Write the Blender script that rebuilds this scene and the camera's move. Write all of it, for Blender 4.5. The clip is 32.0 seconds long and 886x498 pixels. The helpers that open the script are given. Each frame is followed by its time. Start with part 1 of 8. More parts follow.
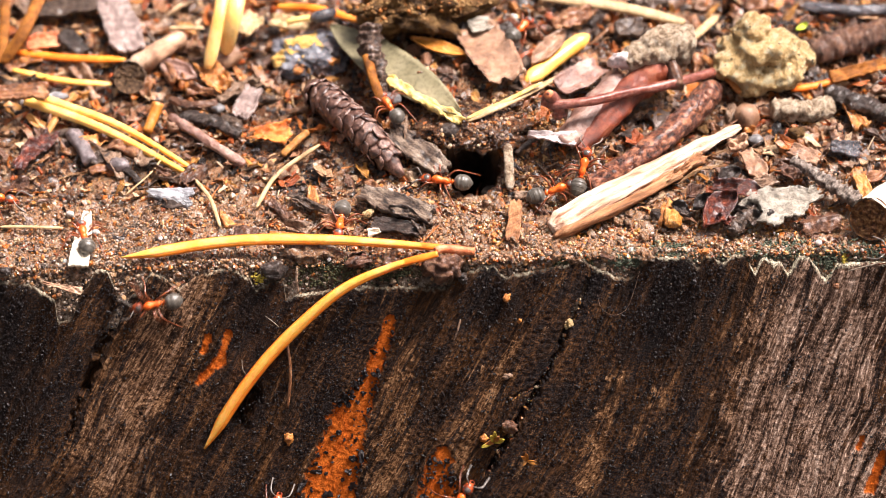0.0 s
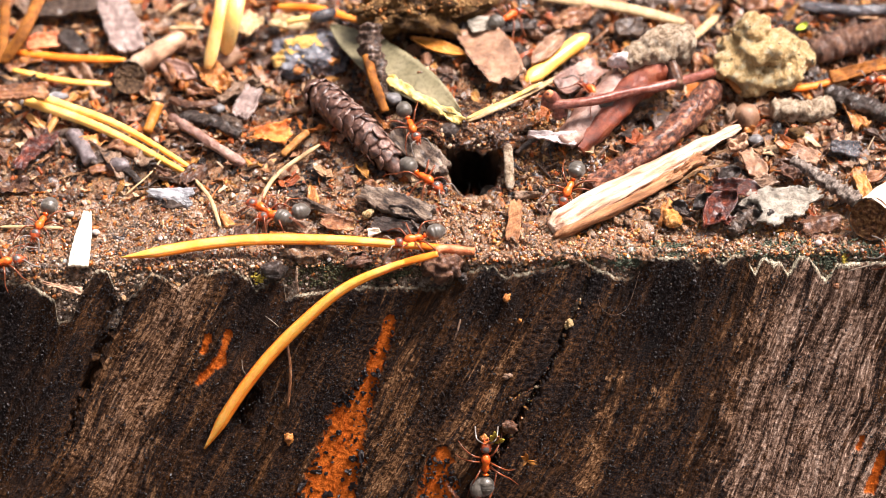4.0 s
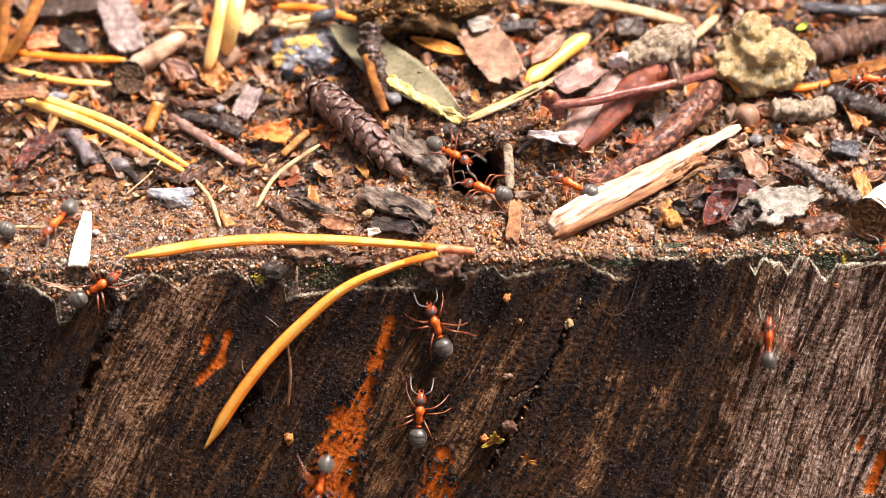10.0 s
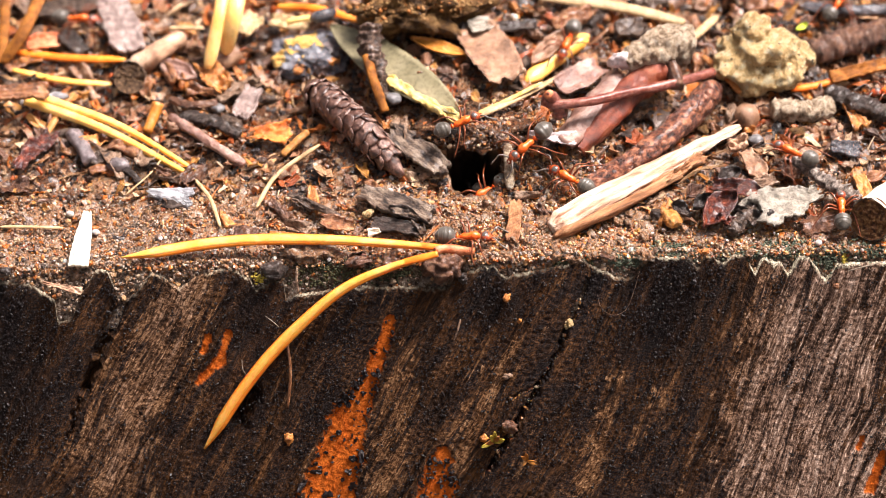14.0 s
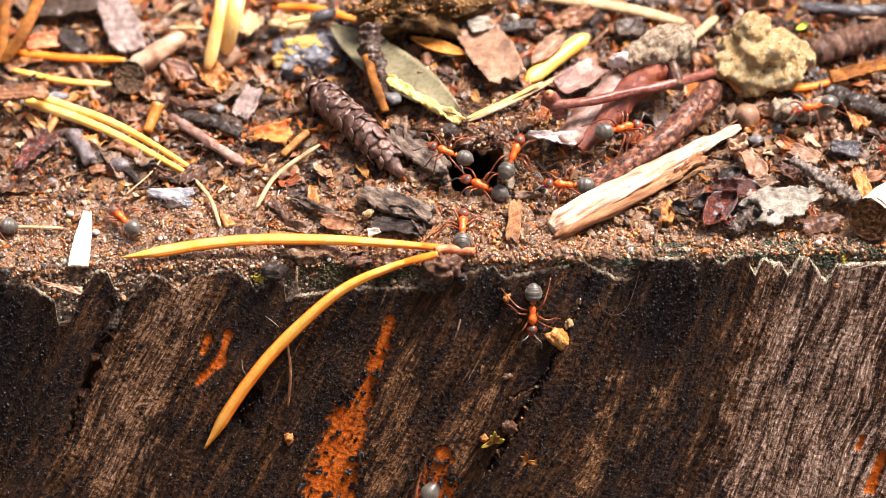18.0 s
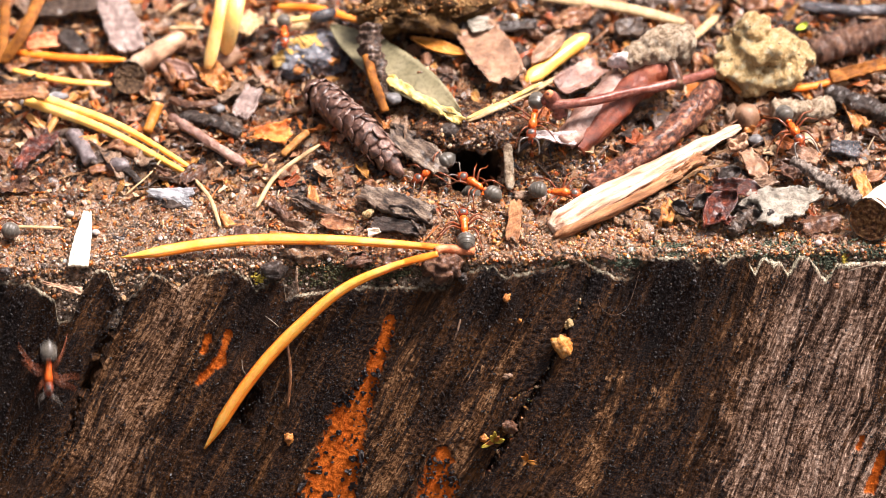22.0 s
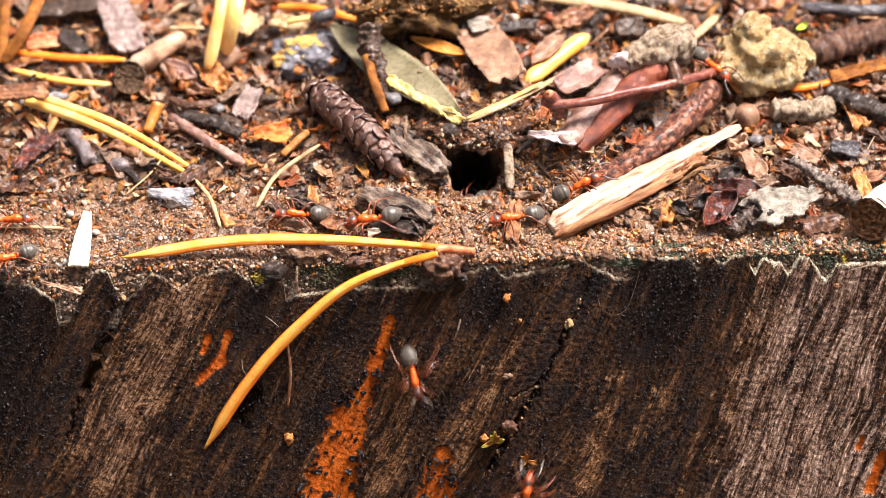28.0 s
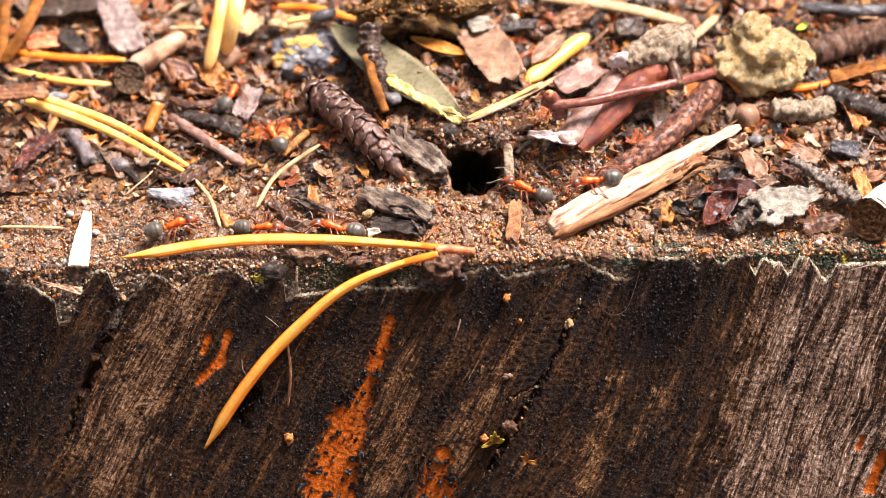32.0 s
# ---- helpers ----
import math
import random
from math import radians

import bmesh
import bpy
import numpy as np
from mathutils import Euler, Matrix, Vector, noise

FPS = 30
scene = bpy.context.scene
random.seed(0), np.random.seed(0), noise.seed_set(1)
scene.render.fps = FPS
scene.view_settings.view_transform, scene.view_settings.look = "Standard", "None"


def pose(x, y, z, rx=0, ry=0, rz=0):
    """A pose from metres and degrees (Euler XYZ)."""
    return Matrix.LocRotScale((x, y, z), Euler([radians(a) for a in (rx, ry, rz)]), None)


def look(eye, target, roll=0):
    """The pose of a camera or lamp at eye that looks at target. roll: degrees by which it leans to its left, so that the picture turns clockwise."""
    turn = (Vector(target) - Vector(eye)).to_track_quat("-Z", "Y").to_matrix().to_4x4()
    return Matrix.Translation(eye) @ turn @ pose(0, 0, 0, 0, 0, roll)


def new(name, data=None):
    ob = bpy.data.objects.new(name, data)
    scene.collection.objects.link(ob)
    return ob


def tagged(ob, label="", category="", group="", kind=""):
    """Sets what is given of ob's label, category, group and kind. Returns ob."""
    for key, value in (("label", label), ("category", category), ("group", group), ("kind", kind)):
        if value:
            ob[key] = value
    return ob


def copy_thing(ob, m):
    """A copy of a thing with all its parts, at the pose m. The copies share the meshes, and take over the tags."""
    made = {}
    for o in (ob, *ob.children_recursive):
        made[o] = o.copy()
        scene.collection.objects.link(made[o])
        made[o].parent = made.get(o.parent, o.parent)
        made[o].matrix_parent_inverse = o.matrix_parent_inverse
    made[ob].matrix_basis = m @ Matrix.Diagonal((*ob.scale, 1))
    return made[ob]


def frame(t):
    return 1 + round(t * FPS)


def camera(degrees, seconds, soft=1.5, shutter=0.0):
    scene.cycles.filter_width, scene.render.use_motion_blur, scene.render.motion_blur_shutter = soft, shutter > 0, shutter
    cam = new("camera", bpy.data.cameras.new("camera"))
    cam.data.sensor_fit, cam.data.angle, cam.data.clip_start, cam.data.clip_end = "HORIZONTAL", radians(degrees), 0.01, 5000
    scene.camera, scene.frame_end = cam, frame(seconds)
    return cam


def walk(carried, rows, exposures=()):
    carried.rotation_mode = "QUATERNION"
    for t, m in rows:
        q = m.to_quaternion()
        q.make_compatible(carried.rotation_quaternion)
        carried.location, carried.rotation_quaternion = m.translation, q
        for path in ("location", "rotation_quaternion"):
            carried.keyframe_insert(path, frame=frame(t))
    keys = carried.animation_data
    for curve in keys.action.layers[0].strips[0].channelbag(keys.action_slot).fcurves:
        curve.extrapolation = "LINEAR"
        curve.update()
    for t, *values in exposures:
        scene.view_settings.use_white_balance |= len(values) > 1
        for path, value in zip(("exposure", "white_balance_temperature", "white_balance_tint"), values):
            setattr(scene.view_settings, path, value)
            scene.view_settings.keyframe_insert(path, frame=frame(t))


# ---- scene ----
# A burrow of wood ants in the litter on top of an old sawn stump. Shapes are written in millimetres and scaled to metres.
MM = 0.001

# ---------------------------------------------------------------- camera
cam = camera(20, 32.0, soft=0.6, shutter=0.5)
EYE, AIM = (0, -0.21725, 0.18230), (0, 0, 0)
walk(cam, [(0, look(EYE, AIM)), (32, look(EYE, AIM))], exposures=[(0, 1.29, 6640, 19), (32, 1.29, 6640, 19)])
cam.data.dof.use_dof = True
cam.data.dof.focus_distance = 0.2865
cam.data.dof.aperture_fstop = 17.5
cam.data.dof.aperture_blades = 7

# ---------------------------------------------------------------- light: bright overcast sky
world = bpy.data.worlds.new("overcast")
scene.world = world
world.use_nodes = True
wn = world.node_tree
sky = wn.nodes.new("ShaderNodeTexSky")
sky.sky_type, sky.sun_disc = "NISHITA", False
sky.sun_elevation, sky.sun_rotation = radians(63), radians(66)
sky.air_density, sky.dust_density, sky.ozone_density = 1.0, 4.0, 1.0
grey = wn.nodes.new("ShaderNodeHueSaturation")
grey.inputs["Saturation"].default_value = 0.2
wn.links.new(sky.outputs["Color"], grey.inputs["Color"])
wn.links.new(grey.outputs["Color"], wn.nodes["Background"].inputs["Color"])
wn.nodes["Background"].inputs["Strength"].default_value = 0.054
sun = new("sun", bpy.data.lights.new("sun", "SUN"))
sun.data.energy, sun.data.angle, sun.data.color = 5.0, radians(27), (1.0, 0.96, 0.9)
SUN_UP, SUN_ROUND = radians(63), radians(66)
sun.matrix_world = look((0, 0, 1), (-math.sin(SUN_ROUND) * math.cos(SUN_UP), -math.cos(SUN_ROUND) * math.cos(SUN_UP), 1 - math.sin(SUN_UP)))


# shape of the ground
EDGE_Y = -1.5


def ramp01(a):
    a = min(1.0, max(0.0, a))
    return a * a * (3 - 2 * a)


def edge_z(u):
    return -0.5 + 0.03 * u


def soil_height(x, y):
    """Height of the soil on the stump without the burrow, mm."""
    v = y - EDGE_Y
    z = edge_z(x) + 0.10 * v
    z += 2.8 * ramp01((v - 11) / 9) * math.exp(-((x - 4) / 17) ** 2)
    b = ramp01(v / 6)
    z += b * (0.55 * math.sin(x * 0.21 + 1.3) * math.sin(y * 0.27 + 0.4) + 0.3 * math.sin(x * 0.47 + y * 0.31 + 2.0))
    z -= 1.0 * math.exp(-((x - 8) / 8) ** 2 - ((v - 8.5) / 3.5) ** 2)
    return z


def face_point(u, s, off=0.0):
    """Point on the sawn front of the stump: s mm below the edge, off mm proud of it."""
    a = math.radians(25)
    return (u, EDGE_Y - s * math.sin(a) - off * math.cos(a), edge_z(u) - s * math.cos(a) + off * math.sin(a))
# end of shape


BURROW = (3.7, 14.6, 3.1, 3.7)      # centre x, v and half widths of the dug hole


def pit_depth(x, v):
    d = ((x - BURROW[0]) / BURROW[2]) ** 2 + ((v - BURROW[1]) / BURROW[3]) ** 2
    d += 0.45 * noise.noise(Vector((x * 0.8, v * 0.8, 3.0)))
    return 22.0 * ramp01((1.12 - d) / 0.4)


def surface(u, v):
    """Stump top (v > 0, mm behind the edge) and front (v < 0) unrolled: point and normal."""
    if v >= 0:
        y = EDGE_Y + v
        z = soil_height(u, y)
        e = 0.8
        gx = (soil_height(u + e, y) - soil_height(u - e, y)) / (2 * e)
        gy = (soil_height(u, y + e) - soil_height(u, y - e)) / (2 * e)
        n = Vector((-gx, -gy, 1)).normalized()
    else:
        _, y, z = face_point(u, -v)
        n = Vector((0, -math.cos(radians(25)), math.sin(radians(25))))
    if abs(v) < 2.5:       # round over the edge
        k = ramp01((v + 2.5) / 5)
        n = (Vector((0, -math.cos(radians(25)), math.sin(radians(25)))) * (1 - k) + Vector((-0.03, -0.1, 1)) * k).normalized()
    return Vector((u, y, z)), n


# ---------------------------------------------------------------- materials
def ramp_node(nt, stops, mode="LINEAR"):
    r = nt.nodes.new("ShaderNodeValToRGB")
    r.color_ramp.interpolation = mode
    el = r.color_ramp.elements
    while len(el) < len(stops):
        el.new(0.5)
    for e, (p, c) in zip(el, stops):
        e.position, e.color = p, (*c, 1)
    return r


def noise_node(nt, vec, scale, detail=4, rough=0.6, distort=0.0):
    n = nt.nodes.new("ShaderNodeTexNoise")
    n.inputs["Scale"].default_value, n.inputs["Detail"].default_value = scale, detail
    n.inputs["Roughness"].default_value, n.inputs["Distortion"].default_value = rough, distort
    nt.links.new(vec, n.inputs["Vector"])
    return n


def mixed(nt, kind, fac, a, b):
    m = nt.nodes.new("ShaderNodeMix")
    m.data_type, m.blend_type = "RGBA", kind
    for sock, val in ((m.inputs[0], fac), (m.inputs[6], a), (m.inputs[7], b)):
        if isinstance(val, bpy.types.NodeSocket):
            nt.links.new(val, sock)
        elif isinstance(val, (int, float)):
            sock.default_value = val
        else:
            sock.default_value = (*val, 1)
    return m.outputs[2]


def surface_material(name, colours, size=2.0, stretch=(1, 1, 1), turn=(0, 0, 0), rough=(0.45, 0.75), bump=0.5, depth=0.15,
                     speck=None, islands=False, objects=False, sheen=0.0, coat=0.0, through_light=0.0, gloss=0.35, spread=0.42, fine_dark=0.6):
    """Two-scale mottled surface; size and depth in mm."""
    m = bpy.data.materials.new(name)
    m.use_nodes = True
    nt = m.node_tree
    bsdf = nt.nodes["Principled BSDF"]
    tc = nt.nodes.new("ShaderNodeTexCoord")
    mp = nt.nodes.new("ShaderNodeMapping")
    mp.inputs["Scale"].default_value = [s / 1000 for s in stretch]
    mp.vector_type = "TEXTURE"
    mp.inputs["Rotation"].default_value = [radians(a) for a in turn]
    nt.links.new(tc.outputs["Object"], mp.inputs["Vector"])
    vec = mp.outputs["Vector"]
    if objects:
        info = nt.nodes.new("ShaderNodeObjectInfo")
        sh = nt.nodes.new("ShaderNodeVectorMath")
        sh.operation = "SCALE"
        sh.inputs[0].default_value = (37, 19, 53)
        nt.links.new(info.outputs["Random"], sh.inputs["Scale"])
        ad = nt.nodes.new("ShaderNodeVectorMath")
        nt.links.new(vec, ad.inputs[0]), nt.links.new(sh.outputs[0], ad.inputs[1])
        vec = ad.outputs[0]
    big = noise_node(nt, vec, 1 / size, 5, 0.62, 0.3)
    fine = noise_node(nt, vec, 8 / size, 6, 0.75)
    n = len(colours)
    stops = [(0.5 - spread / 2 + spread * i / max(1, n - 1), c) for i, c in enumerate(colours)]
    if islands:
        geo = nt.nodes.new("ShaderNodeNewGeometry")
        r = ramp_node(nt, [(i / n, c) for i, c in enumerate(colours)], "CONSTANT")
        nt.links.new(geo.outputs["Random Per Island"], r.inputs["Fac"])
    else:
        r = ramp_node(nt, stops)
        nt.links.new(big.outputs["Fac"], r.inputs["Fac"])
    col = r.outputs["Color"]
    # Darker at low values of the fine noise, which also drives the bump.
    var = ramp_node(nt, [(0.34, (0.1, 0.085, 0.075)), (0.5, (1, 1, 1)), (0.8, (1.0, 1.0, 1.0))])
    nt.links.new(fine.outputs["Fac"], var.inputs["Fac"])
    col = mixed(nt, "MULTIPLY", fine_dark, col, var.outputs["Color"])
    if speck:
        sp = noise_node(nt, vec, 14 / size, 2, 0.5)
        sr = ramp_node(nt, [(0.62, (0, 0, 0)), (0.7, (1, 1, 1))])
        nt.links.new(sp.outputs["Fac"], sr.inputs["Fac"])
        col = mixed(nt, "MIX", sr.outputs["Color"], col, speck)
    nt.links.new(col, bsdf.inputs["Base Color"])
    rr = nt.nodes.new("ShaderNodeMapRange")
    rr.inputs["To Min"].default_value, rr.inputs["To Max"].default_value = rough
    nt.links.new(fine.outputs["Fac"], rr.inputs["Value"])
    nt.links.new(rr.outputs["Result"], bsdf.inputs["Roughness"])
    hm = nt.nodes.new("ShaderNodeMath")
    hm.operation = "MULTIPLY_ADD"
    hm.inputs[1].default_value = 0.8
    nt.links.new(big.outputs["Fac"], hm.inputs[0]), nt.links.new(fine.outputs["Fac"], hm.inputs[2])
    bp = nt.nodes.new("ShaderNodeBump")
    bp.inputs["Strength"].default_value, bp.inputs["Distance"].default_value = bump, 2.2 * depth * MM
    nt.links.new(hm.outputs[0], bp.inputs["Height"])
    nt.links.new(bp.outputs["Normal"], bsdf.inputs["Normal"])
    bsdf.inputs["Specular IOR Level"].default_value = gloss
    if sheen:
        bsdf.inputs["Sheen Weight"].default_value = sheen
    if coat:
        wet = nt.nodes.new("ShaderNodeBump")
        wet.inputs["Strength"].default_value, wet.inputs["Distance"].default_value = 0.1 * bump, 2.2 * depth * MM
        nt.links.new(hm.outputs[0], wet.inputs["Height"]), nt.links.new(wet.outputs["Normal"], bsdf.inputs["Coat Normal"])
        bsdf.inputs["Coat Weight"].default_value, bsdf.inputs["Coat Roughness"].default_value = coat, 0.24
    if through_light:
        bsdf.inputs["Subsurface Weight"].default_value, bsdf.inputs["Subsurface Scale"].default_value = through_light, 0.0006
    return m


SOIL = surface_material("damp_soil", [(0.1, 0.052, 0.032), (0.34, 0.18, 0.1), (0.54, 0.24, 0.095), (0.44, 0.29, 0.185), (0.66, 0.49, 0.35)], 0.7, rough=(0.1, 0.42), bump=1.0, depth=0.3, speck=(0.14, 0.07, 0.04), gloss=0.8, coat=0.35, spread=0.28)
# Humus, its crumbs and litter: colours lowered further for shade between the pieces.
HUMUS = surface_material("wet_dark_humus", [(0.008, 0.005, 0.0035), (0.046, 0.022, 0.012), (0.22, 0.072, 0.02), (0.1, 0.056, 0.033), (0.3, 0.165, 0.085)], 0.8, rough=(0.08, 0.4), bump=1.0, depth=0.35, speck=(0.5, 0.15, 0.03), gloss=0.7, coat=0.35, spread=0.28)
HUMUS_CRUMB = surface_material("dark_humus_crumbs", [(0.0148, 0.0082, 0.00574), (0.0984, 0.0377, 0.0131), (0.41, 0.107, 0.0148), (0.00902, 0.00574, 0.00492), (0.0369, 0.0213, 0.0148), (0.279, 0.123, 0.041), (0.0574, 0.0246, 0.0107), (0.0131, 0.0082, 0.00656), (0.164, 0.0779, 0.0344), (0.426, 0.082, 0.0115), (0.344, 0.213, 0.115)], 0.8, rough=(0.1, 0.45), bump=0.8, depth=0.12, islands=True, gloss=0.55, coat=0.35)
LITTER = surface_material("mixed_wet_litter", [(0.258, 0.107, 0.0387), (0.0516, 0.0241, 0.012), (0.533, 0.146, 0.0155), (0.146, 0.0671, 0.0387), (0.413, 0.224, 0.112), (0.0258, 0.0163, 0.0129), (0.344, 0.0688, 0.0129), (0.172, 0.112, 0.086), (0.516, 0.224, 0.043), (0.0946, 0.0387, 0.0155), (0.327, 0.155, 0.0817), (0.568, 0.378, 0.215), (0.447, 0.112, 0.0155)], 1.1, rough=(0.12, 0.45), bump=0.7, depth=0.15, islands=True, gloss=0.55, coat=0.35)
FOOD = surface_material("food_crumb_orange", [(0.5, 0.12, 0.015), (0.8, 0.32, 0.06), (0.92, 0.6, 0.26)], 0.8, rough=(0.2, 0.5), bump=0.9, depth=0.2, coat=0.3)
GRAIN = surface_material("sand_grains", [(0.46, 0.23, 0.1), (0.4, 0.14, 0.036), (0.54, 0.33, 0.17), (0.22, 0.1, 0.045), (0.54, 0.2, 0.045), (0.3, 0.12, 0.045), (0.58, 0.4, 0.25), (0.56, 0.24, 0.065), (0.34, 0.18, 0.09), (0.44, 0.31, 0.21), (0.34, 0.1, 0.026), (0.12, 0.06, 0.032)], 0.4, rough=(0.08, 0.35), bump=0.3, depth=0.05, islands=True, gloss=0.7, coat=0.3, through_light=0.25)
CRUMB = surface_material("litter_crumbs", [(0.09, 0.046, 0.027), (0.26, 0.11, 0.04), (0.54, 0.18, 0.035), (0.1, 0.056, 0.035), (0.52, 0.28, 0.115), (0.28, 0.165, 0.1), (0.18, 0.08, 0.034), (0.05, 0.029, 0.019), (0.36, 0.2, 0.09), (0.13, 0.068, 0.038), (0.58, 0.4, 0.25), (0.48, 0.14, 0.024)], 0.8, rough=(0.1, 0.45), bump=0.7, depth=0.12, islands=True, gloss=0.6, coat=0.35)
CRUST = surface_material("grey_crust", [(0.18, 0.115, 0.08), (0.36, 0.25, 0.175), (0.52, 0.385, 0.285), (0.44, 0.21, 0.1), (0.62, 0.5, 0.39), (0.26, 0.15, 0.1), (0.5, 0.26, 0.12)], 0.8, rough=(0.12, 0.5), bump=0.8, depth=0.15, islands=True, gloss=0.6, coat=0.35)
NEEDLE = surface_material("orange_needle", [(0.74, 0.11, 0.006), (0.88, 0.24, 0.018), (0.93, 0.36, 0.045)], 5, rough=(0.25, 0.45), bump=0.15, depth=0.05, through_light=0.2, coat=0.3, fine_dark=0.2)
# Inner face of the needle, with its highlight put into a paler colour.
NEEDLE_INNER_LIT = surface_material("needle_inner_face_lit", [(0.95, 0.34, 0.04), (0.97, 0.46, 0.08), (0.98, 0.6, 0.2)], 3.5, rough=(0.2, 0.4), bump=0.12, depth=0.04, through_light=0.35, coat=0.7, fine_dark=0.15)
PALE_NEEDLE = surface_material("straw_needle", [(0.86, 0.34, 0.04), (0.95, 0.52, 0.11), (0.95, 0.62, 0.22)], 4, rough=(0.25, 0.45), bump=0.15, depth=0.05, through_light=0.2, coat=0.3, fine_dark=0.2)
STRAW = surface_material("dry_straw", [(0.26, 0.16, 0.07), (0.48, 0.32, 0.16), (0.64, 0.47, 0.26)], 1.5, rough=(0.3, 0.6), bump=0.4, depth=0.08)
OCHRE_BLADE = surface_material("brown_dry_blade", [(0.26, 0.1, 0.025), (0.46, 0.2, 0.05), (0.14, 0.06, 0.025)], 2, rough=(0.3, 0.55), bump=0.4, depth=0.08)
PEEL = surface_material("red_peeled_bark", [(0.05, 0.01, 0.005), (0.24, 0.042, 0.013), (0.42, 0.13, 0.06)], 1.8, rough=(0.2, 0.5), bump=0.6, depth=0.16, gloss=0.6, coat=0.15)
PEEL_PALE = surface_material("mauve_pink_peel", [(0.1, 0.04, 0.028), (0.25, 0.125, 0.09), (0.46, 0.3, 0.24)], 2.2, rough=(0.2, 0.45), bump=0.5, depth=0.14, gloss=0.6, coat=0.15)
BARK_RED = surface_material("red_brown_bark", [(0.028, 0.011, 0.006), (0.16, 0.06, 0.027), (0.4, 0.2, 0.11)], 1.0, rough=(0.18, 0.55), bump=0.9, depth=0.25, gloss=0.5, coat=0.3)
BARK_GREY = surface_material("grey_brown_bark", [(0.026, 0.014, 0.009), (0.13, 0.075, 0.048), (0.36, 0.25, 0.18)], 0.8, rough=(0.2, 0.6), bump=1.0, depth=0.3, gloss=0.5, coat=0.3)
BARK_DARK = surface_material("dark_wet_bark", [(0.014, 0.009, 0.007), (0.06, 0.038, 0.029), (0.2, 0.14, 0.11)], 0.9, rough=(0.18, 0.5), bump=1.0, depth=0.25, gloss=0.5, coat=0.3)
SCALE = surface_material("cone_scale_brown", [(0.022, 0.009, 0.006), (0.1, 0.044, 0.03), (0.32, 0.19, 0.145)], 0.9, rough=(0.2, 0.45), bump=0.5, depth=0.08, objects=True, gloss=0.5, coat=0.3, spread=0.28)
WOOD_PALE = surface_material("weathered_pale_wood", [(0.18, 0.07, 0.035), (0.48, 0.28, 0.17), (0.7, 0.5, 0.35)], 2.0, (1, 1, 1), rough=(0.45, 0.7), bump=0.5, depth=0.12, speck=(0.16, 0.06, 0.04))
WOOD_SPLINT = surface_material("weathered_splinter", [(0.36, 0.14, 0.075), (0.66, 0.4, 0.26), (0.84, 0.64, 0.48), (0.9, 0.78, 0.64)], 0.9, (16, 1, 1), turn=(0, 0, 35), rough=(0.35, 0.6), bump=0.7, depth=0.2, speck=(0.2, 0.06, 0.03), spread=0.3)
SPLINT_SIDE = surface_material("orange_brown_split_wood", [(0.1, 0.035, 0.015), (0.36, 0.15, 0.06), (0.58, 0.32, 0.16)], 1.0, (6, 1, 1), turn=(0, 0, 38), rough=(0.3, 0.6), bump=0.7, depth=0.15)
WOOD_WHITE = surface_material("fresh_white_wood", [(0.74, 0.62, 0.47), (0.84, 0.74, 0.58)], 1.2, rough=(0.4, 0.6), bump=0.3, depth=0.06)
WOOD_END = surface_material("cut_wood_end", [(0.055, 0.022, 0.01), (0.3, 0.115, 0.038), (0.62, 0.34, 0.13)], 0.5, rough=(0.4, 0.8), bump=1.0, depth=0.25, spread=0.3)
LEAF_PINK = surface_material("pinkish_brown_leaf", [(0.11, 0.046, 0.022), (0.3, 0.15, 0.08), (0.48, 0.29, 0.18)], 1.6, rough=(0.2, 0.5), bump=0.6, depth=0.16, gloss=0.5, coat=0.25)
LEAF_GREEN = surface_material("grey_green_dead_leaf", [(0.1, 0.085, 0.045), (0.19, 0.165, 0.095), (0.26, 0.22, 0.13)], 4, rough=(0.25, 0.5), bump=0.3, depth=0.08)
LEAF_YELLOW = surface_material("yellow_leaf_edge", [(0.55, 0.32, 0.06), (0.82, 0.6, 0.2), (0.9, 0.72, 0.32)], 1.2, rough=(0.4, 0.6), bump=0.6, depth=0.15)
LEAF_ORANGE = surface_material("orange_leaf", [(0.24, 0.07, 0.012), (0.52, 0.18, 0.032), (0.72, 0.34, 0.085)], 1.3, rough=(0.15, 0.5), bump=0.7, depth=0.15, gloss=0.5, coat=0.25)
LEAF_RUST = surface_material("rust_leaf", [(0.06, 0.02, 0.009), (0.28, 0.1, 0.032), (0.5, 0.26, 0.11)], 1.2, rough=(0.15, 0.5), bump=0.7, depth=0.18, gloss=0.5, coat=0.35)
LEAF_DARK = surface_material("dark_red_cupped_leaf", [(0.018, 0.006, 0.004), (0.11, 0.02, 0.009), (0.42, 0.075, 0.02)], 1.0, rough=(0.08, 0.4), bump=0.8, depth=0.2, gloss=0.7, coat=0.3)
FLAKE_GREY = surface_material("lichen_grey_flake", [(0.16, 0.13, 0.1), (0.42, 0.37, 0.3), (0.64, 0.58, 0.49)], 1.4, rough=(0.3, 0.7), bump=0.8, depth=0.2, speck=(0.06, 0.045, 0.035))
CLOD_BROWN = surface_material("brown_sand_clod", [(0.07, 0.03, 0.009), (0.24, 0.115, 0.03), (0.5, 0.28, 0.1)], 1.2, rough=(0.5, 0.9), bump=1.0, depth=0.5, speck=(0.05, 0.024, 0.01), spread=0.3)
CLOD_YELLOW = surface_material("yellow_sand_clod", [(0.62, 0.36, 0.13), (0.95, 0.67, 0.31), (0.98, 0.84, 0.55)], 0.9, rough=(0.5, 0.85), bump=1.0, depth=0.5, spread=0.28)
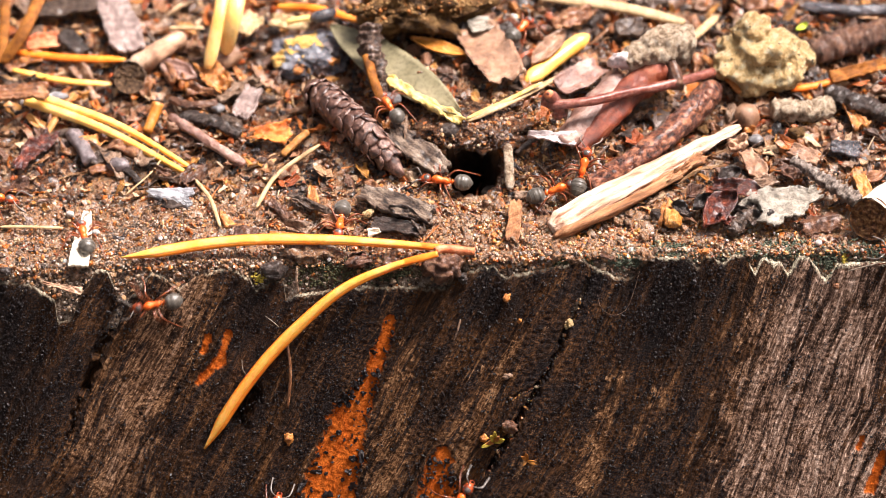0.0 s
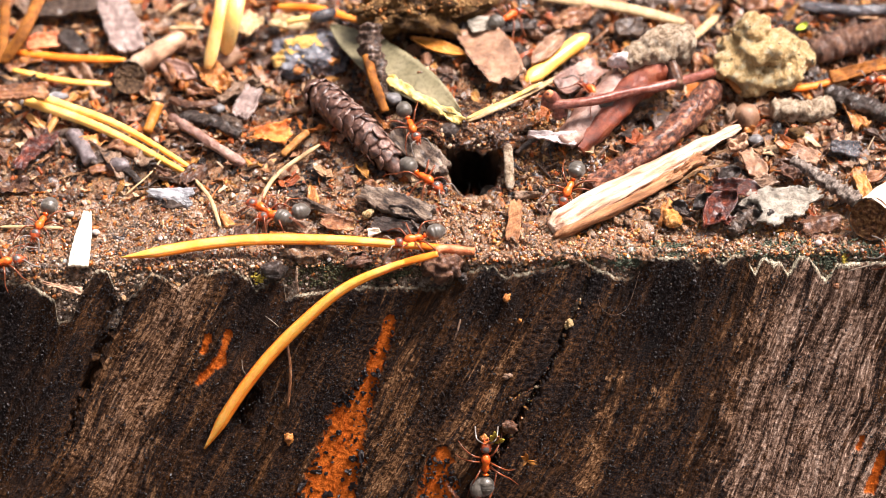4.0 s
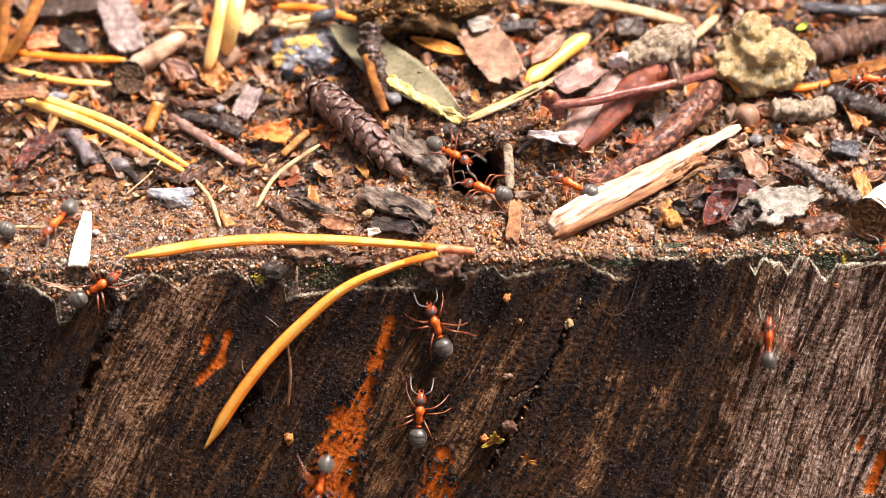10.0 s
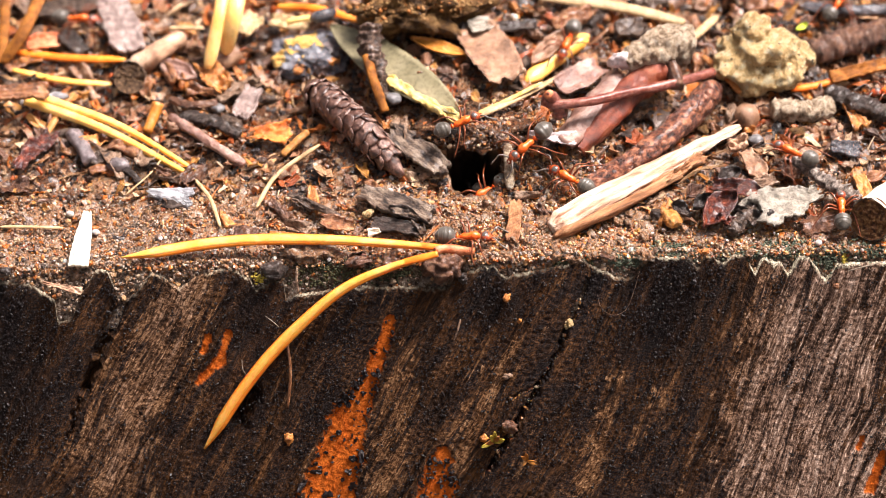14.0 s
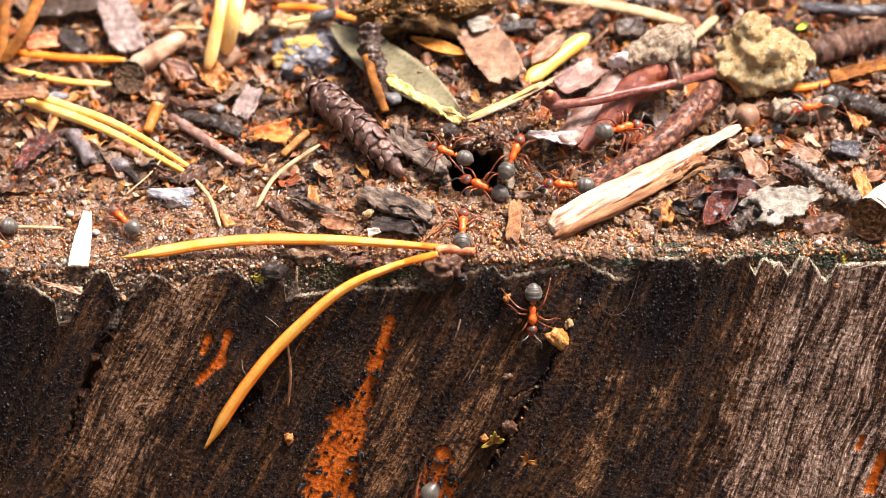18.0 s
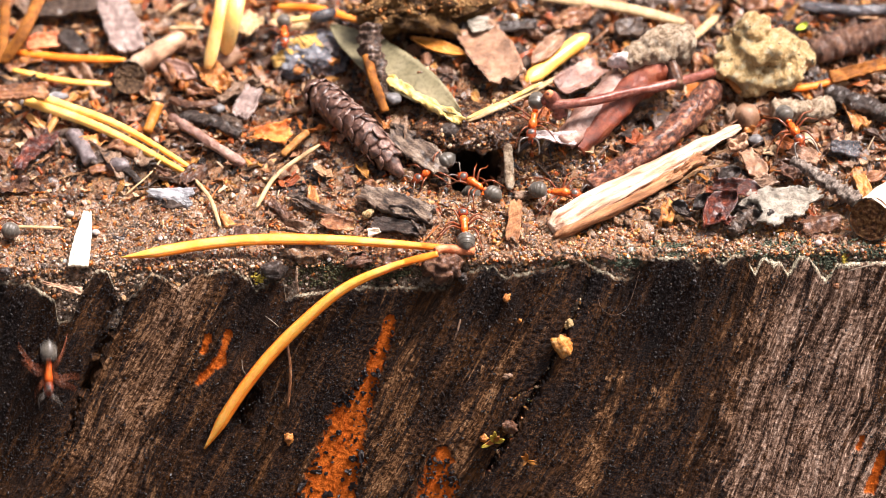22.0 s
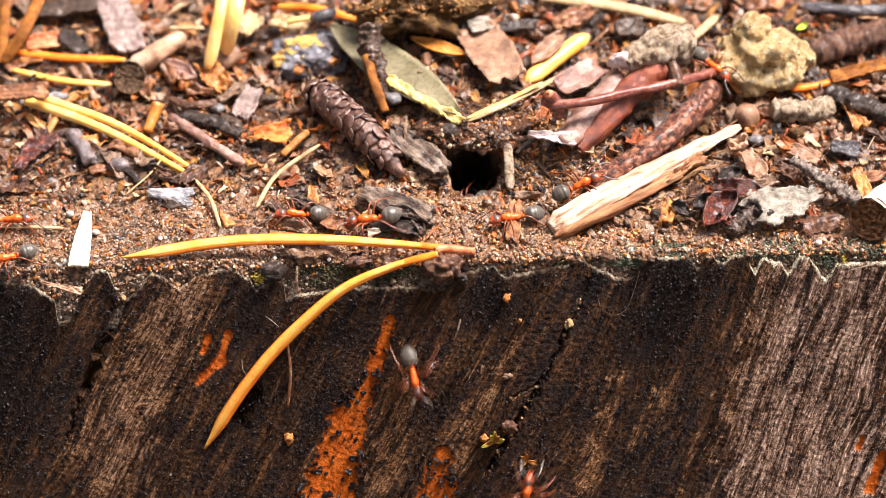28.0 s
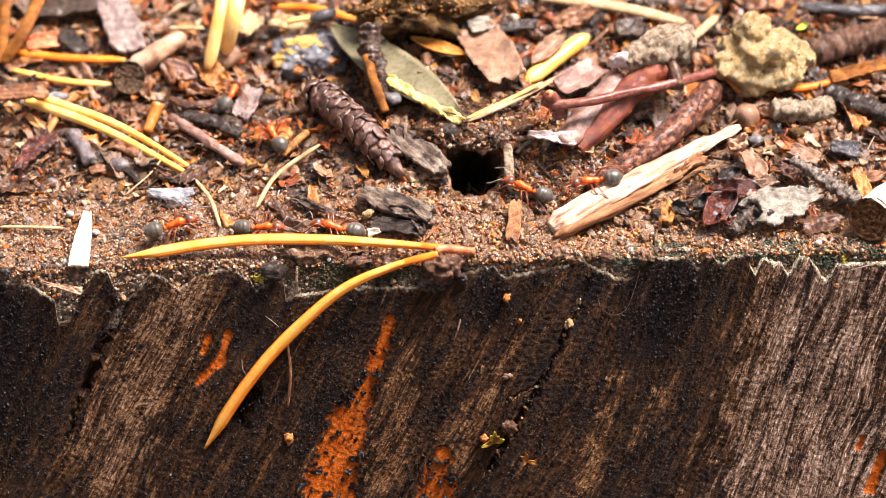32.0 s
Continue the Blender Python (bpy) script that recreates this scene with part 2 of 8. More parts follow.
CLOD_GRAIN = surface_material("clod_sand_grains", [(0.7, 0.5, 0.25), (0.56, 0.37, 0.17), (0.74, 0.6, 0.37), (0.14, 0.09, 0.05), (0.64, 0.44, 0.2)], 0.5, rough=(0.6, 0.9), bump=0.3, depth=0.05, islands=True, gloss=0.12)
CLOD_GRAIN_BROWN = surface_material("brown_clod_grains", [(0.3, 0.15, 0.05), (0.2, 0.095, 0.032), (0.42, 0.24, 0.095), (0.07, 0.034, 0.015), (0.28, 0.14, 0.048), (0.4, 0.14, 0.03)], 0.5, rough=(0.4, 0.8), bump=0.3, depth=0.05, islands=True, gloss=0.3)
SOOT = surface_material("soot_grit", [(0.004, 0.003, 0.003), (0.014, 0.009, 0.009)], 0.3, rough=(0.2, 0.5), bump=0.4, depth=0.05, gloss=0.35)
STONE = surface_material("grey_pebble", [(0.1, 0.095, 0.095), (0.22, 0.21, 0.21)], 0.7, rough=(0.2, 0.4), bump=0.3, depth=0.05)
QUARTZ = surface_material("pale_quartz_grain", [(0.3, 0.28, 0.25), (0.5, 0.46, 0.42)], 0.6, rough=(0.08, 0.25), bump=0.2, depth=0.05, coat=0.3, through_light=0.3)
SEED = surface_material("silvery_seed_husk", [(0.0875, 0.0825, 0.0875), (0.375, 0.375, 0.394), (0.775, 0.762, 0.775)], 0.7, stretch=(3, 1, 1), rough=(0.15, 0.4), bump=0.8, depth=0.14, speck=(0.03, 0.025, 0.025))
TWIG_BUMPY = surface_material("knobbly_twig", [(0.018, 0.006, 0.004), (0.15, 0.038, 0.016), (0.5, 0.2, 0.1)], 0.9, rough=(0.15, 0.42), bump=0.8, depth=0.16, objects=True, gloss=0.6, coat=0.25, spread=0.28)
TWIG_RED = surface_material("glossy_red_twig", [(0.08, 0.014, 0.006), (0.26, 0.045, 0.018), (0.5, 0.19, 0.13)], 0.8, rough=(0.18, 0.42), bump=0.8, depth=0.18, gloss=0.6, coat=0.5)
BARK_TAN = surface_material("tan_bark", [(0.09, 0.042, 0.022), (0.46, 0.27, 0.165), (0.8, 0.6, 0.44)], 0.8, rough=(0.3, 0.7), bump=1.0, depth=0.3, coat=0.25)
SLATE = surface_material("blue_black_bark_plate", [(0.012, 0.013, 0.016), (0.045, 0.047, 0.056), (0.13, 0.13, 0.15)], 1.3, rough=(0.1, 0.42), bump=0.7, depth=0.2, speck=(0.4, 0.14, 0.06), gloss=0.5, coat=0.35)
LICHEN = surface_material("orange_yellow_lichen", [(0.6, 0.3, 0.06), (0.82, 0.5, 0.13), (0.9, 0.64, 0.28)], 0.7, rough=(0.6, 0.9), bump=0.9, depth=0.2)
MOSS_GREY = surface_material("grey_green_algae", [(0.035, 0.05, 0.03), (0.115, 0.14, 0.088), (0.3, 0.32, 0.22)], 0.5, rough=(0.3, 0.7), bump=0.9, depth=0.15)
FILM = surface_material("damp_grey_film", [(0.05, 0.033, 0.023), (0.17, 0.11, 0.072), (0.34, 0.24, 0.165), (0.56, 0.44, 0.33)], 0.6, rough=(0.06, 0.4), bump=1.0, depth=0.45, speck=(0.36, 0.13, 0.04), gloss=0.8, coat=0.35, spread=0.28)
MOSS_BRIGHT = surface_material("yellow_green_moss", [(0.34, 0.3, 0.03), (0.66, 0.5, 0.07), (0.82, 0.58, 0.13)], 0.6, rough=(0.3, 0.6), bump=0.4, depth=0.06)
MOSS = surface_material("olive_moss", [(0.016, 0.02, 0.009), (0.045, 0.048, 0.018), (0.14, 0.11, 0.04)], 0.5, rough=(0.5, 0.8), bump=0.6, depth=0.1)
LIP = surface_material("pale_lilac_bark_lip", [(0.3, 0.2, 0.18), (0.6, 0.5, 0.48), (0.78, 0.7, 0.69)], 1.4, rough=(0.2, 0.45), bump=0.4, depth=0.1, gloss=0.6)
TWIG_GREY = surface_material("grey_ringed_twig", [(0.06, 0.04, 0.03), (0.28, 0.21, 0.165), (0.6, 0.51, 0.44)], 0.6, rough=(0.2, 0.55), bump=0.9, depth=0.22, gloss=0.5, coat=0.2, spread=0.32)
BARK_PALE = surface_material("pale_wrinkled_bark", [(0.26, 0.155, 0.09), (0.68, 0.5, 0.33), (0.9, 0.77, 0.6)], 0.7, rough=(0.3, 0.65), bump=1.0, depth=0.35, spread=0.28)
LEAF_FLAME = surface_material("flame_orange_leaf", [(0.46, 0.085, 0.009), (0.78, 0.2, 0.022), (0.88, 0.33, 0.065)], 1.3, rough=(0.2, 0.5), bump=0.6, depth=0.14, gloss=0.5, coat=0.25)
SHEATH = surface_material("reddish_sheath", [(0.4, 0.08, 0.025), (0.66, 0.2, 0.08), (0.8, 0.4, 0.22)], 1.2, rough=(0.25, 0.5), bump=0.5, depth=0.08)
TWIG_ROUGH = surface_material("dark_crumbly_twig", [(0.02, 0.01, 0.006), (0.13, 0.065, 0.038), (0.46, 0.3, 0.22)], 0.5, rough=(0.15, 0.5), bump=1.0, depth=0.25, gloss=0.6, coat=0.3, spread=0.3)
BARK_CHIP = surface_material("streaked_bark_chip", [(0.02, 0.013, 0.01), (0.13, 0.08, 0.055), (0.34, 0.24, 0.17), (0.55, 0.42, 0.31)], 0.7, stretch=(1, 3.5, 1.5), turn=(0, 0, 50), rough=(0.2, 0.5), bump=1.0, depth=0.25, speck=(0.015, 0.01, 0.008), gloss=0.5, coat=0.2, spread=0.3)
AMBER = surface_material("amber_brown_blade", [(0.09, 0.028, 0.006), (0.27, 0.09, 0.013), (0.46, 0.18, 0.03)], 1.2, rough=(0.45, 0.7), bump=0.5, depth=0.1, gloss=0.2)
LILAC = surface_material("pale_lilac_bark", [(0.1, 0.06, 0.05), (0.29, 0.205, 0.18), (0.48, 0.39, 0.35)], 1.2, rough=(0.3, 0.55), bump=0.6, depth=0.15, speck=(0.1, 0.055, 0.04))
CREAM_NEEDLE = surface_material("cream_needle", [(0.92, 0.46, 0.1), (0.96, 0.64, 0.24), (0.97, 0.76, 0.42)], 4, rough=(0.25, 0.45), bump=0.15, depth=0.05, through_light=0.2, coat=0.3, fine_dark=0.2)
STICK_END = surface_material("fuzzy_brown_stick_end", [(0.035, 0.019, 0.011), (0.17, 0.09, 0.045), (0.42, 0.25, 0.13)], 0.35, rough=(0.5, 0.9), bump=1.0, depth=0.2, spread=0.3)
PLATE = surface_material("blue_grey_wet_plate", [(0.03, 0.032, 0.04), (0.11, 0.12, 0.145), (0.26, 0.27, 0.3)], 1.6, rough=(0.12, 0.42), bump=0.6, depth=0.2, speck=(0.45, 0.16, 0.07), gloss=0.6, coat=0.35)
MAUVE = surface_material("mauve_grey_husk", [(0.05, 0.038, 0.038), (0.15, 0.115, 0.115), (0.32, 0.26, 0.255)], 1.2, rough=(0.15, 0.45), bump=0.5, depth=0.12, gloss=0.6, coat=0.35)
LIME = surface_material("lime_green_leaf", [(0.3, 0.4, 0.02), (0.55, 0.6, 0.04)], 0.6, rough=(0.3, 0.6), bump=0.3, depth=0.05)
OCHRE_BRIGHT = surface_material("bright_ochre_straw", [(0.34, 0.11, 0.014), (0.54, 0.2, 0.028), (0.64, 0.3, 0.06)], 1.5, rough=(0.25, 0.5), bump=0.4, depth=0.08, coat=0.35)
HAIR = surface_material("pale_root_hair", [(0.16, 0.12, 0.085), (0.34, 0.27, 0.2)], 1.0, rough=(0.4, 0.7), bump=0.2, depth=0.05)
GASTER = surface_material("ant_gaster", [(0.04, 0.033, 0.025), (0.08, 0.067, 0.052), (0.125, 0.108, 0.086)], 0.9, rough=(0.28, 0.42), bump=0.3, depth=0.03, gloss=0.55, sheen=0.15)
GASTER_BAND = surface_material("ant_gaster_band", [(0.09, 0.077, 0.06), (0.16, 0.138, 0.112)], 0.4, rough=(0.3, 0.45), bump=0.2, depth=0.02)
THORAX = surface_material("ant_thorax", [(0.4, 0.045, 0.008), (0.74, 0.12, 0.012), (0.86, 0.22, 0.03)], 0.6, rough=(0.2, 0.36), bump=0.3, depth=0.04, through_light=0.2, gloss=0.5, fine_dark=0.35)
HEAD = surface_material("ant_head", [(0.06, 0.022, 0.015), (0.34, 0.05, 0.012), (0.52, 0.1, 0.02)], 0.9, rough=(0.2, 0.36), bump=0.2, depth=0.03, gloss=0.5)
CROWN_DARK = surface_material("ant_dark_crown", [(0.045, 0.04, 0.036), (0.11, 0.1, 0.09)], 0.5, rough=(0.2, 0.35), bump=0.2, depth=0.02, gloss=0.6)
ANT_LEG = surface_material("ant_leg", [(0.08, 0.022, 0.01), (0.32, 0.08, 0.026)], 0.8, rough=(0.2, 0.35), bump=0.1, depth=0.02, gloss=0.6)
ANTENNA = surface_material("ant_antenna", [(0.12, 0.1, 0.085), (0.26, 0.22, 0.19)], 0.6, rough=(0.2, 0.35), bump=0.1, depth=0.02, gloss=0.6)
FOREST = surface_material("forest_floor", [(0.03, 0.02, 0.012), (0.09, 0.055, 0.03), (0.12, 0.09, 0.04)], 60, rough=(0.6, 0.95), bump=0.8, depth=8)
STUMP_BARK = surface_material("stump_bark", [(0.04, 0.025, 0.018), (0.12, 0.075, 0.05), (0.2, 0.15, 0.12)], 6, (1, 1, 4), rough=(0.6, 0.9), bump=1.0, depth=1.5)


def stump_wood():
    """Sooty weathered grain; the mesh brings the grain's run and the shares of bare brown, orange and crusted wood."""
    m = bpy.data.materials.new("sooty_stump_wood")
    m.use_nodes = True
    nt = m.node_tree
    bsdf = nt.nodes["Principled BSDF"]
    run = nt.nodes.new("ShaderNodeAttribute")
    run.attribute_name = "grain"
    attr = nt.nodes.new("ShaderNodeAttribute")
    attr.attribute_name = "bare"
    split = nt.nodes.new("ShaderNodeSeparateColor")
    nt.links.new(attr.outputs["Color"], split.inputs["Color"])

    def stretched(across, along):
        mp = nt.nodes.new("ShaderNodeMapping")
        mp.inputs["Scale"].default_value = (across, along, 1)
        nt.links.new(run.outputs["Vector"], mp.inputs["Vector"])
        return mp.outputs["Vector"]

    def calc(op, x, y, z=None):
        n = nt.nodes.new("ShaderNodeMath")
        n.operation = op
        for sock, val in zip(n.inputs, (x, y, z)):
            if isinstance(val, bpy.types.NodeSocket):
                nt.links.new(val, sock)
            elif val is not None:
                sock.default_value = val
        return n.outputs[0]

    broad = noise_node(nt, stretched(0.3, 0.05), 1, 3, 0.55, 0.6).outputs["Fac"]
    streak = noise_node(nt, stretched(1.3, 0.14), 1, 5, 0.62, 0.5).outputs["Fac"]
    fibre = noise_node(nt, stretched(3.7, 0.6), 1, 5, 0.68, 0.5).outputs["Fac"]
    grit = noise_node(nt, stretched(4.5, 4.5), 1, 4, 0.7).outputs["Fac"]
    patch = noise_node(nt, stretched(0.55, 0.4), 1, 4, 0.6).outputs["Fac"]
    # brown stain that shows through the soot in long runs
    under = ramp_node(nt, [(0.39, (0.012, 0.009, 0.0075)), (0.46, (0.05, 0.024, 0.012)), (0.53, (0.14, 0.06, 0.022)), (0.62, (0.33, 0.16, 0.065))])
    nt.links.new(calc("ADD", calc("MULTIPLY", streak, 0.45), calc("MULTIPLY_ADD", broad, 0.3, calc("MULTIPLY", fibre, 0.25))), under.inputs["Fac"])
    cake = nt.nodes.new("ShaderNodeMapRange")
    cake.inputs["From Min"].default_value, cake.inputs["From Max"].default_value = 0.45, 0.55
    nt.links.new(calc("MULTIPLY_ADD", grit, 0.45, calc("MULTIPLY_ADD", broad, 0.35, calc("MULTIPLY", patch, 0.2))), cake.inputs["Value"])
    soot = mixed(nt, "MIX", cake.outputs["Result"], under.outputs["Color"], (0.021, 0.0158, 0.0152))
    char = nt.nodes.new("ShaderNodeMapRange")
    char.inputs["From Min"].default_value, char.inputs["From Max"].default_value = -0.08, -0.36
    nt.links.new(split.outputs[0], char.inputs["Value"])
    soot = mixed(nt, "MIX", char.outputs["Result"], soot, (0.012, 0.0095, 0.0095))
    brown = ramp_node(nt, [(0.4, (0.006, 0.004, 0.003)), (0.46, (0.056, 0.026, 0.012)), (0.53, (0.235, 0.112, 0.05)), (0.63, (0.58, 0.345, 0.185))])
    nt.links.new(calc("MULTIPLY_ADD", fibre, 0.38, calc("MULTIPLY_ADD", grit, 0.42, calc("MULTIPLY", patch, 0.2))), brown.inputs["Fac"])
    pale = ramp_node(nt, [(0.4, (0.006, 0.0045, 0.004)), (0.46, (0.09, 0.052, 0.037)), (0.52, (0.3, 0.18, 0.122)), (0.61, (0.8, 0.58, 0.45))])
    nt.links.new(calc("MULTIPLY_ADD", fibre, 0.42, calc("MULTIPLY_ADD", grit, 0.23, calc("MULTIPLY", streak, 0.35))), pale.inputs["Fac"])
    orange = ramp_node(nt, [(0.3, (0.26, 0.045, 0.008)), (0.41, (0.56, 0.105, 0.012)), (0.55, (0.68, 0.15, 0.018)), (0.7, (0.76, 0.22, 0.04))])
    nt.links.new(calc("MULTIPLY_ADD", patch, 0.5, calc("MULTIPLY", grit, 0.5)), orange.inputs["Fac"])
    share = calc("ADD", split.outputs[0], calc("MULTIPLY_ADD", streak, 1.7, -0.85))
    share = calc("ADD", share, calc("MULTIPLY_ADD", patch, 1.2, -0.6))
    share = calc("ADD", share, calc("MULTIPLY_ADD", grit, 0.9, -0.45))
    sr = nt.nodes.new("ShaderNodeMapRange")
    sr.inputs["From Min"].default_value, sr.inputs["From Max"].default_value = 0.3, 0.46
    nt.links.new(share, sr.inputs["Value"])
    bare = mixed(nt, "MIX", attr.outputs["Alpha"], brown.outputs["Color"], pale.outputs["Color"])
    col = mixed(nt, "MIX", sr.outputs["Result"], soot, bare)
    col = mixed(nt, "MIX", split.outputs[1], col, orange.outputs["Color"])
    crust = ramp_node(nt, [(0.36, (0.06, 0.045, 0.035)), (0.46, (0.36, 0.29, 0.21)), (0.56, (0.8, 0.72, 0.52))])
    nt.links.new(grit, crust.inputs["Fac"])
    col = mixed(nt, "MIX", split.outputs[2], col, crust.outputs["Color"])
    nt.links.new(col, bsdf.inputs["Base Color"])
    rr = nt.nodes.new("ShaderNodeMapRange")
    rr.inputs["To Min"].default_value, rr.inputs["To Max"].default_value = 0.25, 0.85
    bsdf.inputs["Specular IOR Level"].default_value = 0.07
    nt.links.new(grit, rr.inputs["Value"])
    nt.links.new(rr.outputs["Result"], bsdf.inputs["Roughness"])
    bp = nt.nodes.new("ShaderNodeBump")
    bp.inputs["Strength"].default_value, bp.inputs["Distance"].default_value = 1.0, 0.32 * MM
    nt.links.new(calc("ADD", fibre, calc("ADD", grit, streak)), bp.inputs["Height"])
    nt.links.new(bp.outputs["Normal"], bsdf.inputs["Normal"])
    return m


STUMP_WOOD = stump_wood()

# ---------------------------------------------------------------- mesh helpers (mm)
ORIGIN = {}


def thing(name, base, label, category, group="", kind=""):
    """An Empty at its base, which parents the parts."""
    e = new(name)
    e.empty_display_size = 0.002
    e.location = Vector(base) * MM
    ORIGIN[e.name] = Vector(base)
    return tagged(e, label, category, group, kind)


def mesh_of(name, verts, faces, material, smooth=True):
    me = bpy.data.meshes.new(name)
    me.from_pydata([tuple(v) for v in verts], [], faces)
    me.materials.append(material)
    me.polygons.foreach_set("use_smooth", [smooth] * len(me.polygons))
    me.update()
    return me


def part(name, shape, material, parent, label="", smooth=True):
    """Links a shape (verts, faces), written in place in mm, as one mesh under a thing or a part."""
    o = ORIGIN[parent.name]
    ob = new(name, mesh_of(name, [(Vector(v) - o) * MM for v in shape[0]], shape[1], material, smooth))
    ob.parent = parent
    ORIGIN[ob.name] = o
    if label:
        tagged(ob, label)
    return ob


def solid(name, shape, material, label, category, group="", kind="", smooth=True):
    """A thing of one mesh; its origin is at its lowest point."""
    vs = [Vector(v) for v in shape[0]]
    base = sum(vs, Vector()) / len(vs)
    base.z = min(v.z for v in vs)
    ob = new(name, mesh_of(name, [(v - base) * MM for v in vs], shape[1], material, smooth))
    ob.location = base * MM
    ORIGIN[ob.name] = base
    return tagged(ob, label, category, group, kind)


def joined(*shapes):
    vs, fs = [], []
    for a, b in shapes:
        k = len(vs)
        vs += list(a)
        fs += [tuple(i + k for i in f) for f in b]
    return vs, fs


def spline(pts, steps):
    """Smooth line through the points."""
    ps = [Vector(p) for p in pts]
    if len(ps) == 2:
        return [ps[0].lerp(ps[1], i / steps) for i in range(steps + 1)]
    ext = [2 * ps[0] - ps[1]] + ps + [2 * ps[-1] - ps[-2]]
    out, n = [], len(ps) - 1
    for i in range(steps + 1):
        f = i / steps * n
        k = min(int(f), n - 1)
        t = f - k
        a, b, c, d = ext[k:k + 4]
        out.append(0.5 * (2 * b + (c - a) * t + (2 * a - 5 * b + 4 * c - d) * t * t + (3 * b - a - 3 * c + d) * t ** 3))
    return out


def tube(pts, radius, sides=8, steps=16, flat=1.0, rough=0.0, freq=1.0, seed=0.0, groove=0.0):
    """A round or flattened rod along a line; radius(t) in mm or a number."""
    line = spline(pts, steps)
    rad = radius if callable(radius) else (lambda t: radius)
    vs, fs = [], []
    for i, p in enumerate(line):
        d = (line[min(i + 1, steps)] - line[max(i - 1, 0)]).normalized()
        side = d.cross(Vector((0, -0.4, 1))).normalized()
        up = side.cross(d)
        r = rad(i / steps)
        for k in range(sides):
            a = 2 * math.pi * k / sides
            q = 1.0
            if rough:
                far = i / steps * (line[-1] - line[0]).length * freq
                q += rough * noise.noise(Vector((math.cos(a) * 1.5, math.sin(a) * 1.5, far * 0.5 + seed)))
                q += 0.6 * rough * noise.noise(Vector((math.cos(a) * 4, math.sin(a) * 4, far * 1.6 + seed)))
            if groove and k % 2:
                q -= groove
            vs.append(p + side * math.cos(a) * r * q + up * math.sin(a) * r * flat * q)
    for i in range(steps):
        for k in range(sides):
            a, b = i * sides + k, i * sides + (k + 1) % sides
            fs.append((a, b, b + sides, a + sides))
    vs += [line[0], line[-1]]
    n = len(vs)
    for k in range(sides):
        fs.append((n - 2, (k + 1) % sides, k))
        fs.append((n - 1, steps * sides + k, steps * sides + (k + 1) % sides))
    return vs, fs


def needle_taper(r):
    """Narrow at the sheath, widening slowly along the needle."""
    return lambda t: r * (0.42 + 0.58 * min(1.0, t / 0.6) ** 0.75) * max(0.06, min(1.0, (1 - t) / 0.09)) ** 0.75


def needle_narrowing(r):
    return lambda t: r * (1.05 - 0.55 * t ** 1.3) * min(1.0, 0.4 + 8 * (1 - t))


def flake(p0, p1, width, thick=0.25, curl=0.0, bow=0.0, jag=0.15, form="chip", up=(0, -0.35, 1), seed=0.0, nu=24, nv=10, warp=0.15):
    """A thin irregular plate from p0 to p1: leaf, bark chip or strip, with real thickness."""
    p0, p1, up = Vector(p0), Vector(p1), Vector(up)
    d = p1 - p0
    L = d.length
    d.normalize()
    side = d.cross(up).normalized()
    nrm = side.cross(d).normalized()
    shapes = {"chip": lambda t: 0.8 + 0.2 * math.sin(math.pi * t), "leaf": lambda t: max(0.05, math.sin(math.pi * t) ** 0.7),
              "strip": lambda t: 1.0, "splint": lambda t: 1.0 - 0.62 * t ** 2.2, "wedge": lambda t: 0.35 + 0.65 * t, "drop": lambda t: max(0.06, math.sin(math.pi * t ** 0.6) ** 0.8)}
    w = shapes[form]
    top, bot = [], []
    for i in range(nu + 1):
        t = i / nu
        for j in range(nv + 1):
            s = 2 * j / nv - 1
            y5 = 5.0 if s > 0 else -5.0
            e = 1 + jag * (1.1 * noise.noise(Vector((t * L * 0.45, y5, seed))) + 0.5 * noise.noise(Vector((t * L * 2.2, y5, seed + 4)))) * (abs(s) > 0.3)
            along = t * L + (jag * 1.5 * width * 0.5 * noise.noise(Vector((s * 3, 9.0, seed + t * 0.5))) if i in (0, nu) else 0)
            lift = curl * s * s * width * 0.5 + bow * 4 * t * (1 - t) * L + warp * noise.noise(Vector((t * L * 0.6, s * width * 0.6, seed + 7))) + 0.45 * warp * noise.noise(Vector((t * L * 1.9, s * width * 1.9, seed + 3))) + 1.3 * warp * abs(noise.noise(Vector((t * L * 0.8, s * width * 0.8, seed + 11))))
            q = p0 + d * along + side * s * width * 0.5 * w(t) * e + nrm * lift
            top.append(q + nrm * thick * 0.5)
            bot.append(q - nrm * thick * 0.5)
    vs, fs = top + bot, []
    m, B = nv + 1, len(top)
    for i in range(nu):
        for j in range(nv):
            a = i * m + j
            fs.append((a, a + m, a + m + 1, a + 1))
            fs.append((B + a, B + a + 1, B + a + m + 1, B + a + m))
    for i in range(nu):
        a, b = i * m, i * m + nv
        fs.append((a, B + a, B + a + m, a + m))
        fs.append((b, b + m, B + b + m, B + b))
    for j in range(nv):
        a, b = j, nu * m + j
        fs.append((a, a + 1, B + a + 1, B + a))
        fs.append((b, B + b, B + b + 1, b + 1))
    return vs, fs


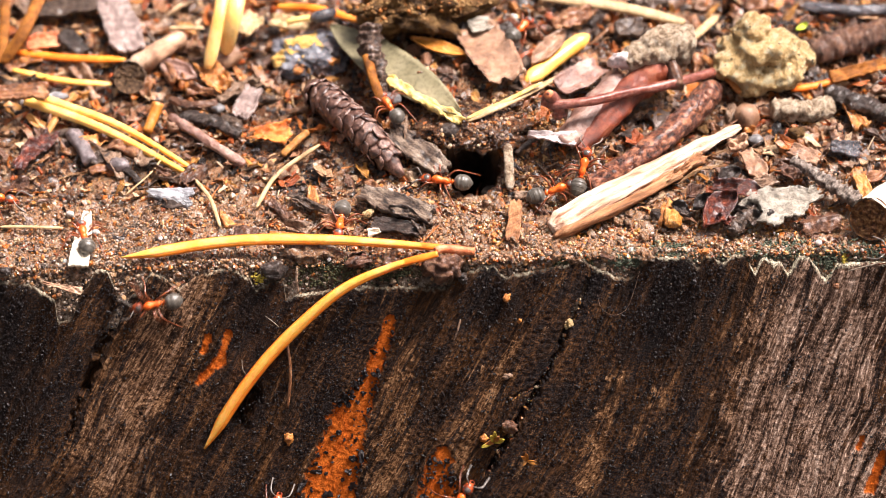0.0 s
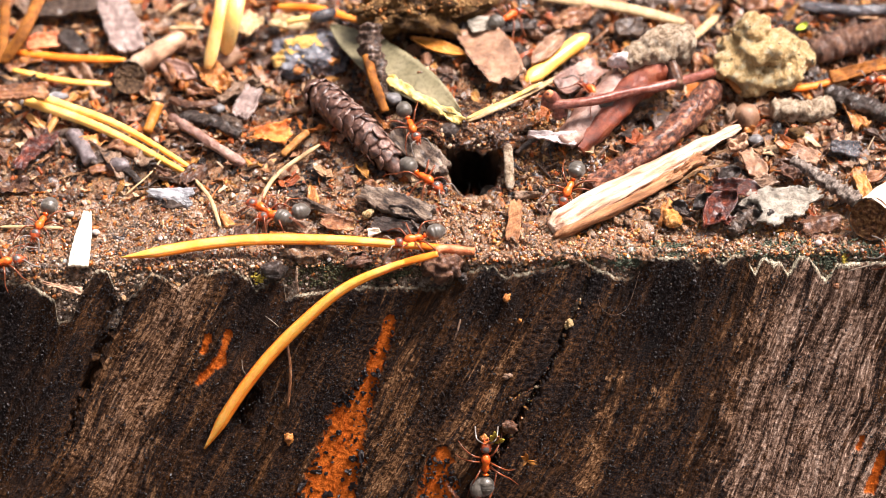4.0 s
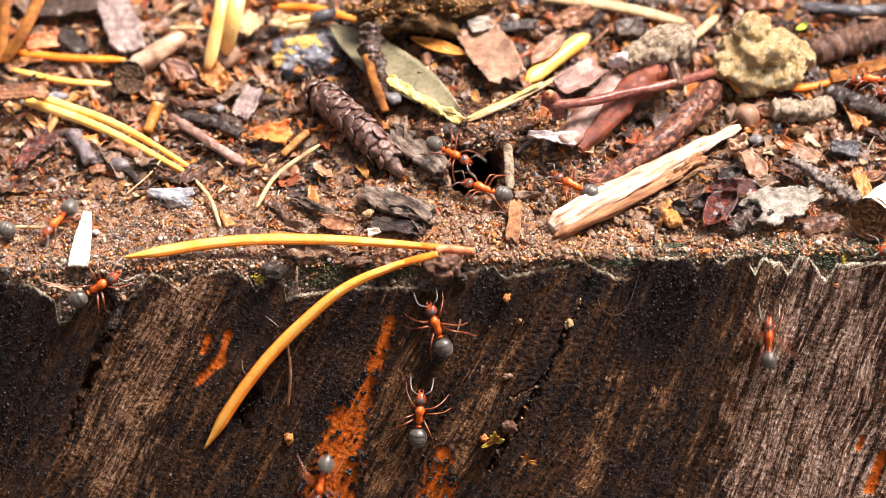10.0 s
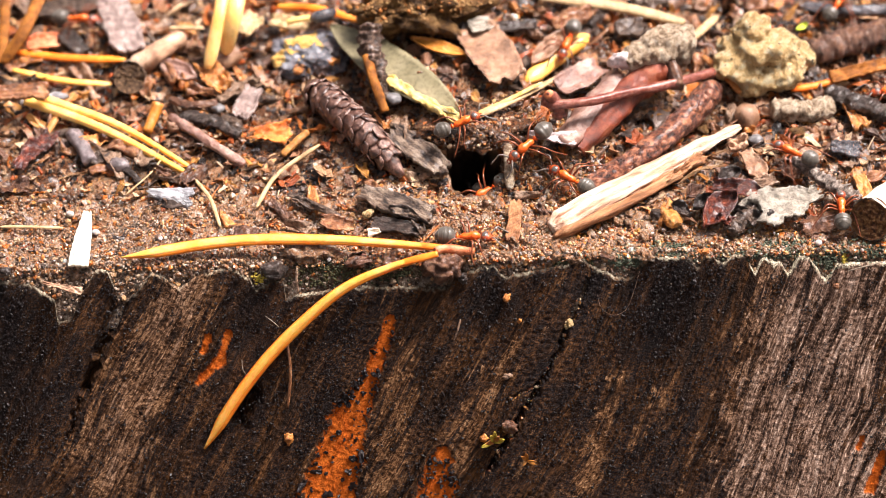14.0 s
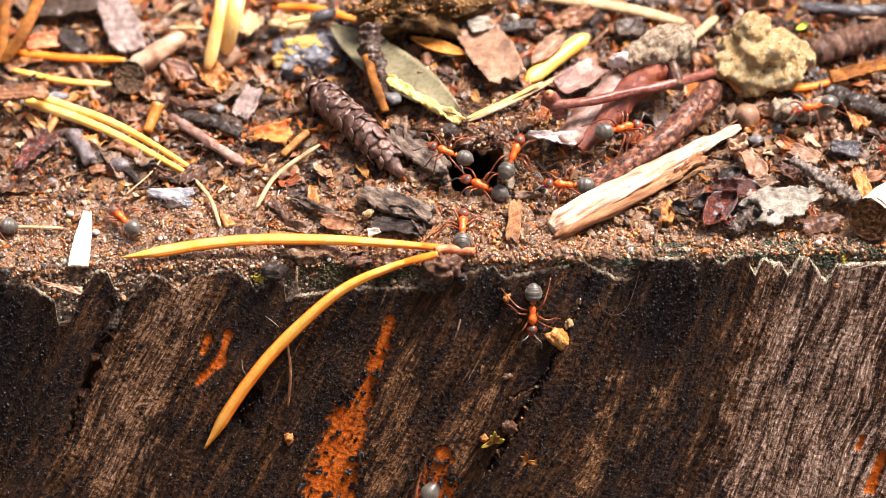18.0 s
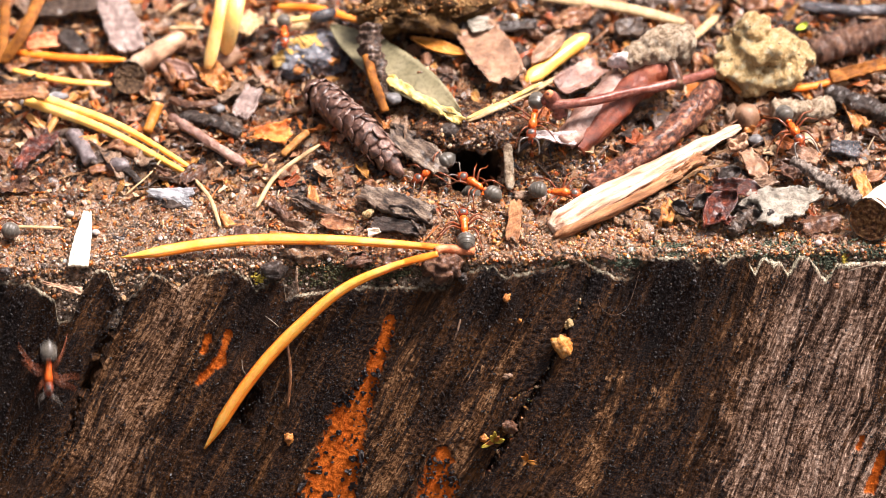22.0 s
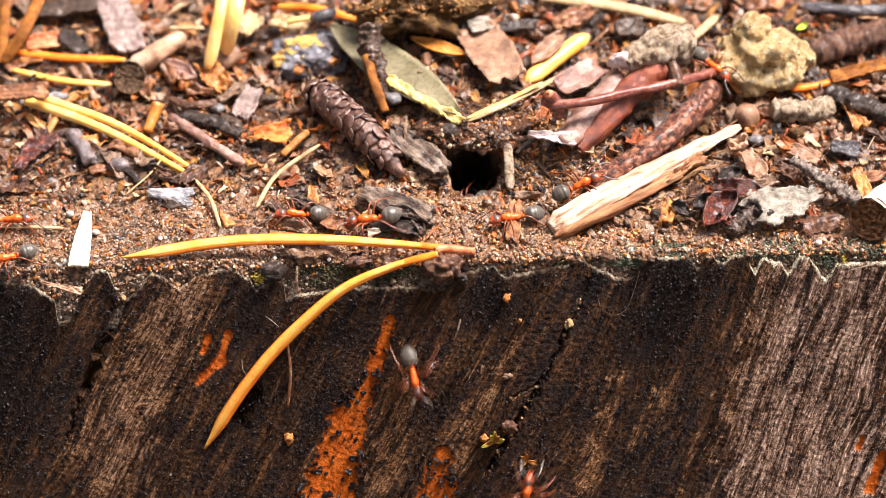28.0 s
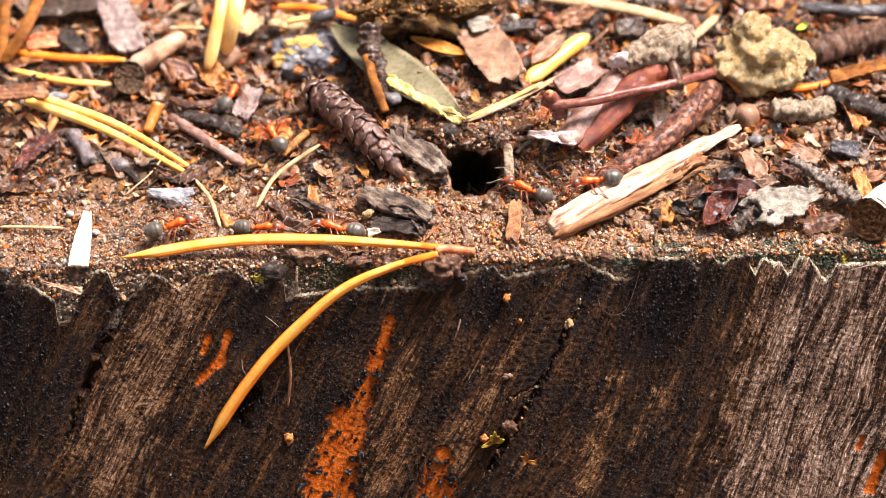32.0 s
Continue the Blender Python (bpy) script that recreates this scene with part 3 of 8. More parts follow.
def lump(c, radii, amp=0.2, freq=0.6, level=3, seed=0.0, turn=0.0, pits=0.0):
    """An uneven clod or stone."""
    bm = bmesh.new()
    bmesh.ops.create_icosphere(bm, subdivisions=level, radius=1)
    rot = Matrix.Rotation(radians(turn), 3, "Z")
    vs = []
    for v in bm.verts:
        n = v.co.normalized()
        q = Vector((n.x * radii[0], n.y * radii[1], n.z * radii[2]))
        k = 1 + amp * noise.fractal(q * freq + Vector((seed, 2 * seed, 3)), 1.0, 2.0, 4)
        if pits:
            k -= pits * max(0, noise.noise(q * freq * 3.2 + Vector((seed, 0, 9)))) 
        vs.append(rot @ (q * k) + Vector(c))
    fs = [tuple(x.index for x in f.verts) for f in bm.faces]
    bm.free()
    return vs, fs


def crust_on(shape, centre, reach, lift, seed):
    """A ragged crust that lies on the outer side of another shape."""
    vs, fs = shape
    c = Vector(centre)
    inside = {}
    for i, v in enumerate(vs):
        v = Vector(v)
        k = 1 - (v - c).length / reach + 0.75 * noise.fractal(v * (1.5 / reach ** 0.5) + Vector((seed, 0, 0)), 1.0, 2.0, 4)
        if k > 0:
            inside[i] = k
    mid = sum((Vector(v) for v in vs), Vector()) / len(vs)
    order = {i: n for n, i in enumerate(inside)}
    out = []
    for i, k in inside.items():
        v = Vector(vs[i])
        out.append(v + (v - mid).normalized() * (lift * min(1, k * 6) * (0.75 + 0.5 * noise.noise(v * 3)) - 0.03))
    return out, [tuple(order[i] for i in f) for f in fs if all(i in order for i in f)]


def cracked(shape, size, deep, seed):
    """The shape with a net of winding cracks sunk into it."""
    vs, fs = shape
    mid = sum((Vector(v) for v in vs), Vector()) / len(vs)
    out = []
    for v in vs:
        v = Vector(v)
        n = noise.noise(v / size + Vector((seed, 0, 0)) + 0.25 * Vector((noise.noise(v), noise.noise(v + Vector((9, 0, 0))), 0)))
        g = math.exp(-(n / 0.05) ** 2)
        step = 0.35 if n > 0 else 0.0
        out.append(v - (v - mid).normalized() * (deep * g + step * deep))
    return out, fs


def on_soil(x, y, h=0.0):
    return Vector((x, y, soil_height(x, y) + h))


# ---------------------------------------------------------------- stump and soil
def axis_steps(lo, a, b, hi, fine, coarse):
    left = [lo + (a - lo) * (1 - (1 - i / coarse) ** 2) for i in range(coarse)]
    mid = [a + (b - a) * i / round((b - a) / fine) for i in range(round((b - a) / fine) + 1)]
    right = [b + (hi - b) * (i / coarse) ** 2 for i in range(1, coarse + 1)]
    return left + mid + right


# how far the wood stands below the edge line, left to right: saw teeth and breaks
TEETH = [(-130, 1.3), (-50.1, 1.3), (-46.9, 1.6), (-44.1, 3.4), (-43.7, 6.3), (-42.3, 6), (-40.6, 2.5), (-39.2, 0.2), (-37.9, 0.1), (-37.1, 2.6), (-36.6, 4.3), (-34.8, 3), (-33.1, 0.7), (-32.2, 0.8), (-29.8, 2.5), (-28, 1.2), (-25.1, 0.4), (-23.8, 0.3), (-21.9, 1.6), (-21.2, 2.9), (-18.8, 1.7), (-17.9, 2.2), (-17.8, 4.1), (-15.9, 3.5), (-9.2, 2.8), (0.7, 3.2), (1.5, 1.7), (5.5, 0.6), (6.9, 2), (13.1, 0.9), (15.6, 0.1), (17.6, 1.4), (19.2, 2.3), (21, 2.6), (22.3, 1.4), (23.4, 0), (27.6, 0.2), (28.7, 1.6), (29.5, 0), (31.7, 1), (32.7, 0), (33.9, 0.2), (35.1, 2.1), (35.9, 0.4), (37.8, 1), (38.9, 2.3), (40, 0.3), (40.7, 0.2), (43.2, 3.2), (44.1, 1.8)]


def teeth(u):
    for (a, p), (b, q) in zip(TEETH[:-1], TEETH[1:]):
        if a <= u <= b:
            k = (u - a) / (b - a)
            return p + (q - p) * (0.5 * k + 0.5 * ramp01(k)) + 0.2 * noise.noise(Vector((u * 1.3, 0, 4))) + 0.3 * noise.noise(Vector((u * 3.7, 0, 9)))
    return 1.3


CRACKS = [((-22.0, 15.2), (-23.6, 18.6), 1.5, 4.0), ((-36.3, 4.4), (-37.8, 7.2), 0.7, 2.5), ((-38.4, 8.2), (-39.4, 10.0), 0.56, 2.2), ((-39.6, 11.4), (-41.2, 14.4), 0.63, 2.5), ((-41.6, 15.4), (-43.2, 20), 0.24, 1.3), ((16.6, 2.6), (11.8, 13.5), 0.3, 2.0), ((11.8, 13.5), (5.2, 25.5), 0.4, 2.4), ((11.0, 15.0), (7.5, 16.6), 0.2, 1.0)]
BARE_ORANGE = [((-6.0, 6.8), (-7.6, 12), 0.7, 1.0), ((-7.8, 12.6), (-10.6, 18), 1.1, 2.2), ((-10.6, 18), (-13.4, 28), 2.2, 3.5), ((-0.2, 23.2), (-1.0, 30), 1.2, 3.1),
               ((-24.3, 8.0), (-25.3, 10.6), 0.5, 0.4), ((-26.6, 8.2), (-27.3, 10), 0.45, 0.45), ((-25.3, 11.0), (-28.0, 13.8), 0.7, 0.35), ((48.0, 22.2), (47.7, 23.4), 0.35, 0.4), ((50.4, 24.0), (49.2, 28.5), 0.4, 0.7)]
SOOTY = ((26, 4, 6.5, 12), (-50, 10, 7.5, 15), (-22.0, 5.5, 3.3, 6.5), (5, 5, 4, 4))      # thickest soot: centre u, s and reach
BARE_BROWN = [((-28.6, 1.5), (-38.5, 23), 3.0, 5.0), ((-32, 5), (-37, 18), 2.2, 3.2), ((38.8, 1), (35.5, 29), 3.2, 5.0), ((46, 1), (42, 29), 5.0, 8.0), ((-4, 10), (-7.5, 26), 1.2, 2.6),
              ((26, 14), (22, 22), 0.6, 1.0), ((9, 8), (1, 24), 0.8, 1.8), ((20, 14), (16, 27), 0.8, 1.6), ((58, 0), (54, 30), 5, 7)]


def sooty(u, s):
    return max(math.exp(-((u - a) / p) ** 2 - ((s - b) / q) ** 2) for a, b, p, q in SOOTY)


def nearness(u, s, line):
    """1 on a tapering streak, falling to 0 at its margin and below outside."""
    (a, b), (c, d), w0, w1 = line
    L = math.hypot(c - a, d - b)
    t = ((u - a) * (c - a) + (s - b) * (d - b)) / (L * L)
    k = min(1, max(0, t))
    w = w0 + (w1 - w0) * k
    return 1 - math.hypot(u - a - (c - a) * k, s - b - (d - b) * k) / w


def build_stump():
    stump = thing("tree_stump", (0, 60, -95), "old sawn stump with sooty face and bare orange patches", "tree stump")
    us = axis_steps(-130, -55, 55, 130, 0.2, 12)
    downs = [0, 0.22, 0.45] + [0.45 + 0.2 * i for i in range(1, 165)] + [36, 42, 52, 66, 84, 104]
    vs, cols, runs = [], [], []
    for row in [-1] + list(range(len(downs))):
        for u in us:
            t = teeth(u)
            down = downs[row] if row >= 0 else 0.25
            s = down + t * max(0.0, 1 - down / 14)
            lean = 0.52 - 0.2 * ramp01((u + 5) / 45)
            runs += [u + lean * s + 0.6 * noise.noise(Vector((u * 0.12, s * 0.12, 8))), s, 0]
            if row < 0:
                vs.append(face_point(u, t + 0.3, -2.0))
                cols.append((0.4, 0, 0.6, 0))
                continue
            wob = noise.noise(Vector((u * 0.9, s * 0.9, 1.0)))
            wob2 = noise.noise(Vector((u * 2.6, s * 2.6, 5.0)))
            wob3 = noise.noise(Vector((u * 5.5, s * 5.5, 6.0)))
            orange = max(nearness(u, s, l) for l in BARE_ORANGE) + 0.35 * wob + 0.22 * wob2 + 0.12 * wob3
            crack = max(nearness(u + 0.5 * wob + 0.2 * wob2, s, l[:2] + (l[2], l[2])) * l[3] for l in CRACKS)
            brown = max(nearness(u + 1.4 * wob + 0.9 * wob2, s, l) for l in BARE_BROWN) + 0.3 * wob
            o = ramp01((orange - 0.06) / 0.1)
            along = u + lean * s
            off = 0.35 * noise.noise(Vector((along * 0.35, s * 0.05, 0))) + 0.2 * noise.noise(Vector((along * 1.7, s * 0.2, 3)))
            off += 0.16 * wob2 + 0.1 * wob3 - 0.3 * o - max(0, crack) * 1.1
            rim = ramp01(((0.62 if 35 < u < 47 else 0.36) + 0.4 * wob2 + 0.3 * wob - (s - t)) / 0.3)
            rim *= min(1, max(0.1, 0.3 + 0.9 * noise.noise(Vector((u * 0.3, 3, 3))) + (0.9 if u > 34.5 else 0.15 if u > 22 else 0)))
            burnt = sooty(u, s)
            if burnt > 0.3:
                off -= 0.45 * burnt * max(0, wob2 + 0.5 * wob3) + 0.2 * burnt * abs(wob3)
            if row == 0:
                off -= 0.4
            vs.append(face_point(u, s, off))
            pale = max(ramp01((u + 0.24 * s + 2.5 * wob - 33.5) / 9), 0.25 * ramp01(0.1 + 1.2 * max(nearness(u + 1.6 * wob + 1.2 * wob2, s, l) for l in BARE_BROWN[:2])))
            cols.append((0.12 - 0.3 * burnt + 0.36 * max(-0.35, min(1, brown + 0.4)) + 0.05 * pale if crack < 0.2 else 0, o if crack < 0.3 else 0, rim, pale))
    w = len(us)
    fs = [(r * w + i, (r + 1) * w + i, (r + 1) * w + i + 1, r * w + i + 1) for r in range(len(downs)) for i in range(w - 1)]
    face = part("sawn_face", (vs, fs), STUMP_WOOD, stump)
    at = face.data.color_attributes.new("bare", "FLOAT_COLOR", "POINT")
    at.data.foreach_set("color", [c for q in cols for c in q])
    gr = face.data.attributes.new("grain", "FLOAT_VECTOR", "POINT")
    gr.data.foreach_set("vector", runs)
    # closing bark walls round the sides and back
    for name, (x0, x1, y0, y1) in (("bark_wall", (-130, -122, 2, 150)), ("bark_wall", (122, 130, 2, 150)), ("bark_wall", (-130, 130, 150, 158))):
        v = [(x, y, z) for z in (-96, -3) for x, y in ((x0, y0), (x1, y0), (x1, y1), (x0, y1))]
        part(name, (v, [(3, 2, 1, 0), (4, 5, 6, 7), (0, 1, 5, 4), (1, 2, 6, 5), (2, 3, 7, 6), (3, 0, 4, 7)]), STUMP_BARK, stump, "ridged bark", smooth=False)
    return stump


def humus_front(u):
    return 13.5 + 3.0 * noise.noise(Vector((u * 0.12, 0, 7))) + 1.5 * noise.noise(Vector((u * 0.4, 0, 2))) - 4.5 * math.exp(-((u - 10) / 13) ** 2) + 1.2 * ramp01((-u - 9) / 12) - 2.0 * ramp01((-u - 40) / 8)


def build_humus():
    """Dark wet humus lying on the sandy soil behind the edge; its colour also holds the gaps' shade."""
    us = [-57 + 0.3 * i for i in range(381)]
    vv = [8 + 0.3 * i for i in range(155)]
    vs = []
    for v in vv:
        for u in us:
            p = Vector((u * 0.6, v * 0.6, 14))
            d = 0.6 * noise.fractal(p, 1.0, 2.0, 5)
            over = ramp01((v - humus_front(u) + 2) / 4)
            vs.append(Vector((u, EDGE_Y + v + 0.85 * pit_depth(u, v), soil_height(u, EDGE_Y + v) - 1.2 + 1.08 * over + d - pit_depth(u, v))))
    w = len(us)
    fs = [(r * w + i, r * w + i + 1, (r + 1) * w + i + 1, (r + 1) * w + i) for r in range(len(vv) - 1) for i in range(w - 1)]
    return solid("humus", (vs, fs), HUMUS, "dark wet humus round and behind the burrow", "soil", kind="structure")


def build_crust():
    """Damp film that fills the saw notches and runs up on to the soil."""
    us = [-57 + 0.22 * i for i in range(519)]
    vv = [-7.25 + 0.25 * i for i in range(59)]
    vs = []
    for v in vv:
        for u in us:
            p = Vector((u * 0.8, v * 0.8, 4))
            d = 0.5 * noise.fractal(p, 1.0, 2.0, 5)
            if v < 0:
                q = Vector(face_point(u, -v, -0.62 + 0.5 * d))
            else:
                q = Vector((u, EDGE_Y + v + 0.6 * (1 - min(1, v / 2)), soil_height(u, EDGE_Y + v) - 0.12 + 0.75 * d - (0.16 - 0.13 * ramp01(-u / 12)) * v))
            vs.append(q)
    w = len(us)
    fs = [(r * w + i, r * w + i + 1, (r + 1) * w + i + 1, (r + 1) * w + i) for r in range(len(vv) - 1) for i in range(w - 1)]
    return solid("edge_crust", (vs, fs), FILM, "damp grey crust filling the saw notches", "crust", kind="structure")


def build_soil():
    us = axis_steps(-128, -56, 56, 128, 0.27, 12)
    vv = [-4.6 + 0.4 * i for i in range(11)] + [-0.2 + 0.27 * i for i in range(200)]
    vv += [vv[-1] + (150 - vv[-1]) * (i / 14) ** 2 for i in range(1, 15)]
    vs = []
    for v in vv:
        for u in us:
            p = Vector((u * 0.55, v * 0.55, 0))
            d = 0.5 * noise.fractal(p, 1.0, 2.0, 5) + 0.22 * abs(noise.noise(p * 5)) 
            if v < 0:
                q = Vector(face_point(u, -v, -1.0 + d * 0.8))
            else:
                q = Vector((u, EDGE_Y + v, soil_height(u, EDGE_Y + v) + d * ramp01(0.25 + v / 5) - 0.24))
                if v < 3:
                    q.y += (1 - v / 3) * 0.9
                q.z -= pit_depth(u, v)
                q.y += 0.85 * pit_depth(u, v)
            vs.append(q)
    w = len(us)
    fs = [(r * w + i, r * w + i + 1, (r + 1) * w + i + 1, (r + 1) * w + i) for r in range(len(vv) - 1) for i in range(w - 1)]
    return solid("soil", (vs, fs), SOIL, "damp crumbly brown soil covering the stump top", "soil", kind="structure")


GRAIN_BALL = lump((0, 0, 0), (1, 1, 1), 0.0, 1, 1)


def scatter(name, count, place, sizes, material, label, flat=(1, 1, 1), seed=1, tilt=0.5, shape=None, category="litter", smooth=False):
    """Countless small bits in one object. place(rng) gives a point (mm) or None."""
    rng = random.Random(seed)
    kinds = [(np.array([tuple(v) for v in vs]), fs) for vs, fs in (shape or [GRAIN_BALL])]
    allv, faces, k = [], [], 0
    for _ in range(count):
        p = place(rng)
        if p is None:
            continue
        s = sizes[0] * (sizes[1] / sizes[0]) ** (rng.random() ** 1.6)
        e = Euler((rng.gauss(0, tilt), rng.gauss(0, tilt), rng.uniform(0, 6.283)))
        bv, bf = rng.choice(kinds)
        m = np.array(e.to_matrix()) @ np.diag([s * f * rng.uniform(0.6, 1.4) for f in flat])
        jitter = 1 + 0.28 * (np.array([[rng.random() - 0.5] for _ in range(len(bv))]) * 2)
        allv.append((bv * jitter) @ m.T + np.array(p))
        faces += [tuple(i + k for i in f) for f in bf]
        k += len(bv)
    return solid(name, (np.concatenate(allv), faces), material, label, category, kind="stuff", smooth=smooth)


FLAKES = [flake((-1, 0, 0), (1, 0, 0), w, 0.16, curl, bow, jag, form, (0, 0, 1), sd, 5, 3, warp)
          for w, curl, bow, jag, form, sd, warp in ((1.2, 0.4, 0.05, 0.7, "chip", 1, 0.2), (0.8, 0.2, 0.1, 0.6, "leaf", 2, 0.2), (0.5, 0.0, 0.12, 0.6, "strip", 3, 0.25),
                                                    (1.5, -0.4, 0.0, 0.8, "chip", 4, 0.3), (0.9, 0.6, -0.08, 0.6, "wedge", 5, 0.2), (0.35, 0.0, 0.05, 0.5, "strip", 6, 0.2), (1.1, 0.3, 0.1, 0.9, "drop", 7, 0.4))]
FIBRES = [flake((-1, 0, 0), (1, 0, 0), w, 0.06, 0, bow, 0.5, "leaf", (0, 0, 1), sd, 6, 2, 0.12) for w, bow, sd in ((0.16, 0.1, 1), (0.1, -0.05, 2), (0.22, 0.02, 3))]


def clear_of_burrow(u, v):
    return ((u - BURROW[0]) / (BURROW[2] + 0.4)) ** 2 + ((v - BURROW[1]) / (BURROW[3] + 0.4)) ** 2 > 1.1


def soil_spot(v0, v1, sink=0.0, power=1.0):
    def place(rng):
        u, v = rng.uniform(-57, 57), v0 + (v1 - v0) * rng.random() ** power
        if not clear_of_burrow(u, v):
            return None
        y = EDGE_Y + v
        return (u, y, soil_height(u, y) + rng.uniform(-0.45, 0.12) - sink)
    return place


def sand_spot(rng):
    """Sand drifts, thickest before the burrow."""
    u, v = rng.uniform(-57, 57), -0.1 + 14 * rng.random() ** 1.25
    drift = 0.3 + 0.9 * noise.noise(Vector((u * 0.16, v * 0.3, 5))) + 0.5 * math.exp(-((u - 8) / 14) ** 2) + 0.3 * ramp01((v - 0.5) / 2)
    if rng.random() > drift or not clear_of_burrow(u, v):
        return None
    return (u, EDGE_Y + v, soil_height(u, EDGE_Y + v) + rng.uniform(-0.5, 0.06))


def coarse_spot(rng):
    u, v = rng.gauss(9, 15), 0.2 + 9.5 * rng.random()
    if abs(u) > 56 or not clear_of_burrow(u, v):
        return None
    return (u, EDGE_Y + v, soil_height(u, EDGE_Y + v) + rng.uniform(-0.5, 0.05))


def face_spot(rng):
    u, s = rng.uniform(-56, 56), rng.uniform(0.5, 33)
    s = max(s, teeth(u) + 0.4)
    return face_point(u, s, 0.05)


def soot_spot(rng):
    """Thick on the sooty wood, thin on bare wood, in drifts."""
    u, s = rng.uniform(-56, 56), rng.uniform(0.5, 33)
    if s < teeth(u) + 0.3 or max(nearness(u, s, l) for l in BARE_ORANGE) > 0:
        return None
    thick = 0.55 + 0.6 * sooty(u, s) + 1.1 * noise.noise(Vector((u * 0.35 + 0.15 * s, s * 0.12, 6))) - (0.45 if max(nearness(u, s, l) for l in BARE_BROWN) > 0 else 0)
    return face_point(u, s, 0.08 + 0.1 * noise.noise(Vector((u, s, 2)))) if rng.random() < thick else None


def crack_spot(rng):
    (a, b), (c, d), w, _ = rng.choice(CRACKS[5:])
    k = rng.random()
    return face_point(a + (c - a) * k + rng.gauss(0, 0.35), b + (d - b) * k, rng.uniform(-0.3, 0.05))


def blob_spot(rng):
    (a, b), (c, d), w0, w1 = rng.choice(BARE_ORANGE[1:4] * 4 + BARE_ORANGE[:1])
    k, side = rng.random(), rng.choice((-1, 1)) * (1 - rng.random() ** 2)
    return face_point(a + (c - a) * k + side * (w0 + (w1 - w0) * k), b + (d - b) * k, -0.12)


def roof_spot(rng):
    """On the soil crust above the burrow."""
    a, b = rng.uniform(0, 6.283), rng.uniform(-0.5, 1.3)
    c = Vector((4.11, 17.78, 3.69))
    return c + Vector((7.0 * math.cos(a) * math.cos(b), 3.9 * math.sin(a) * math.cos(b), 1.5 * math.sin(b)))


def edge_spot(rng):
    u = rng.uniform(-56, 56)
    s = -0.6 + (max(0.2, teeth(u)) + 0.6) * rng.random()
    if (-22 < u < 3 and rng.random() < 0.72) or (u > 12 and rng.random() < 0.45):
        return None
    return face_point(u, s, -0.5 + rng.uniform(-0.2, 0.12))


stump = build_stump()
build_soil()
build_crust()
build_humus()
gv = 300000
solid("ground", ([(x * 700, y * 700, -96) for y in range(-3, 4) for x in range(-3, 4)] + [(-gv, -gv, -97), (gv, -gv, -97), (gv, gv, -97), (-gv, gv, -97)],
      [(r * 7 + i, r * 7 + i + 1, r * 7 + i + 8, r * 7 + i + 7) for r in range(6) for i in range(6)] + [(49, 50, 51, 52)]), FOREST,
      "brown forest floor stretching away round the stump", "ground", kind="structure")
scatter("coarse_sand", 7000, coarse_spot, (0.1, 0.36), GRAIN, "coarse orange and cream sand grains before the burrow", seed=23, smooth=True, shape=[lump((0, 0, 0), (1, 0.75, 0.6), 0.8, 1.0, 1, k) for k in range(8)])
scatter("sand_lumps", 700, coarse_spot, (0.3, 0.85), SOIL, "small caked lumps of damp sand", seed=27, smooth=True, shape=[lump((0, 0, 0), (1, 0.8, 0.55), 0.7, 1.3, 3, k) for k in range(6)])
scatter("sand_grains", 18000, sand_spot, (0.05, 0.26), GRAIN, "loose orange, pink and pale sand grains along the stump edge", seed=3)
def left_sand_spot(rng):
    u, v = rng.uniform(-57, -12), 0.3 + 11 * rng.random()
    if noise.noise(Vector((u * 0.22, v * 0.3, 15))) + rng.uniform(-0.3, 0.3) < -0.12:
        return None
    return (u, EDGE_Y + v, soil_height(u, EDGE_Y + v) + rng.uniform(-0.35, 0.08))


scatter("pale_sand", 10000, left_sand_spot, (0.045, 0.19), CRUST, "grey and cream sand grains on the damp soil", seed=33)
scatter("edge_grains", 6500, edge_spot, (0.05, 0.24), CRUST, "grey crusted grains in the saw notches", seed=4)
scatter("edge_crumbs", 2600, edge_spot, (0.07, 0.36), CRUMB, "brown soil crumbs along the stump edge", seed=14)
scatter("soil_crumbs", 3600, soil_spot(0, 17), (0.07, 0.4), CRUMB, "crumbs of brown soil and rotten wood", seed=5)
scatter("humus_crumbs", 12000, soil_spot(11, 52), (0.1, 0.6), HUMUS_CRUMB, "dark wet crumbs of humus and rotten wood", seed=25)
scatter("front_flakes", 2200, soil_spot(0.8, 15, 0.0, 0.8), (0.15, 0.75), LITTER, "small flakes of bark and leaf in the damp sand", seed=26, tilt=0.4, shape=FLAKES)
scatter("litter_flakes", 3600, soil_spot(12, 52, -0.05, 0.8), (0.35, 1.7), LITTER, "small flakes of bark and leaf in many browns", seed=6, tilt=0.5, shape=FLAKES)
scatter("litter_fibres", 1500, soil_spot(3, 52, -0.1, 0.7), (0.6, 2.6), CRUMB, "thin wood fibres and splinters", seed=7, tilt=0.3, shape=FIBRES)
def bank_spot(rng):
    """On the sandy bank round the burrow mouth."""
    u, v = rng.gauss(8, 6), rng.gauss(17, 4.5)
    if v < 7 or not clear_of_burrow(u, v):
        return None
    return (u, EDGE_Y + v, soil_height(u, EDGE_Y + v) + rng.uniform(-0.3, 0.15))


scatter("bank_sand", 3600, bank_spot, (0.06, 0.3), CLOD_GRAIN_BROWN, "brown sand grains on the bank round the burrow", seed=35)
scatter("roof_crumbs", 1500, roof_spot, (0.05, 0.26), CRUMB, "brown soil crumbs on the bank above the burrow", seed=15)
scatter("soot_grains", 40000, soot_spot, (0.045, 0.16), SOOT, "fine black grit stuck to the stump face", seed=8)
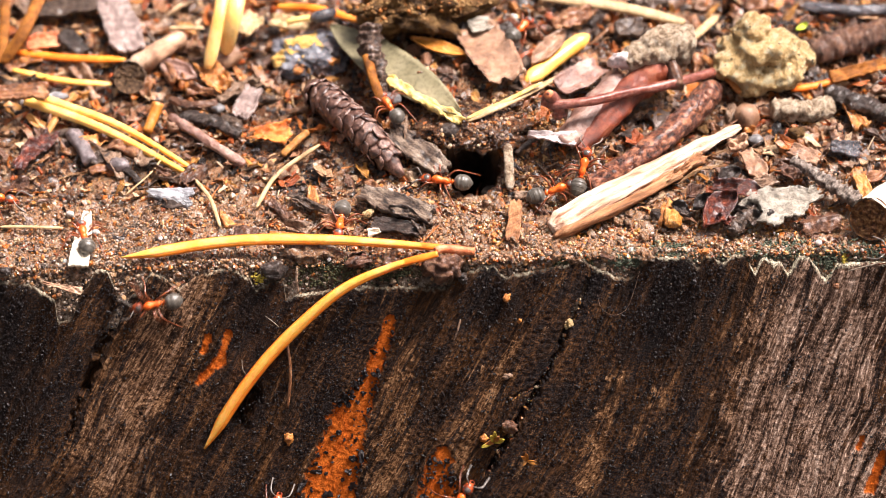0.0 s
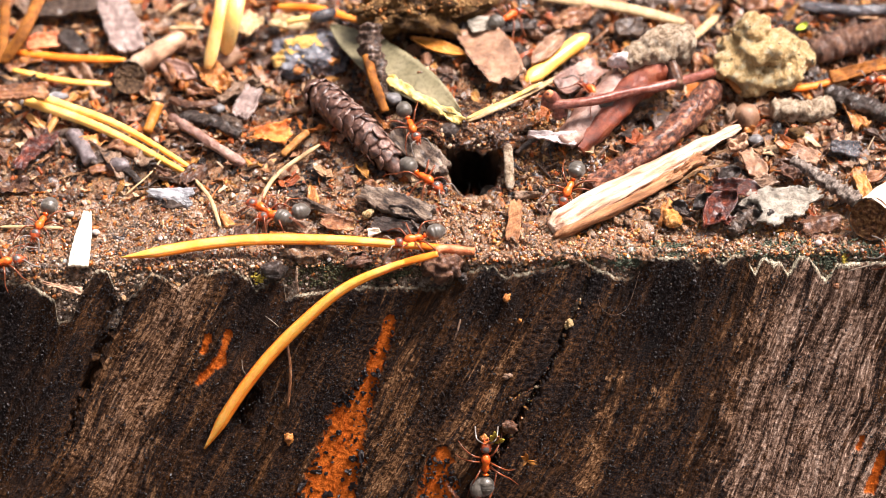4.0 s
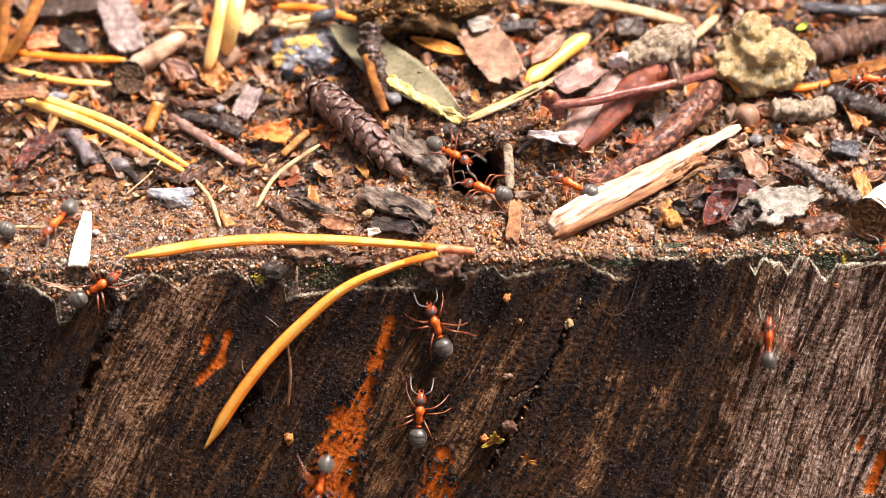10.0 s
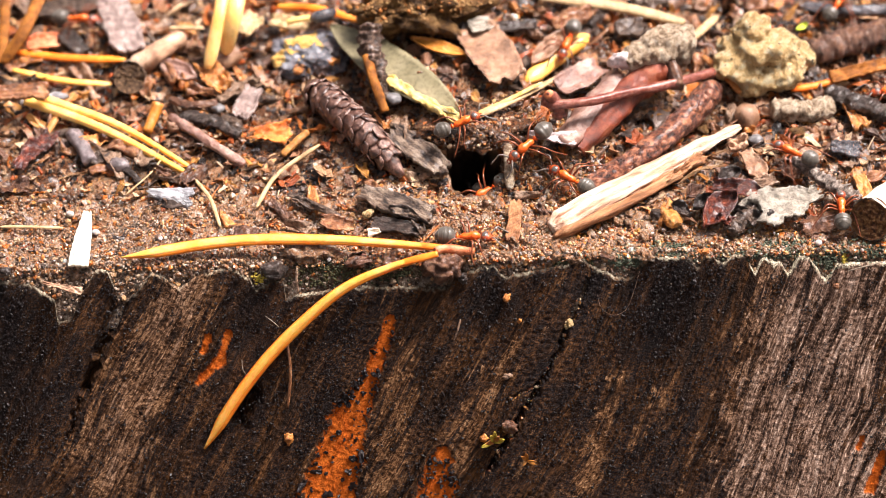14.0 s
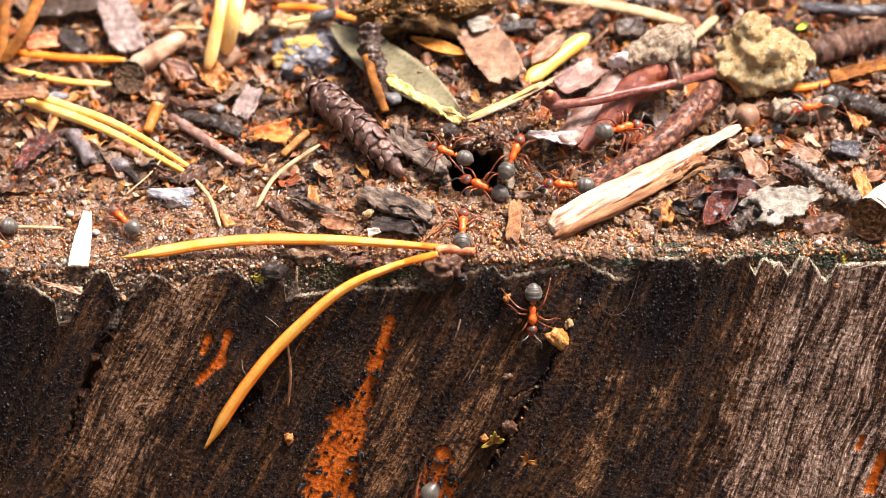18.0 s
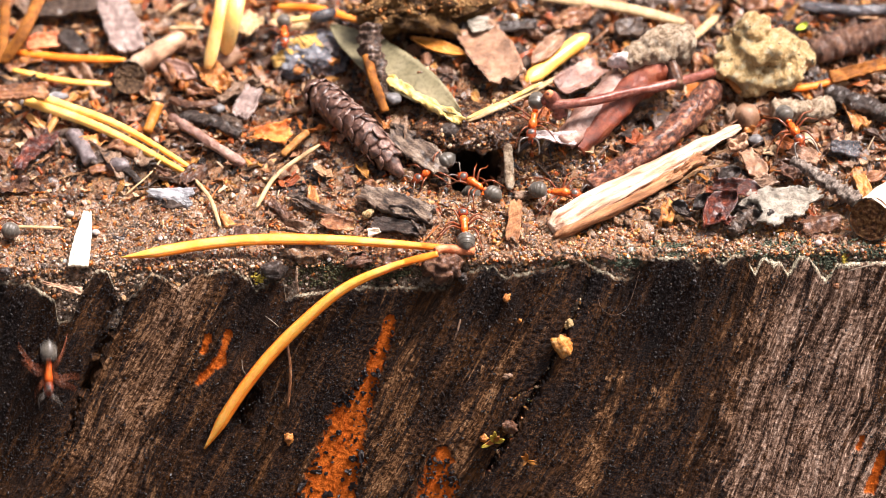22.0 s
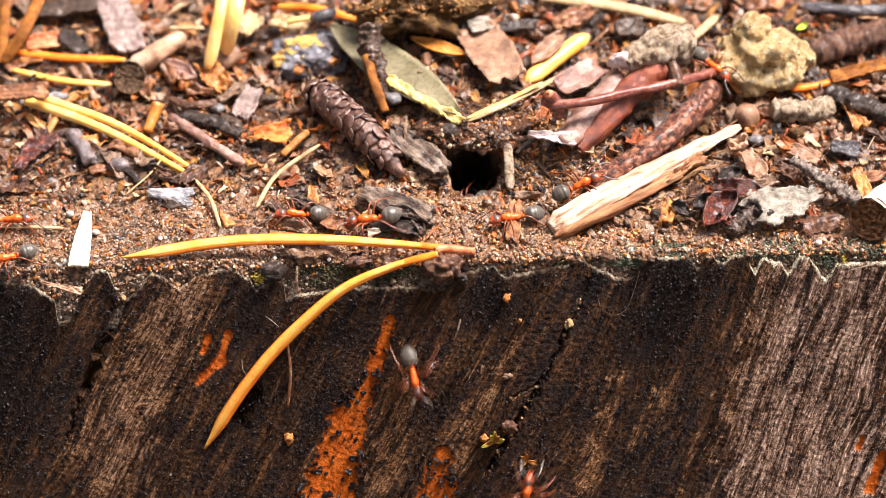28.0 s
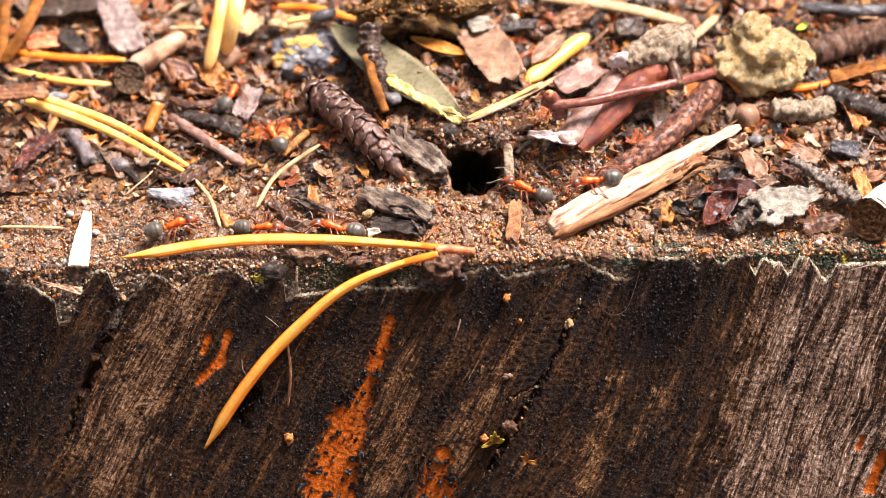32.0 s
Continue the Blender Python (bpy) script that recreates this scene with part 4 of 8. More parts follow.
scatter("soot_blobs", 330, blob_spot, (0.06, 0.36), SOOT, "black soot blobs caked on the bare orange wood", seed=10, shape=[lump((0, 0, 0), (1, 0.6, 0.7), 1.1, 1.2, 2, k) for k in range(6)])
scatter("soot_clots", 70, blob_spot, (0.22, 0.6), SOOT, "larger black soot clots on the bare orange wood", seed=11, shape=[lump((0, 0, 0), (1, 0.45, 0.8), 1.2, 1.5, 2, k) for k in range(5)])
scatter("crack_crumbs", 110, crack_spot, (0.05, 0.2), GRAIN, "orange and pale crumbs caught in a crack", seed=12)
# Wet glints on the sooty wood, put in as pale-coloured specks.
scatter("glint_specks", 520, face_spot, (0.03, 0.075), HAIR, "tiny pale specks standing in for wet glints on the stump face", seed=9)
scatter("quartz_grains", 200, soil_spot(0.0, 18, -0.1, 1.2), (0.12, 0.36), QUARTZ, "clear and milky quartz grains among the sand", seed=16)

# ---------------------------------------------------------------- needles and stems
def needle_pair(lines, widths, material, label, sheath=None):
    base = lines[0][0]
    t = thing("pine_needle_pair", on_soil(base[0], base[1]) if base[1] > EDGE_Y else base, label, "pine needles")
    for l, w in zip(lines, widths):
        radius = needle_taper if material is NEEDLE else needle_narrowing
        part("needle", tube(l, radius(w / 2), 18, 72, flat=0.6), material, t)
        # Raised pale strip: the highlight along the needle, given as colour.
        lift = Vector((-0.03, -0.07, 0.13)) * w
        part("lit_inner_face", tube([Vector(p) + lift for p in l], radius(w * 0.36), 16, 72, flat=0.6), NEEDLE_INNER_LIT if material is NEEDLE else PALE_NEEDLE, t, "pale inner face standing in for the highlight")
        if material is NEEDLE:
            part("needle_base", tube(spline([Vector(p) + 0.5 * lift for p in l], 72)[:15], lambda k: radius(w / 2)(k * 14 / 72) * (1.16 - 0.5 * k * k), 16, 28, flat=0.75), NEEDLE, t, "reddish orange needle base")
    if sheath:
        part("sheath", tube(sheath, lambda k: 0.42 + 0.1 * math.sin(3.1 * k), 10, 14, rough=0.3), SHEATH, t, "reddish papery sheath")
    return t


def stem(name, line, width, material, label, category, flat=0.7, rough=0.12, steps=26, ends=0.5, sides=12):
    if name == "twig":
        return solid(name, tube(line, lambda t: width / 2 * (1 + 0.06 * noise.noise(Vector((t * 16, width, 0)))) * (ends + (1 - ends) * min(1, min(t, 1 - t) / 0.06) ** 0.5), 22, 80, flat=flat, rough=rough, freq=2.2, seed=width * 7 + line[0][0]), material, label, category)
    return solid(name, tube(line, lambda t: width / 2 * (ends + (1 - ends) * min(1, min(t, 1 - t) / 0.14) ** 0.6), sides, steps, flat=flat, rough=min(rough, 0.05) if name == "pine_needle" else rough, freq=0.8, seed=width * 7 + line[0][0]), material, label, category)


needle_pair([[(0.82, -1.15, 0.96), (-5.34, -0.35, 1.04), (-14.26, 0.30, 1.16), (-24.47, 0.35, 0.79), (-36.30, -0.62, -0.81)], [(-0.57, -2.90, 1.69), (-5.94, -3.51, 0.22), (-11.67, -4.33, -2.66), (-18.15, -6.37, -8.42), (-22.77, -8.48, -13.79), (-27.38, -11.00, -20.75)]],
            (1.42, 1.5), NEEDLE, "orange-yellow pine needle pair hanging over the stump edge", [(3.56, -1.05, 0.55), (0.38, -1.13, 0.95), (-0.89, -1.67, 1.16)])
needle_pair([[(-50.06, 25.93, 1.60), (-39.67, 19.20, 2.11), (-28.99, 13.03, -0.07)], [(-48.47, 25.73, 2.25), (-38.39, 20.00, 2.34), (-28.97, 13.96, 0.29)]], (1.3, 1.1), PALE_NEEDLE, "pair of pale yellow pine needles lying on soil", [(-52.16, 27.61, 1.88), (-49.26, 26.24, 1.87)])
stem("pine_needle", [(-52.86, 34.58, 2.59), (-45.88, 33.11, 2.71), (-38.75, 32.47, 2.91)], 1.0, NEEDLE, "single orange-yellow pine needle lying on litter", "pine needle")
stem("pine_needle", [(-52.48, 31.36, 2.19), (-46.20, 29.32, 2.06), (-40.21, 29.27, 1.50)], 0.8, PALE_NEEDLE, "single pale yellow pine needle lying on litter", "pine needle")
stem("pine_needle", [(-26.33, 37.52, 11.58), (-26.96, 32.62, 9.16), (-28.37, 28.99, 4.07)], 1.7, CREAM_NEEDLE, "upright pale yellow pine needle leaning in the litter", "pine needle")
stem("pine_needle", [(-24.38, 37.21, 11.78), (-25.15, 32.20, 9.45), (-26.44, 31.31, 4.67)], 2.0, CREAM_NEEDLE, "upright straw yellow pine needle leaning in the litter", "pine needle")
stem("pine_needle", [(-20.64, 41.17, 4.76), (-15.56, 38.37, 6.35), (-9.95, 36.09, 6.08)], 1.1, NEEDLE, "orange pine needle half under a clod", "pine needle")

stem("pine_needle", [(9.79, 23.79, 5.85), (13.65, 28.77, 5.82), (17.63, 32.20, 6.80)], 2.1, PALE_NEEDLE, "thick bright yellow needle end on a brown leaf", "pine needle", flat=0.8, ends=0.15)
stem("pine_needle", [(41.58, 24.83, 3.93), (45.68, 25.65, 4.32), (48.81, 26.96, 5.04)], 0.9, NEEDLE, "orange pine needle under a bark strip", "pine needle")
stem("pine_needle", [(31.30, 28.92, 5.96), (33.77, 25.60, 5.45), (35.36, 23.67, 4.36)], 0.9, LEAF_ORANGE, "short red-orange needle beside a sandy clod", "pine needle")
stem("pine_needle", [(-44.56, 26.93, 1.95), (-46.70, 21.27, 1.13), (-47.60, 18.32, 0.59)], 0.9, OCHRE_BLADE, "short brown pine needle stuck in soil", "pine needle")
stem("dry_grass", [(-49.35, 41.53, 7.21), (-51.07, 35.52, 5.47), (-53.84, 32.75, 2.20)], 1.6, AMBER, "brown dry grass blade leaning over litter", "grass blade", flat=0.35)
stem("dry_grass", [(-54.11, 41.57, 7.19), (-53.88, 36.71, 4.64), (-54.05, 32.78, 2.18)], 1.2, AMBER, "narrow ochre grass blade leaning over litter", "grass blade", flat=0.35)
stem("straw", [(11.50, 38.52, 8.09), (20.55, 38.41, 6.83), (29.66, 36.62, 5.54)], 1.5, STRAW, "pale flattened straw lying on the litter", "straw", flat=0.5)
stem("straw", [(2.77, 16.95, 5.32), (7.68, 19.34, 6.16), (15.12, 26.36, 5.56)], 0.75, STRAW, "thin split straw bridging the bank", "straw", flat=0.5)
stem("straw", [(2.77, 16.98, 5.63), (7.68, 19.66, 6.42), (11.74, 22.57, 6.75)], 0.5, LEAF_YELLOW, "thin yellow fibre along a split straw", "straw", flat=0.5)
stem("dry_grass", [(-21.49, 6.98, 0.33), (-19.28, 11.61, 1.47), (-14.37, 15.12, 3.23)], 0.55, STRAW, "thin pale grass stem arched over soil", "grass stem")
stem("dry_grass", [(-50.86, 5.32, -1.16), (-47.24, 5.10, -0.98), (-43.51, 4.84, -0.93)], 0.4, STRAW, "thin straw-coloured stem on sand", "grass stem")
stem("dry_grass", [(-28.94, 12.46, 0.13), (-26.86, 8.53, 0.42), (-25.40, 3.91, 0.00)], 0.5, STRAW, "tiny dried flower stalk on sand", "grass stem")
stem("dry_grass", [(-36.79, 9.77, 0.00), (-33.98, 12.83, 0.92), (-32.71, 16.40, 0.90)], 0.2, STRAW, "hair-thin pale stalk on soil", "grass stem")
stem("straw", [(33.58, 37.40, 5.84), (31.34, 33.91, 6.18), (29.54, 32.33, 5.62)], 1.1, STRAW, "short pale straw behind bark", "straw", flat=0.5)
stem("root_stub", [(7.55, 14.3, 3.9), (7.6, 11.6, 2.8), (7.75, 9.3, 1.2)], 1.15, BARK_PALE, "pale root stub beside the burrow mouth", "root")

# ---------------------------------------------------------------- twigs and sticks
def cut_stick(line, radius, bark, hollow, label, end, edge, name="stick", rough=0.12):
    """A stick with a broken or cut end shown at its first point."""
    t = thing(name, line[0], label, "stick")
    vs, fs = tube(line, radius, 28, 22, rough=rough, freq=0.9, seed=radius * 3)
    part("bark", (vs, [f for f in fs if len(vs) - 2 not in f]), bark, t)
    a, b = Vector(line[0]), Vector(line[1])
    d = (a - b).normalized()
    side = d.cross(Vector((0, 0, 1))).normalized()
    up = side.cross(d)
    vs, rings, sectors = [], 12, 56
    for r in range(rings + 1):
        for k in range(sectors):
            g, w = 6.2832 * k / sectors, r / rings
            split = max(0, noise.noise(Vector((math.cos(g) * 4.5, math.sin(g) * 4.5, 4 + w * 2.0))) - 0.08) * 0.7 * min(1, 2 * w)
            sink = 0.3 * hollow * (1 - w * w) + split + 0.14 * noise.noise(Vector((w * 8, g * 2, 2))) + 0.1 * math.sin(w * 24)
            vs.append(a + d * (0.12 - 0.3 * radius * sink) + (side * math.cos(g) + up * math.sin(g)) * radius * 0.97 * w)
    fs = [(r * sectors + k, r * sectors + (k + 1) % sectors, (r + 1) * sectors + (k + 1) % sectors, (r + 1) * sectors + k) for r in range(rings) for k in range(sectors)]
    part("cut_end", (vs, fs), end, t, "rough dark cracked cut end")
    rim = [tube([a - d * 0.25, a + d * 0.09], radius * 1.02, 28, 1, rough=rough)]
    part("rim", ([v + d * 0.0 for v in rim[0][0][:-2]], rim[0][1][:28]), edge, t, "dark torn bark rim")
    return t


t = cut_stick([(-37.81, 28.03, 3.42), (-37.90, 29.65, 2.41), (-38.04, 31.53, 1.21)], 1.95, BARK_GREY, 1.3, "short pale stick with a dark brown cut end", STICK_END, BARK_PALE)
part("branch", tube([(-37.47, 30.57, 2.93), (-34.98, 32.04, 4.06), (-32.41, 36.32, 3.39)], lambda k: 1.35 - 0.2 * k, 14, 16, rough=0.25), WOOD_PALE, t, "pale peeled branch")
cut_stick([(47.93, 0.80, 3.64), (49.43, 3.21, 2.73), (55.98, 11.32, 0.70)], 2.45, WOOD_WHITE, 0.3, "thick peeled white stick with a brown round cut end", WOOD_END, BARK_RED)
stem("twig", [(-32.61, 22.48, 1.89), (-27.95, 18.25, 1.49), (-23.23, 13.82, 1.24)], 1.2, PEEL_PALE, "purplish brown twig on the soil", "twig", rough=0.25)
stem("twig", [(-32.76, 24.81, 2.60), (-29.92, 23.34, 2.85), (-26.95, 24.04, 2.66)], 1.0, BARK_RED, "short brown twig on the soil", "twig", rough=0.4)
stem("twig", [(-31.25, 22.34, 2.00), (-27.45, 21.17, 2.13), (-24.00, 19.14, 1.49)], 1.5, BARK_DARK, "black wet twig on the soil", "twig", rough=0.4)
stem("twig", [(-18.79, 15.15, 1.62), (-15.87, 17.88, 3.12)], 0.9, OCHRE_BLADE, "brown splinter twig beside a cone", "twig", rough=0.3)
stem("twig", [(-33.85, 38.51, 3.38), (-29.63, 38.32, 3.51)], 0.6, STRAW, "thin tan stem behind a stick", "twig")
t = thing("broken_twig", (-6.99, 22.73, 3.38), "dark upright broken twig with a split orange side", "twig")
part("bark", tube([(-9.00, 28.45, 10.58), (-8.17, 25.05, 7.91), (-6.69, 21.51, 3.88)], lambda k: 1.45 - 0.35 * k, 28, 60, rough=0.5, freq=2.6), TWIG_ROUGH, t)
part("split_wood", tube([(-9.08, 24.95, 8.97), (-7.98, 21.77, 7.00), (-6.78, 19.63, 4.62)], lambda k: 0.6 - 0.05 * k, 12, 24, rough=0.2, flat=0.6), AMBER, t, "orange-brown split wood")
t = thing("red_twig", (14.42, 20.88, 4.35), "reddish glossy twig with a knobbed end", "twig")
part("shaft", tube([(11.7, 16.6, 8.7), (13.3, 15.7, 8.6), (17.4, 16.5, 8.6), (22.1, 18.9, 8.1), (26.5, 20.6, 7.9), (32.0, 24.0, 7.2)], lambda k: 0.56 + 0.3 * math.exp(-(k / 0.14) ** 2), 14, 48, rough=0.16, freq=0.9), TWIG_RED, t)
part("knob", tube([(13.51, 16.75, 7.60), (12.17, 15.82, 10.00)], lambda k: 0.78 - 0.1 * k + 0.08 * math.cos(k * 9), 18, 14, rough=0.12), TWIG_RED, t)
part("lobe", lump((13.48, 15.90, 7.50), (0.95, 0.8, 0.95), 0.35, 1.2, 4, 3.0, pits=0.1), TWIG_RED, t)
part("cut_tip", tube([(12.24, 15.84, 9.90), (12.11, 15.76, 10.12)], lambda k: 0.56, 18, 2, rough=0.08), SHEATH, t, "pale ringed cut tip")
part("pith", tube([(12.17, 15.82, 10.00), (12.09, 15.73, 10.17)], lambda k: 0.2, 10, 2), TWIG_RED, t, "dark pith")
part("spur", tube([(14.00, 16.27, 8.12), (14.14, 15.80, 7.33), (13.89, 15.68, 6.77)], lambda k: 0.55 - 0.3 * k, 8, 6), BARK_RED, t)
part("stub", tube([(27.60, 20.89, 7.23), (27.25, 22.49, 8.28), (26.56, 24.00, 9.32)], lambda k: 0.95 - 0.3 * k, 12, 14, rough=0.4), BARK_RED, t, "dark upright side stub")
part("stub_tip", lump((26.55, 23.98, 9.42), (0.45, 0.4, 0.3), 0.2, 1.0, 2), WOOD_PALE, t, "pale broken tip")
t = thing("curled_bark", (18.29, 17.41, 3.64), "curled red-brown bark with a grey outer end", "bark")
part("inner_bark", tube([(15.77, 13.87, 3.20), (18.6, 16.6, 5.0), (22.2, 21.2, 6.6), (25.3, 24.2, 7.7)], lambda k: 1.0 + 1.15 * k, 28, 56, rough=0.22, flat=1.0, freq=0.7), PEEL, t, "smooth red-brown inner bark")
part("outer_bark", tube([(21.6, 23.6, 8.5), (24.2, 24.6, 9.6), (27.0, 25.9, 10.0), (28.9, 26.4, 9.4)], lambda k: 1.5 + 0.85 * math.sin(min(1.0, k * 1.25) * 1.9) + 0.05 * math.sin(k * 60), 40, 90, rough=0.24, freq=1.2), BARK_PALE, t, "grey wrinkled outer bark")
part("torn_lip", lump((21.0, 23.2, 9.4), (1.5, 0.7, 1.2), 0.45, 0.8, 4, 5.0), LIP, t, "pale torn lip")
part("torn_flap", flake((9.9, 14.4, 5.0), (15.2, 13.8, 4.9), 1.9, 0.25, curl=0.3, jag=0.4, form="wedge", seed=8, warp=0.4), LIP, t, "pale torn flap")
part("outer_side", flake((13.6, 13.6, 5.0), (20.6, 23.2, 7.9), 3.6, 0.3, curl=-0.5, jag=0.22, form="chip", seed=15, up=(-0.5, -0.45, 1), warp=0.3), PEEL_PALE, t, "mauve-pink outer side")
t = thing("bumpy_twig", (24.11, 13.47, 1.68), "thick dark red spruce twig covered in rounded bumps", "twig")
twig_line = [(31.71, 22.67, 5.51), (29.34, 19.63, 4.45), (24.04, 13.94, 3.39), (16.99, 8.92, 1.52)]
part("core", tube(twig_line, lambda k: 1.55 - 0.2 * k, 16, 40, rough=0.2), TWIG_BUMPY, t)
part("tip", lump((31.71, 22.67, 5.51), (1.35, 1.2, 1.3), 0.15, 0.9, 3, 2.0), TWIG_BUMPY, t)
bump = mesh_of("bump", [Vector(v) * MM for v in lump((0, 0, 0), (1, 0.8, 0.55), 0.25, 0.8, 2, 1.0)[0]], lump((0, 0, 0), (1, 0.8, 0.55), 0.25, 0.8, 2, 1.0)[1], TWIG_BUMPY)
rng = random.Random(9)
twig_pts = spline(twig_line, 26)
for i in range(1, 26):
    d = (twig_pts[i + 1] - twig_pts[i]).normalized()
    side = d.cross(Vector((0, -0.3, 1))).normalized()
    up = side.cross(d)
    for k in range(5):
        a = 6.283 * (k + 0.5 * (i % 2)) / 5 + rng.gauss(0, 0.25)
        out = side * math.cos(a) + up * math.sin(a)
        ob = new("bump", bump)
        ob.parent = t
        ob.matrix_basis = Matrix.Translation((twig_pts[i] + out * (1.28 - 0.2 * i / 26) - ORIGIN[t.name]) * MM) @ Matrix((d + out * rng.gauss(0.3, 0.3), out.cross(d), out)).transposed().to_4x4() @ Matrix.Scale(rng.uniform(0.45, 0.95), 4)
solid("twig", tube([(40.6, 11.9, 3.3), (43.0, 8.9, 3.4), (45.0, 7.0, 3.2), (47.3, 5.2, 2.7)], lambda k: 0.68 + 0.28 * k + 0.13 * (1 - 2 * abs(math.sin(k * 34 + 1.5 * noise.noise(Vector((k * 9, 0, 0)))))), 24, 150, rough=0.34, freq=2.2, seed=3), TWIG_GREY, "grey-brown twig ringed with ridges on the litter", "twig")
stem("twig", [(45.86, 24.21, 4.22), (48.50, 21.51, 4.71), (52.80, 18.70, 4.66)], 2.2, BARK_DARK, "black wrinkled twig lying on litter", "twig", rough=0.4, flat=0.9, sides=12)
stem("twig", [(38.71, 20.19, 4.37), (42.36, 20.07, 4.46), (46.20, 21.34, 4.18)], 2.6, BARK_PALE, "short pinkish tan twig piece lying on soil", "twig", rough=0.35, flat=0.9, sides=12)
stem("twig", [(44.50, 30.34, 5.28), (49.06, 32.26, 5.67), (54.69, 33.93, 6.42)], 3.3, BARK_RED, "brown stick across the litter", "twig", rough=0.3, flat=0.9, sides=12)
stem("twig", [(44.35, 38.67, 6.48), (49.68, 37.97, 6.46), (56.02, 38.46, 6.29)], 1.5, SLATE, "dark grey twig at the back of the litter", "twig", rough=0.25)
stem("twig", [(32.27, 1.14, 1.46), (34.14, 2.82, 2.31), (35.91, 5.61, 2.77)], 1.9, BARK_GREY, "short grey-brown crusted twig piece", "twig", rough=0.5, flat=0.8, sides=12)
stem("twig", [(-17.86, 8.93, 0.93), (-14.88, 7.44, 0.46), (-11.79, 5.85, -0.08)], 0.8, BARK_GREY, "thin grey splinter of wood", "twig", flat=0.4)
stem("twig", [(19.05, -2.37, 0.58), (17.61, -1.90, 0.69)], 0.5, BARK_RED, "tiny red-brown twig at the stump edge", "twig")

# pale split branch beside the burrow
t = thing("wood_splinter", (23.24, 9.80, 1.24), "weathered pale wood splinter with red-brown cracks", "wood splinter")
part("slab", tube([(12.3, 2.6, 0.8), (19.5, 7.2, 2.1), (27.0, 12.4, 3.2), (34.8, 17.7, 3.9)], lambda k: (0.35 + 1.2 * (1 - k ** 2.4) + 0.12 * math.sin(k * 41) * k) * min(1, 0.5 + k * 9), 48, 110, rough=0.34, freq=0.16, flat=0.65), WOOD_SPLINT, t)
part("fibre", tube([(12.6, 1.5, 0.5), (20.0, 5.5, 1.6), (27.4, 10.4, 2.6)], lambda k: (0.8 - 0.3 * k) * min(1, 0.3 + k * 8), 16, 60, rough=0.5, freq=0.3), SPLINT_SIDE, t, "red-brown split strip")
part("split_side", flake((13.33, 2.30, 0.50), (29.86, 12.49, 3.12), 1.5, 0.5, 0.0, jag=0.4, form="splint", seed=31, nu=40, up=(0.3, -1, 0.5), warp=0.3), SPLINT_SIDE, t, "orange-brown split side")
part("broken_end", flake((25.6, 9.2, 2.2), (30.2, 12.9, 3.0), 1.5, 0.7, 0.3, jag=0.6, form="wedge", seed=77, nu=30, warp=0.6), SPLINT_SIDE, t, "crumbling brown broken end")


# ---------------------------------------------------------------- scaly cone
def cone_scale():
    """A broad rounded spoon of a scale, its free end towards +x, with a thin lit lip."""
    nu, nv, top, bot = 5, 6, [], []
    for i in range(nu + 1):
        x = i / nu
        half = 0.62 + 0.38 * math.sin(math.pi * min(1, x * 0.8)) if x < 0.75 else 0.98 * math.sqrt(max(0.02, 1 - ((x - 0.75) / 0.27) ** 2))
        for j in range(nv + 1):
            s = 2 * j / nv - 1
            z = 0.26 * (1 - s * s) - 0.1 * x * x + 0.05 * (abs(s) < 0.2)
            top.append((x * 1.7 - 0.9 - 0.16 * s * s * x, s * half, z))
            bot.append((x * 1.66 - 0.9 - 0.16 * s * s * x, s * half * 0.97, z - 0.13))
    m, B = nv + 1, len(top)
    fs = [(i * m + j, (i + 1) * m + j, (i + 1) * m + j + 1, i * m + j + 1) for i in range(nu) for j in range(nv)]
    fs += [(B + a, B + d, B + c, B + b) for a, b, c, d in fs]
    for i in range(nu):
        a, b = i * m, i * m + nv
        fs += [(a, B + a, B + a + m, a + m), (b, b + m, B + b + m, B + b)]
    for j in range(nv):
        b = nu * m + j
        fs.append((b, B + b, B + b + 1, b + 1))
    return top + bot, fs


def scaly_cone(line, radius, label, rows=13, around=6):
    cone = thing("pine_catkin_cone", line[-1], label, "cone")
    pts = spline(line, rows + 2)
    part("core", tube(line, lambda t: radius * (0.8 - 0.12 * t) * (1 if t < 0.86 else max(0.1, (1 - t) / 0.14) ** 0.5), 14, 30), SCALE, cone)
    vs, fs = cone_scale()
    me = mesh_of("scale", [Vector(v) * MM for v in vs], fs, SCALE)
    rng = random.Random(12)
    for i in range(rows):
        p, q = pts[i + 1], pts[i + 2]
        d = (q - p).normalized()
        side = d.cross(Vector((0, 0, 1))).normalized()
        up = side.cross(d)
        for k in range(around):
            a = 2 * math.pi * (k + 0.5 * (i % 2)) / around + rng.gauss(0, 0.07)
            out = side * math.cos(a) + up * math.sin(a)
            r = radius * (0.86 - 0.14 * (i / rows) ** 2)
            lift = rng.gauss(0.26, 0.12) + (0.4 if i == 0 else 0)
            m = Matrix(((d + out * lift).normalized(), out.cross(d), (out - d * lift).normalized())).transposed()
            s = radius * 0.62 * rng.uniform(0.85, 1.15) * (1 - 0.25 * (i / rows) ** 3)
            ob = new("scale", me)
            ob.parent = cone
            ob.matrix_basis = Matrix.Translation((p + out * r - ORIGIN[cone.name]) * MM) @ m.to_4x4() @ Matrix.Rotation(rng.gauss(0, 0.1), 4, "Z") @ Matrix.Rotation(rng.gauss(0, 0.12), 4, "X") @ Matrix.Scale(s, 4)
    return cone


scaly_cone([(-15.36, 24.35, 4.28), (-12.21, 19.32, 5.10), (-8.81, 15.24, 4.46), (-4.71, 11.10, 1.71)], 1.9, "brown scaly dry catkin cone lying on the slope")

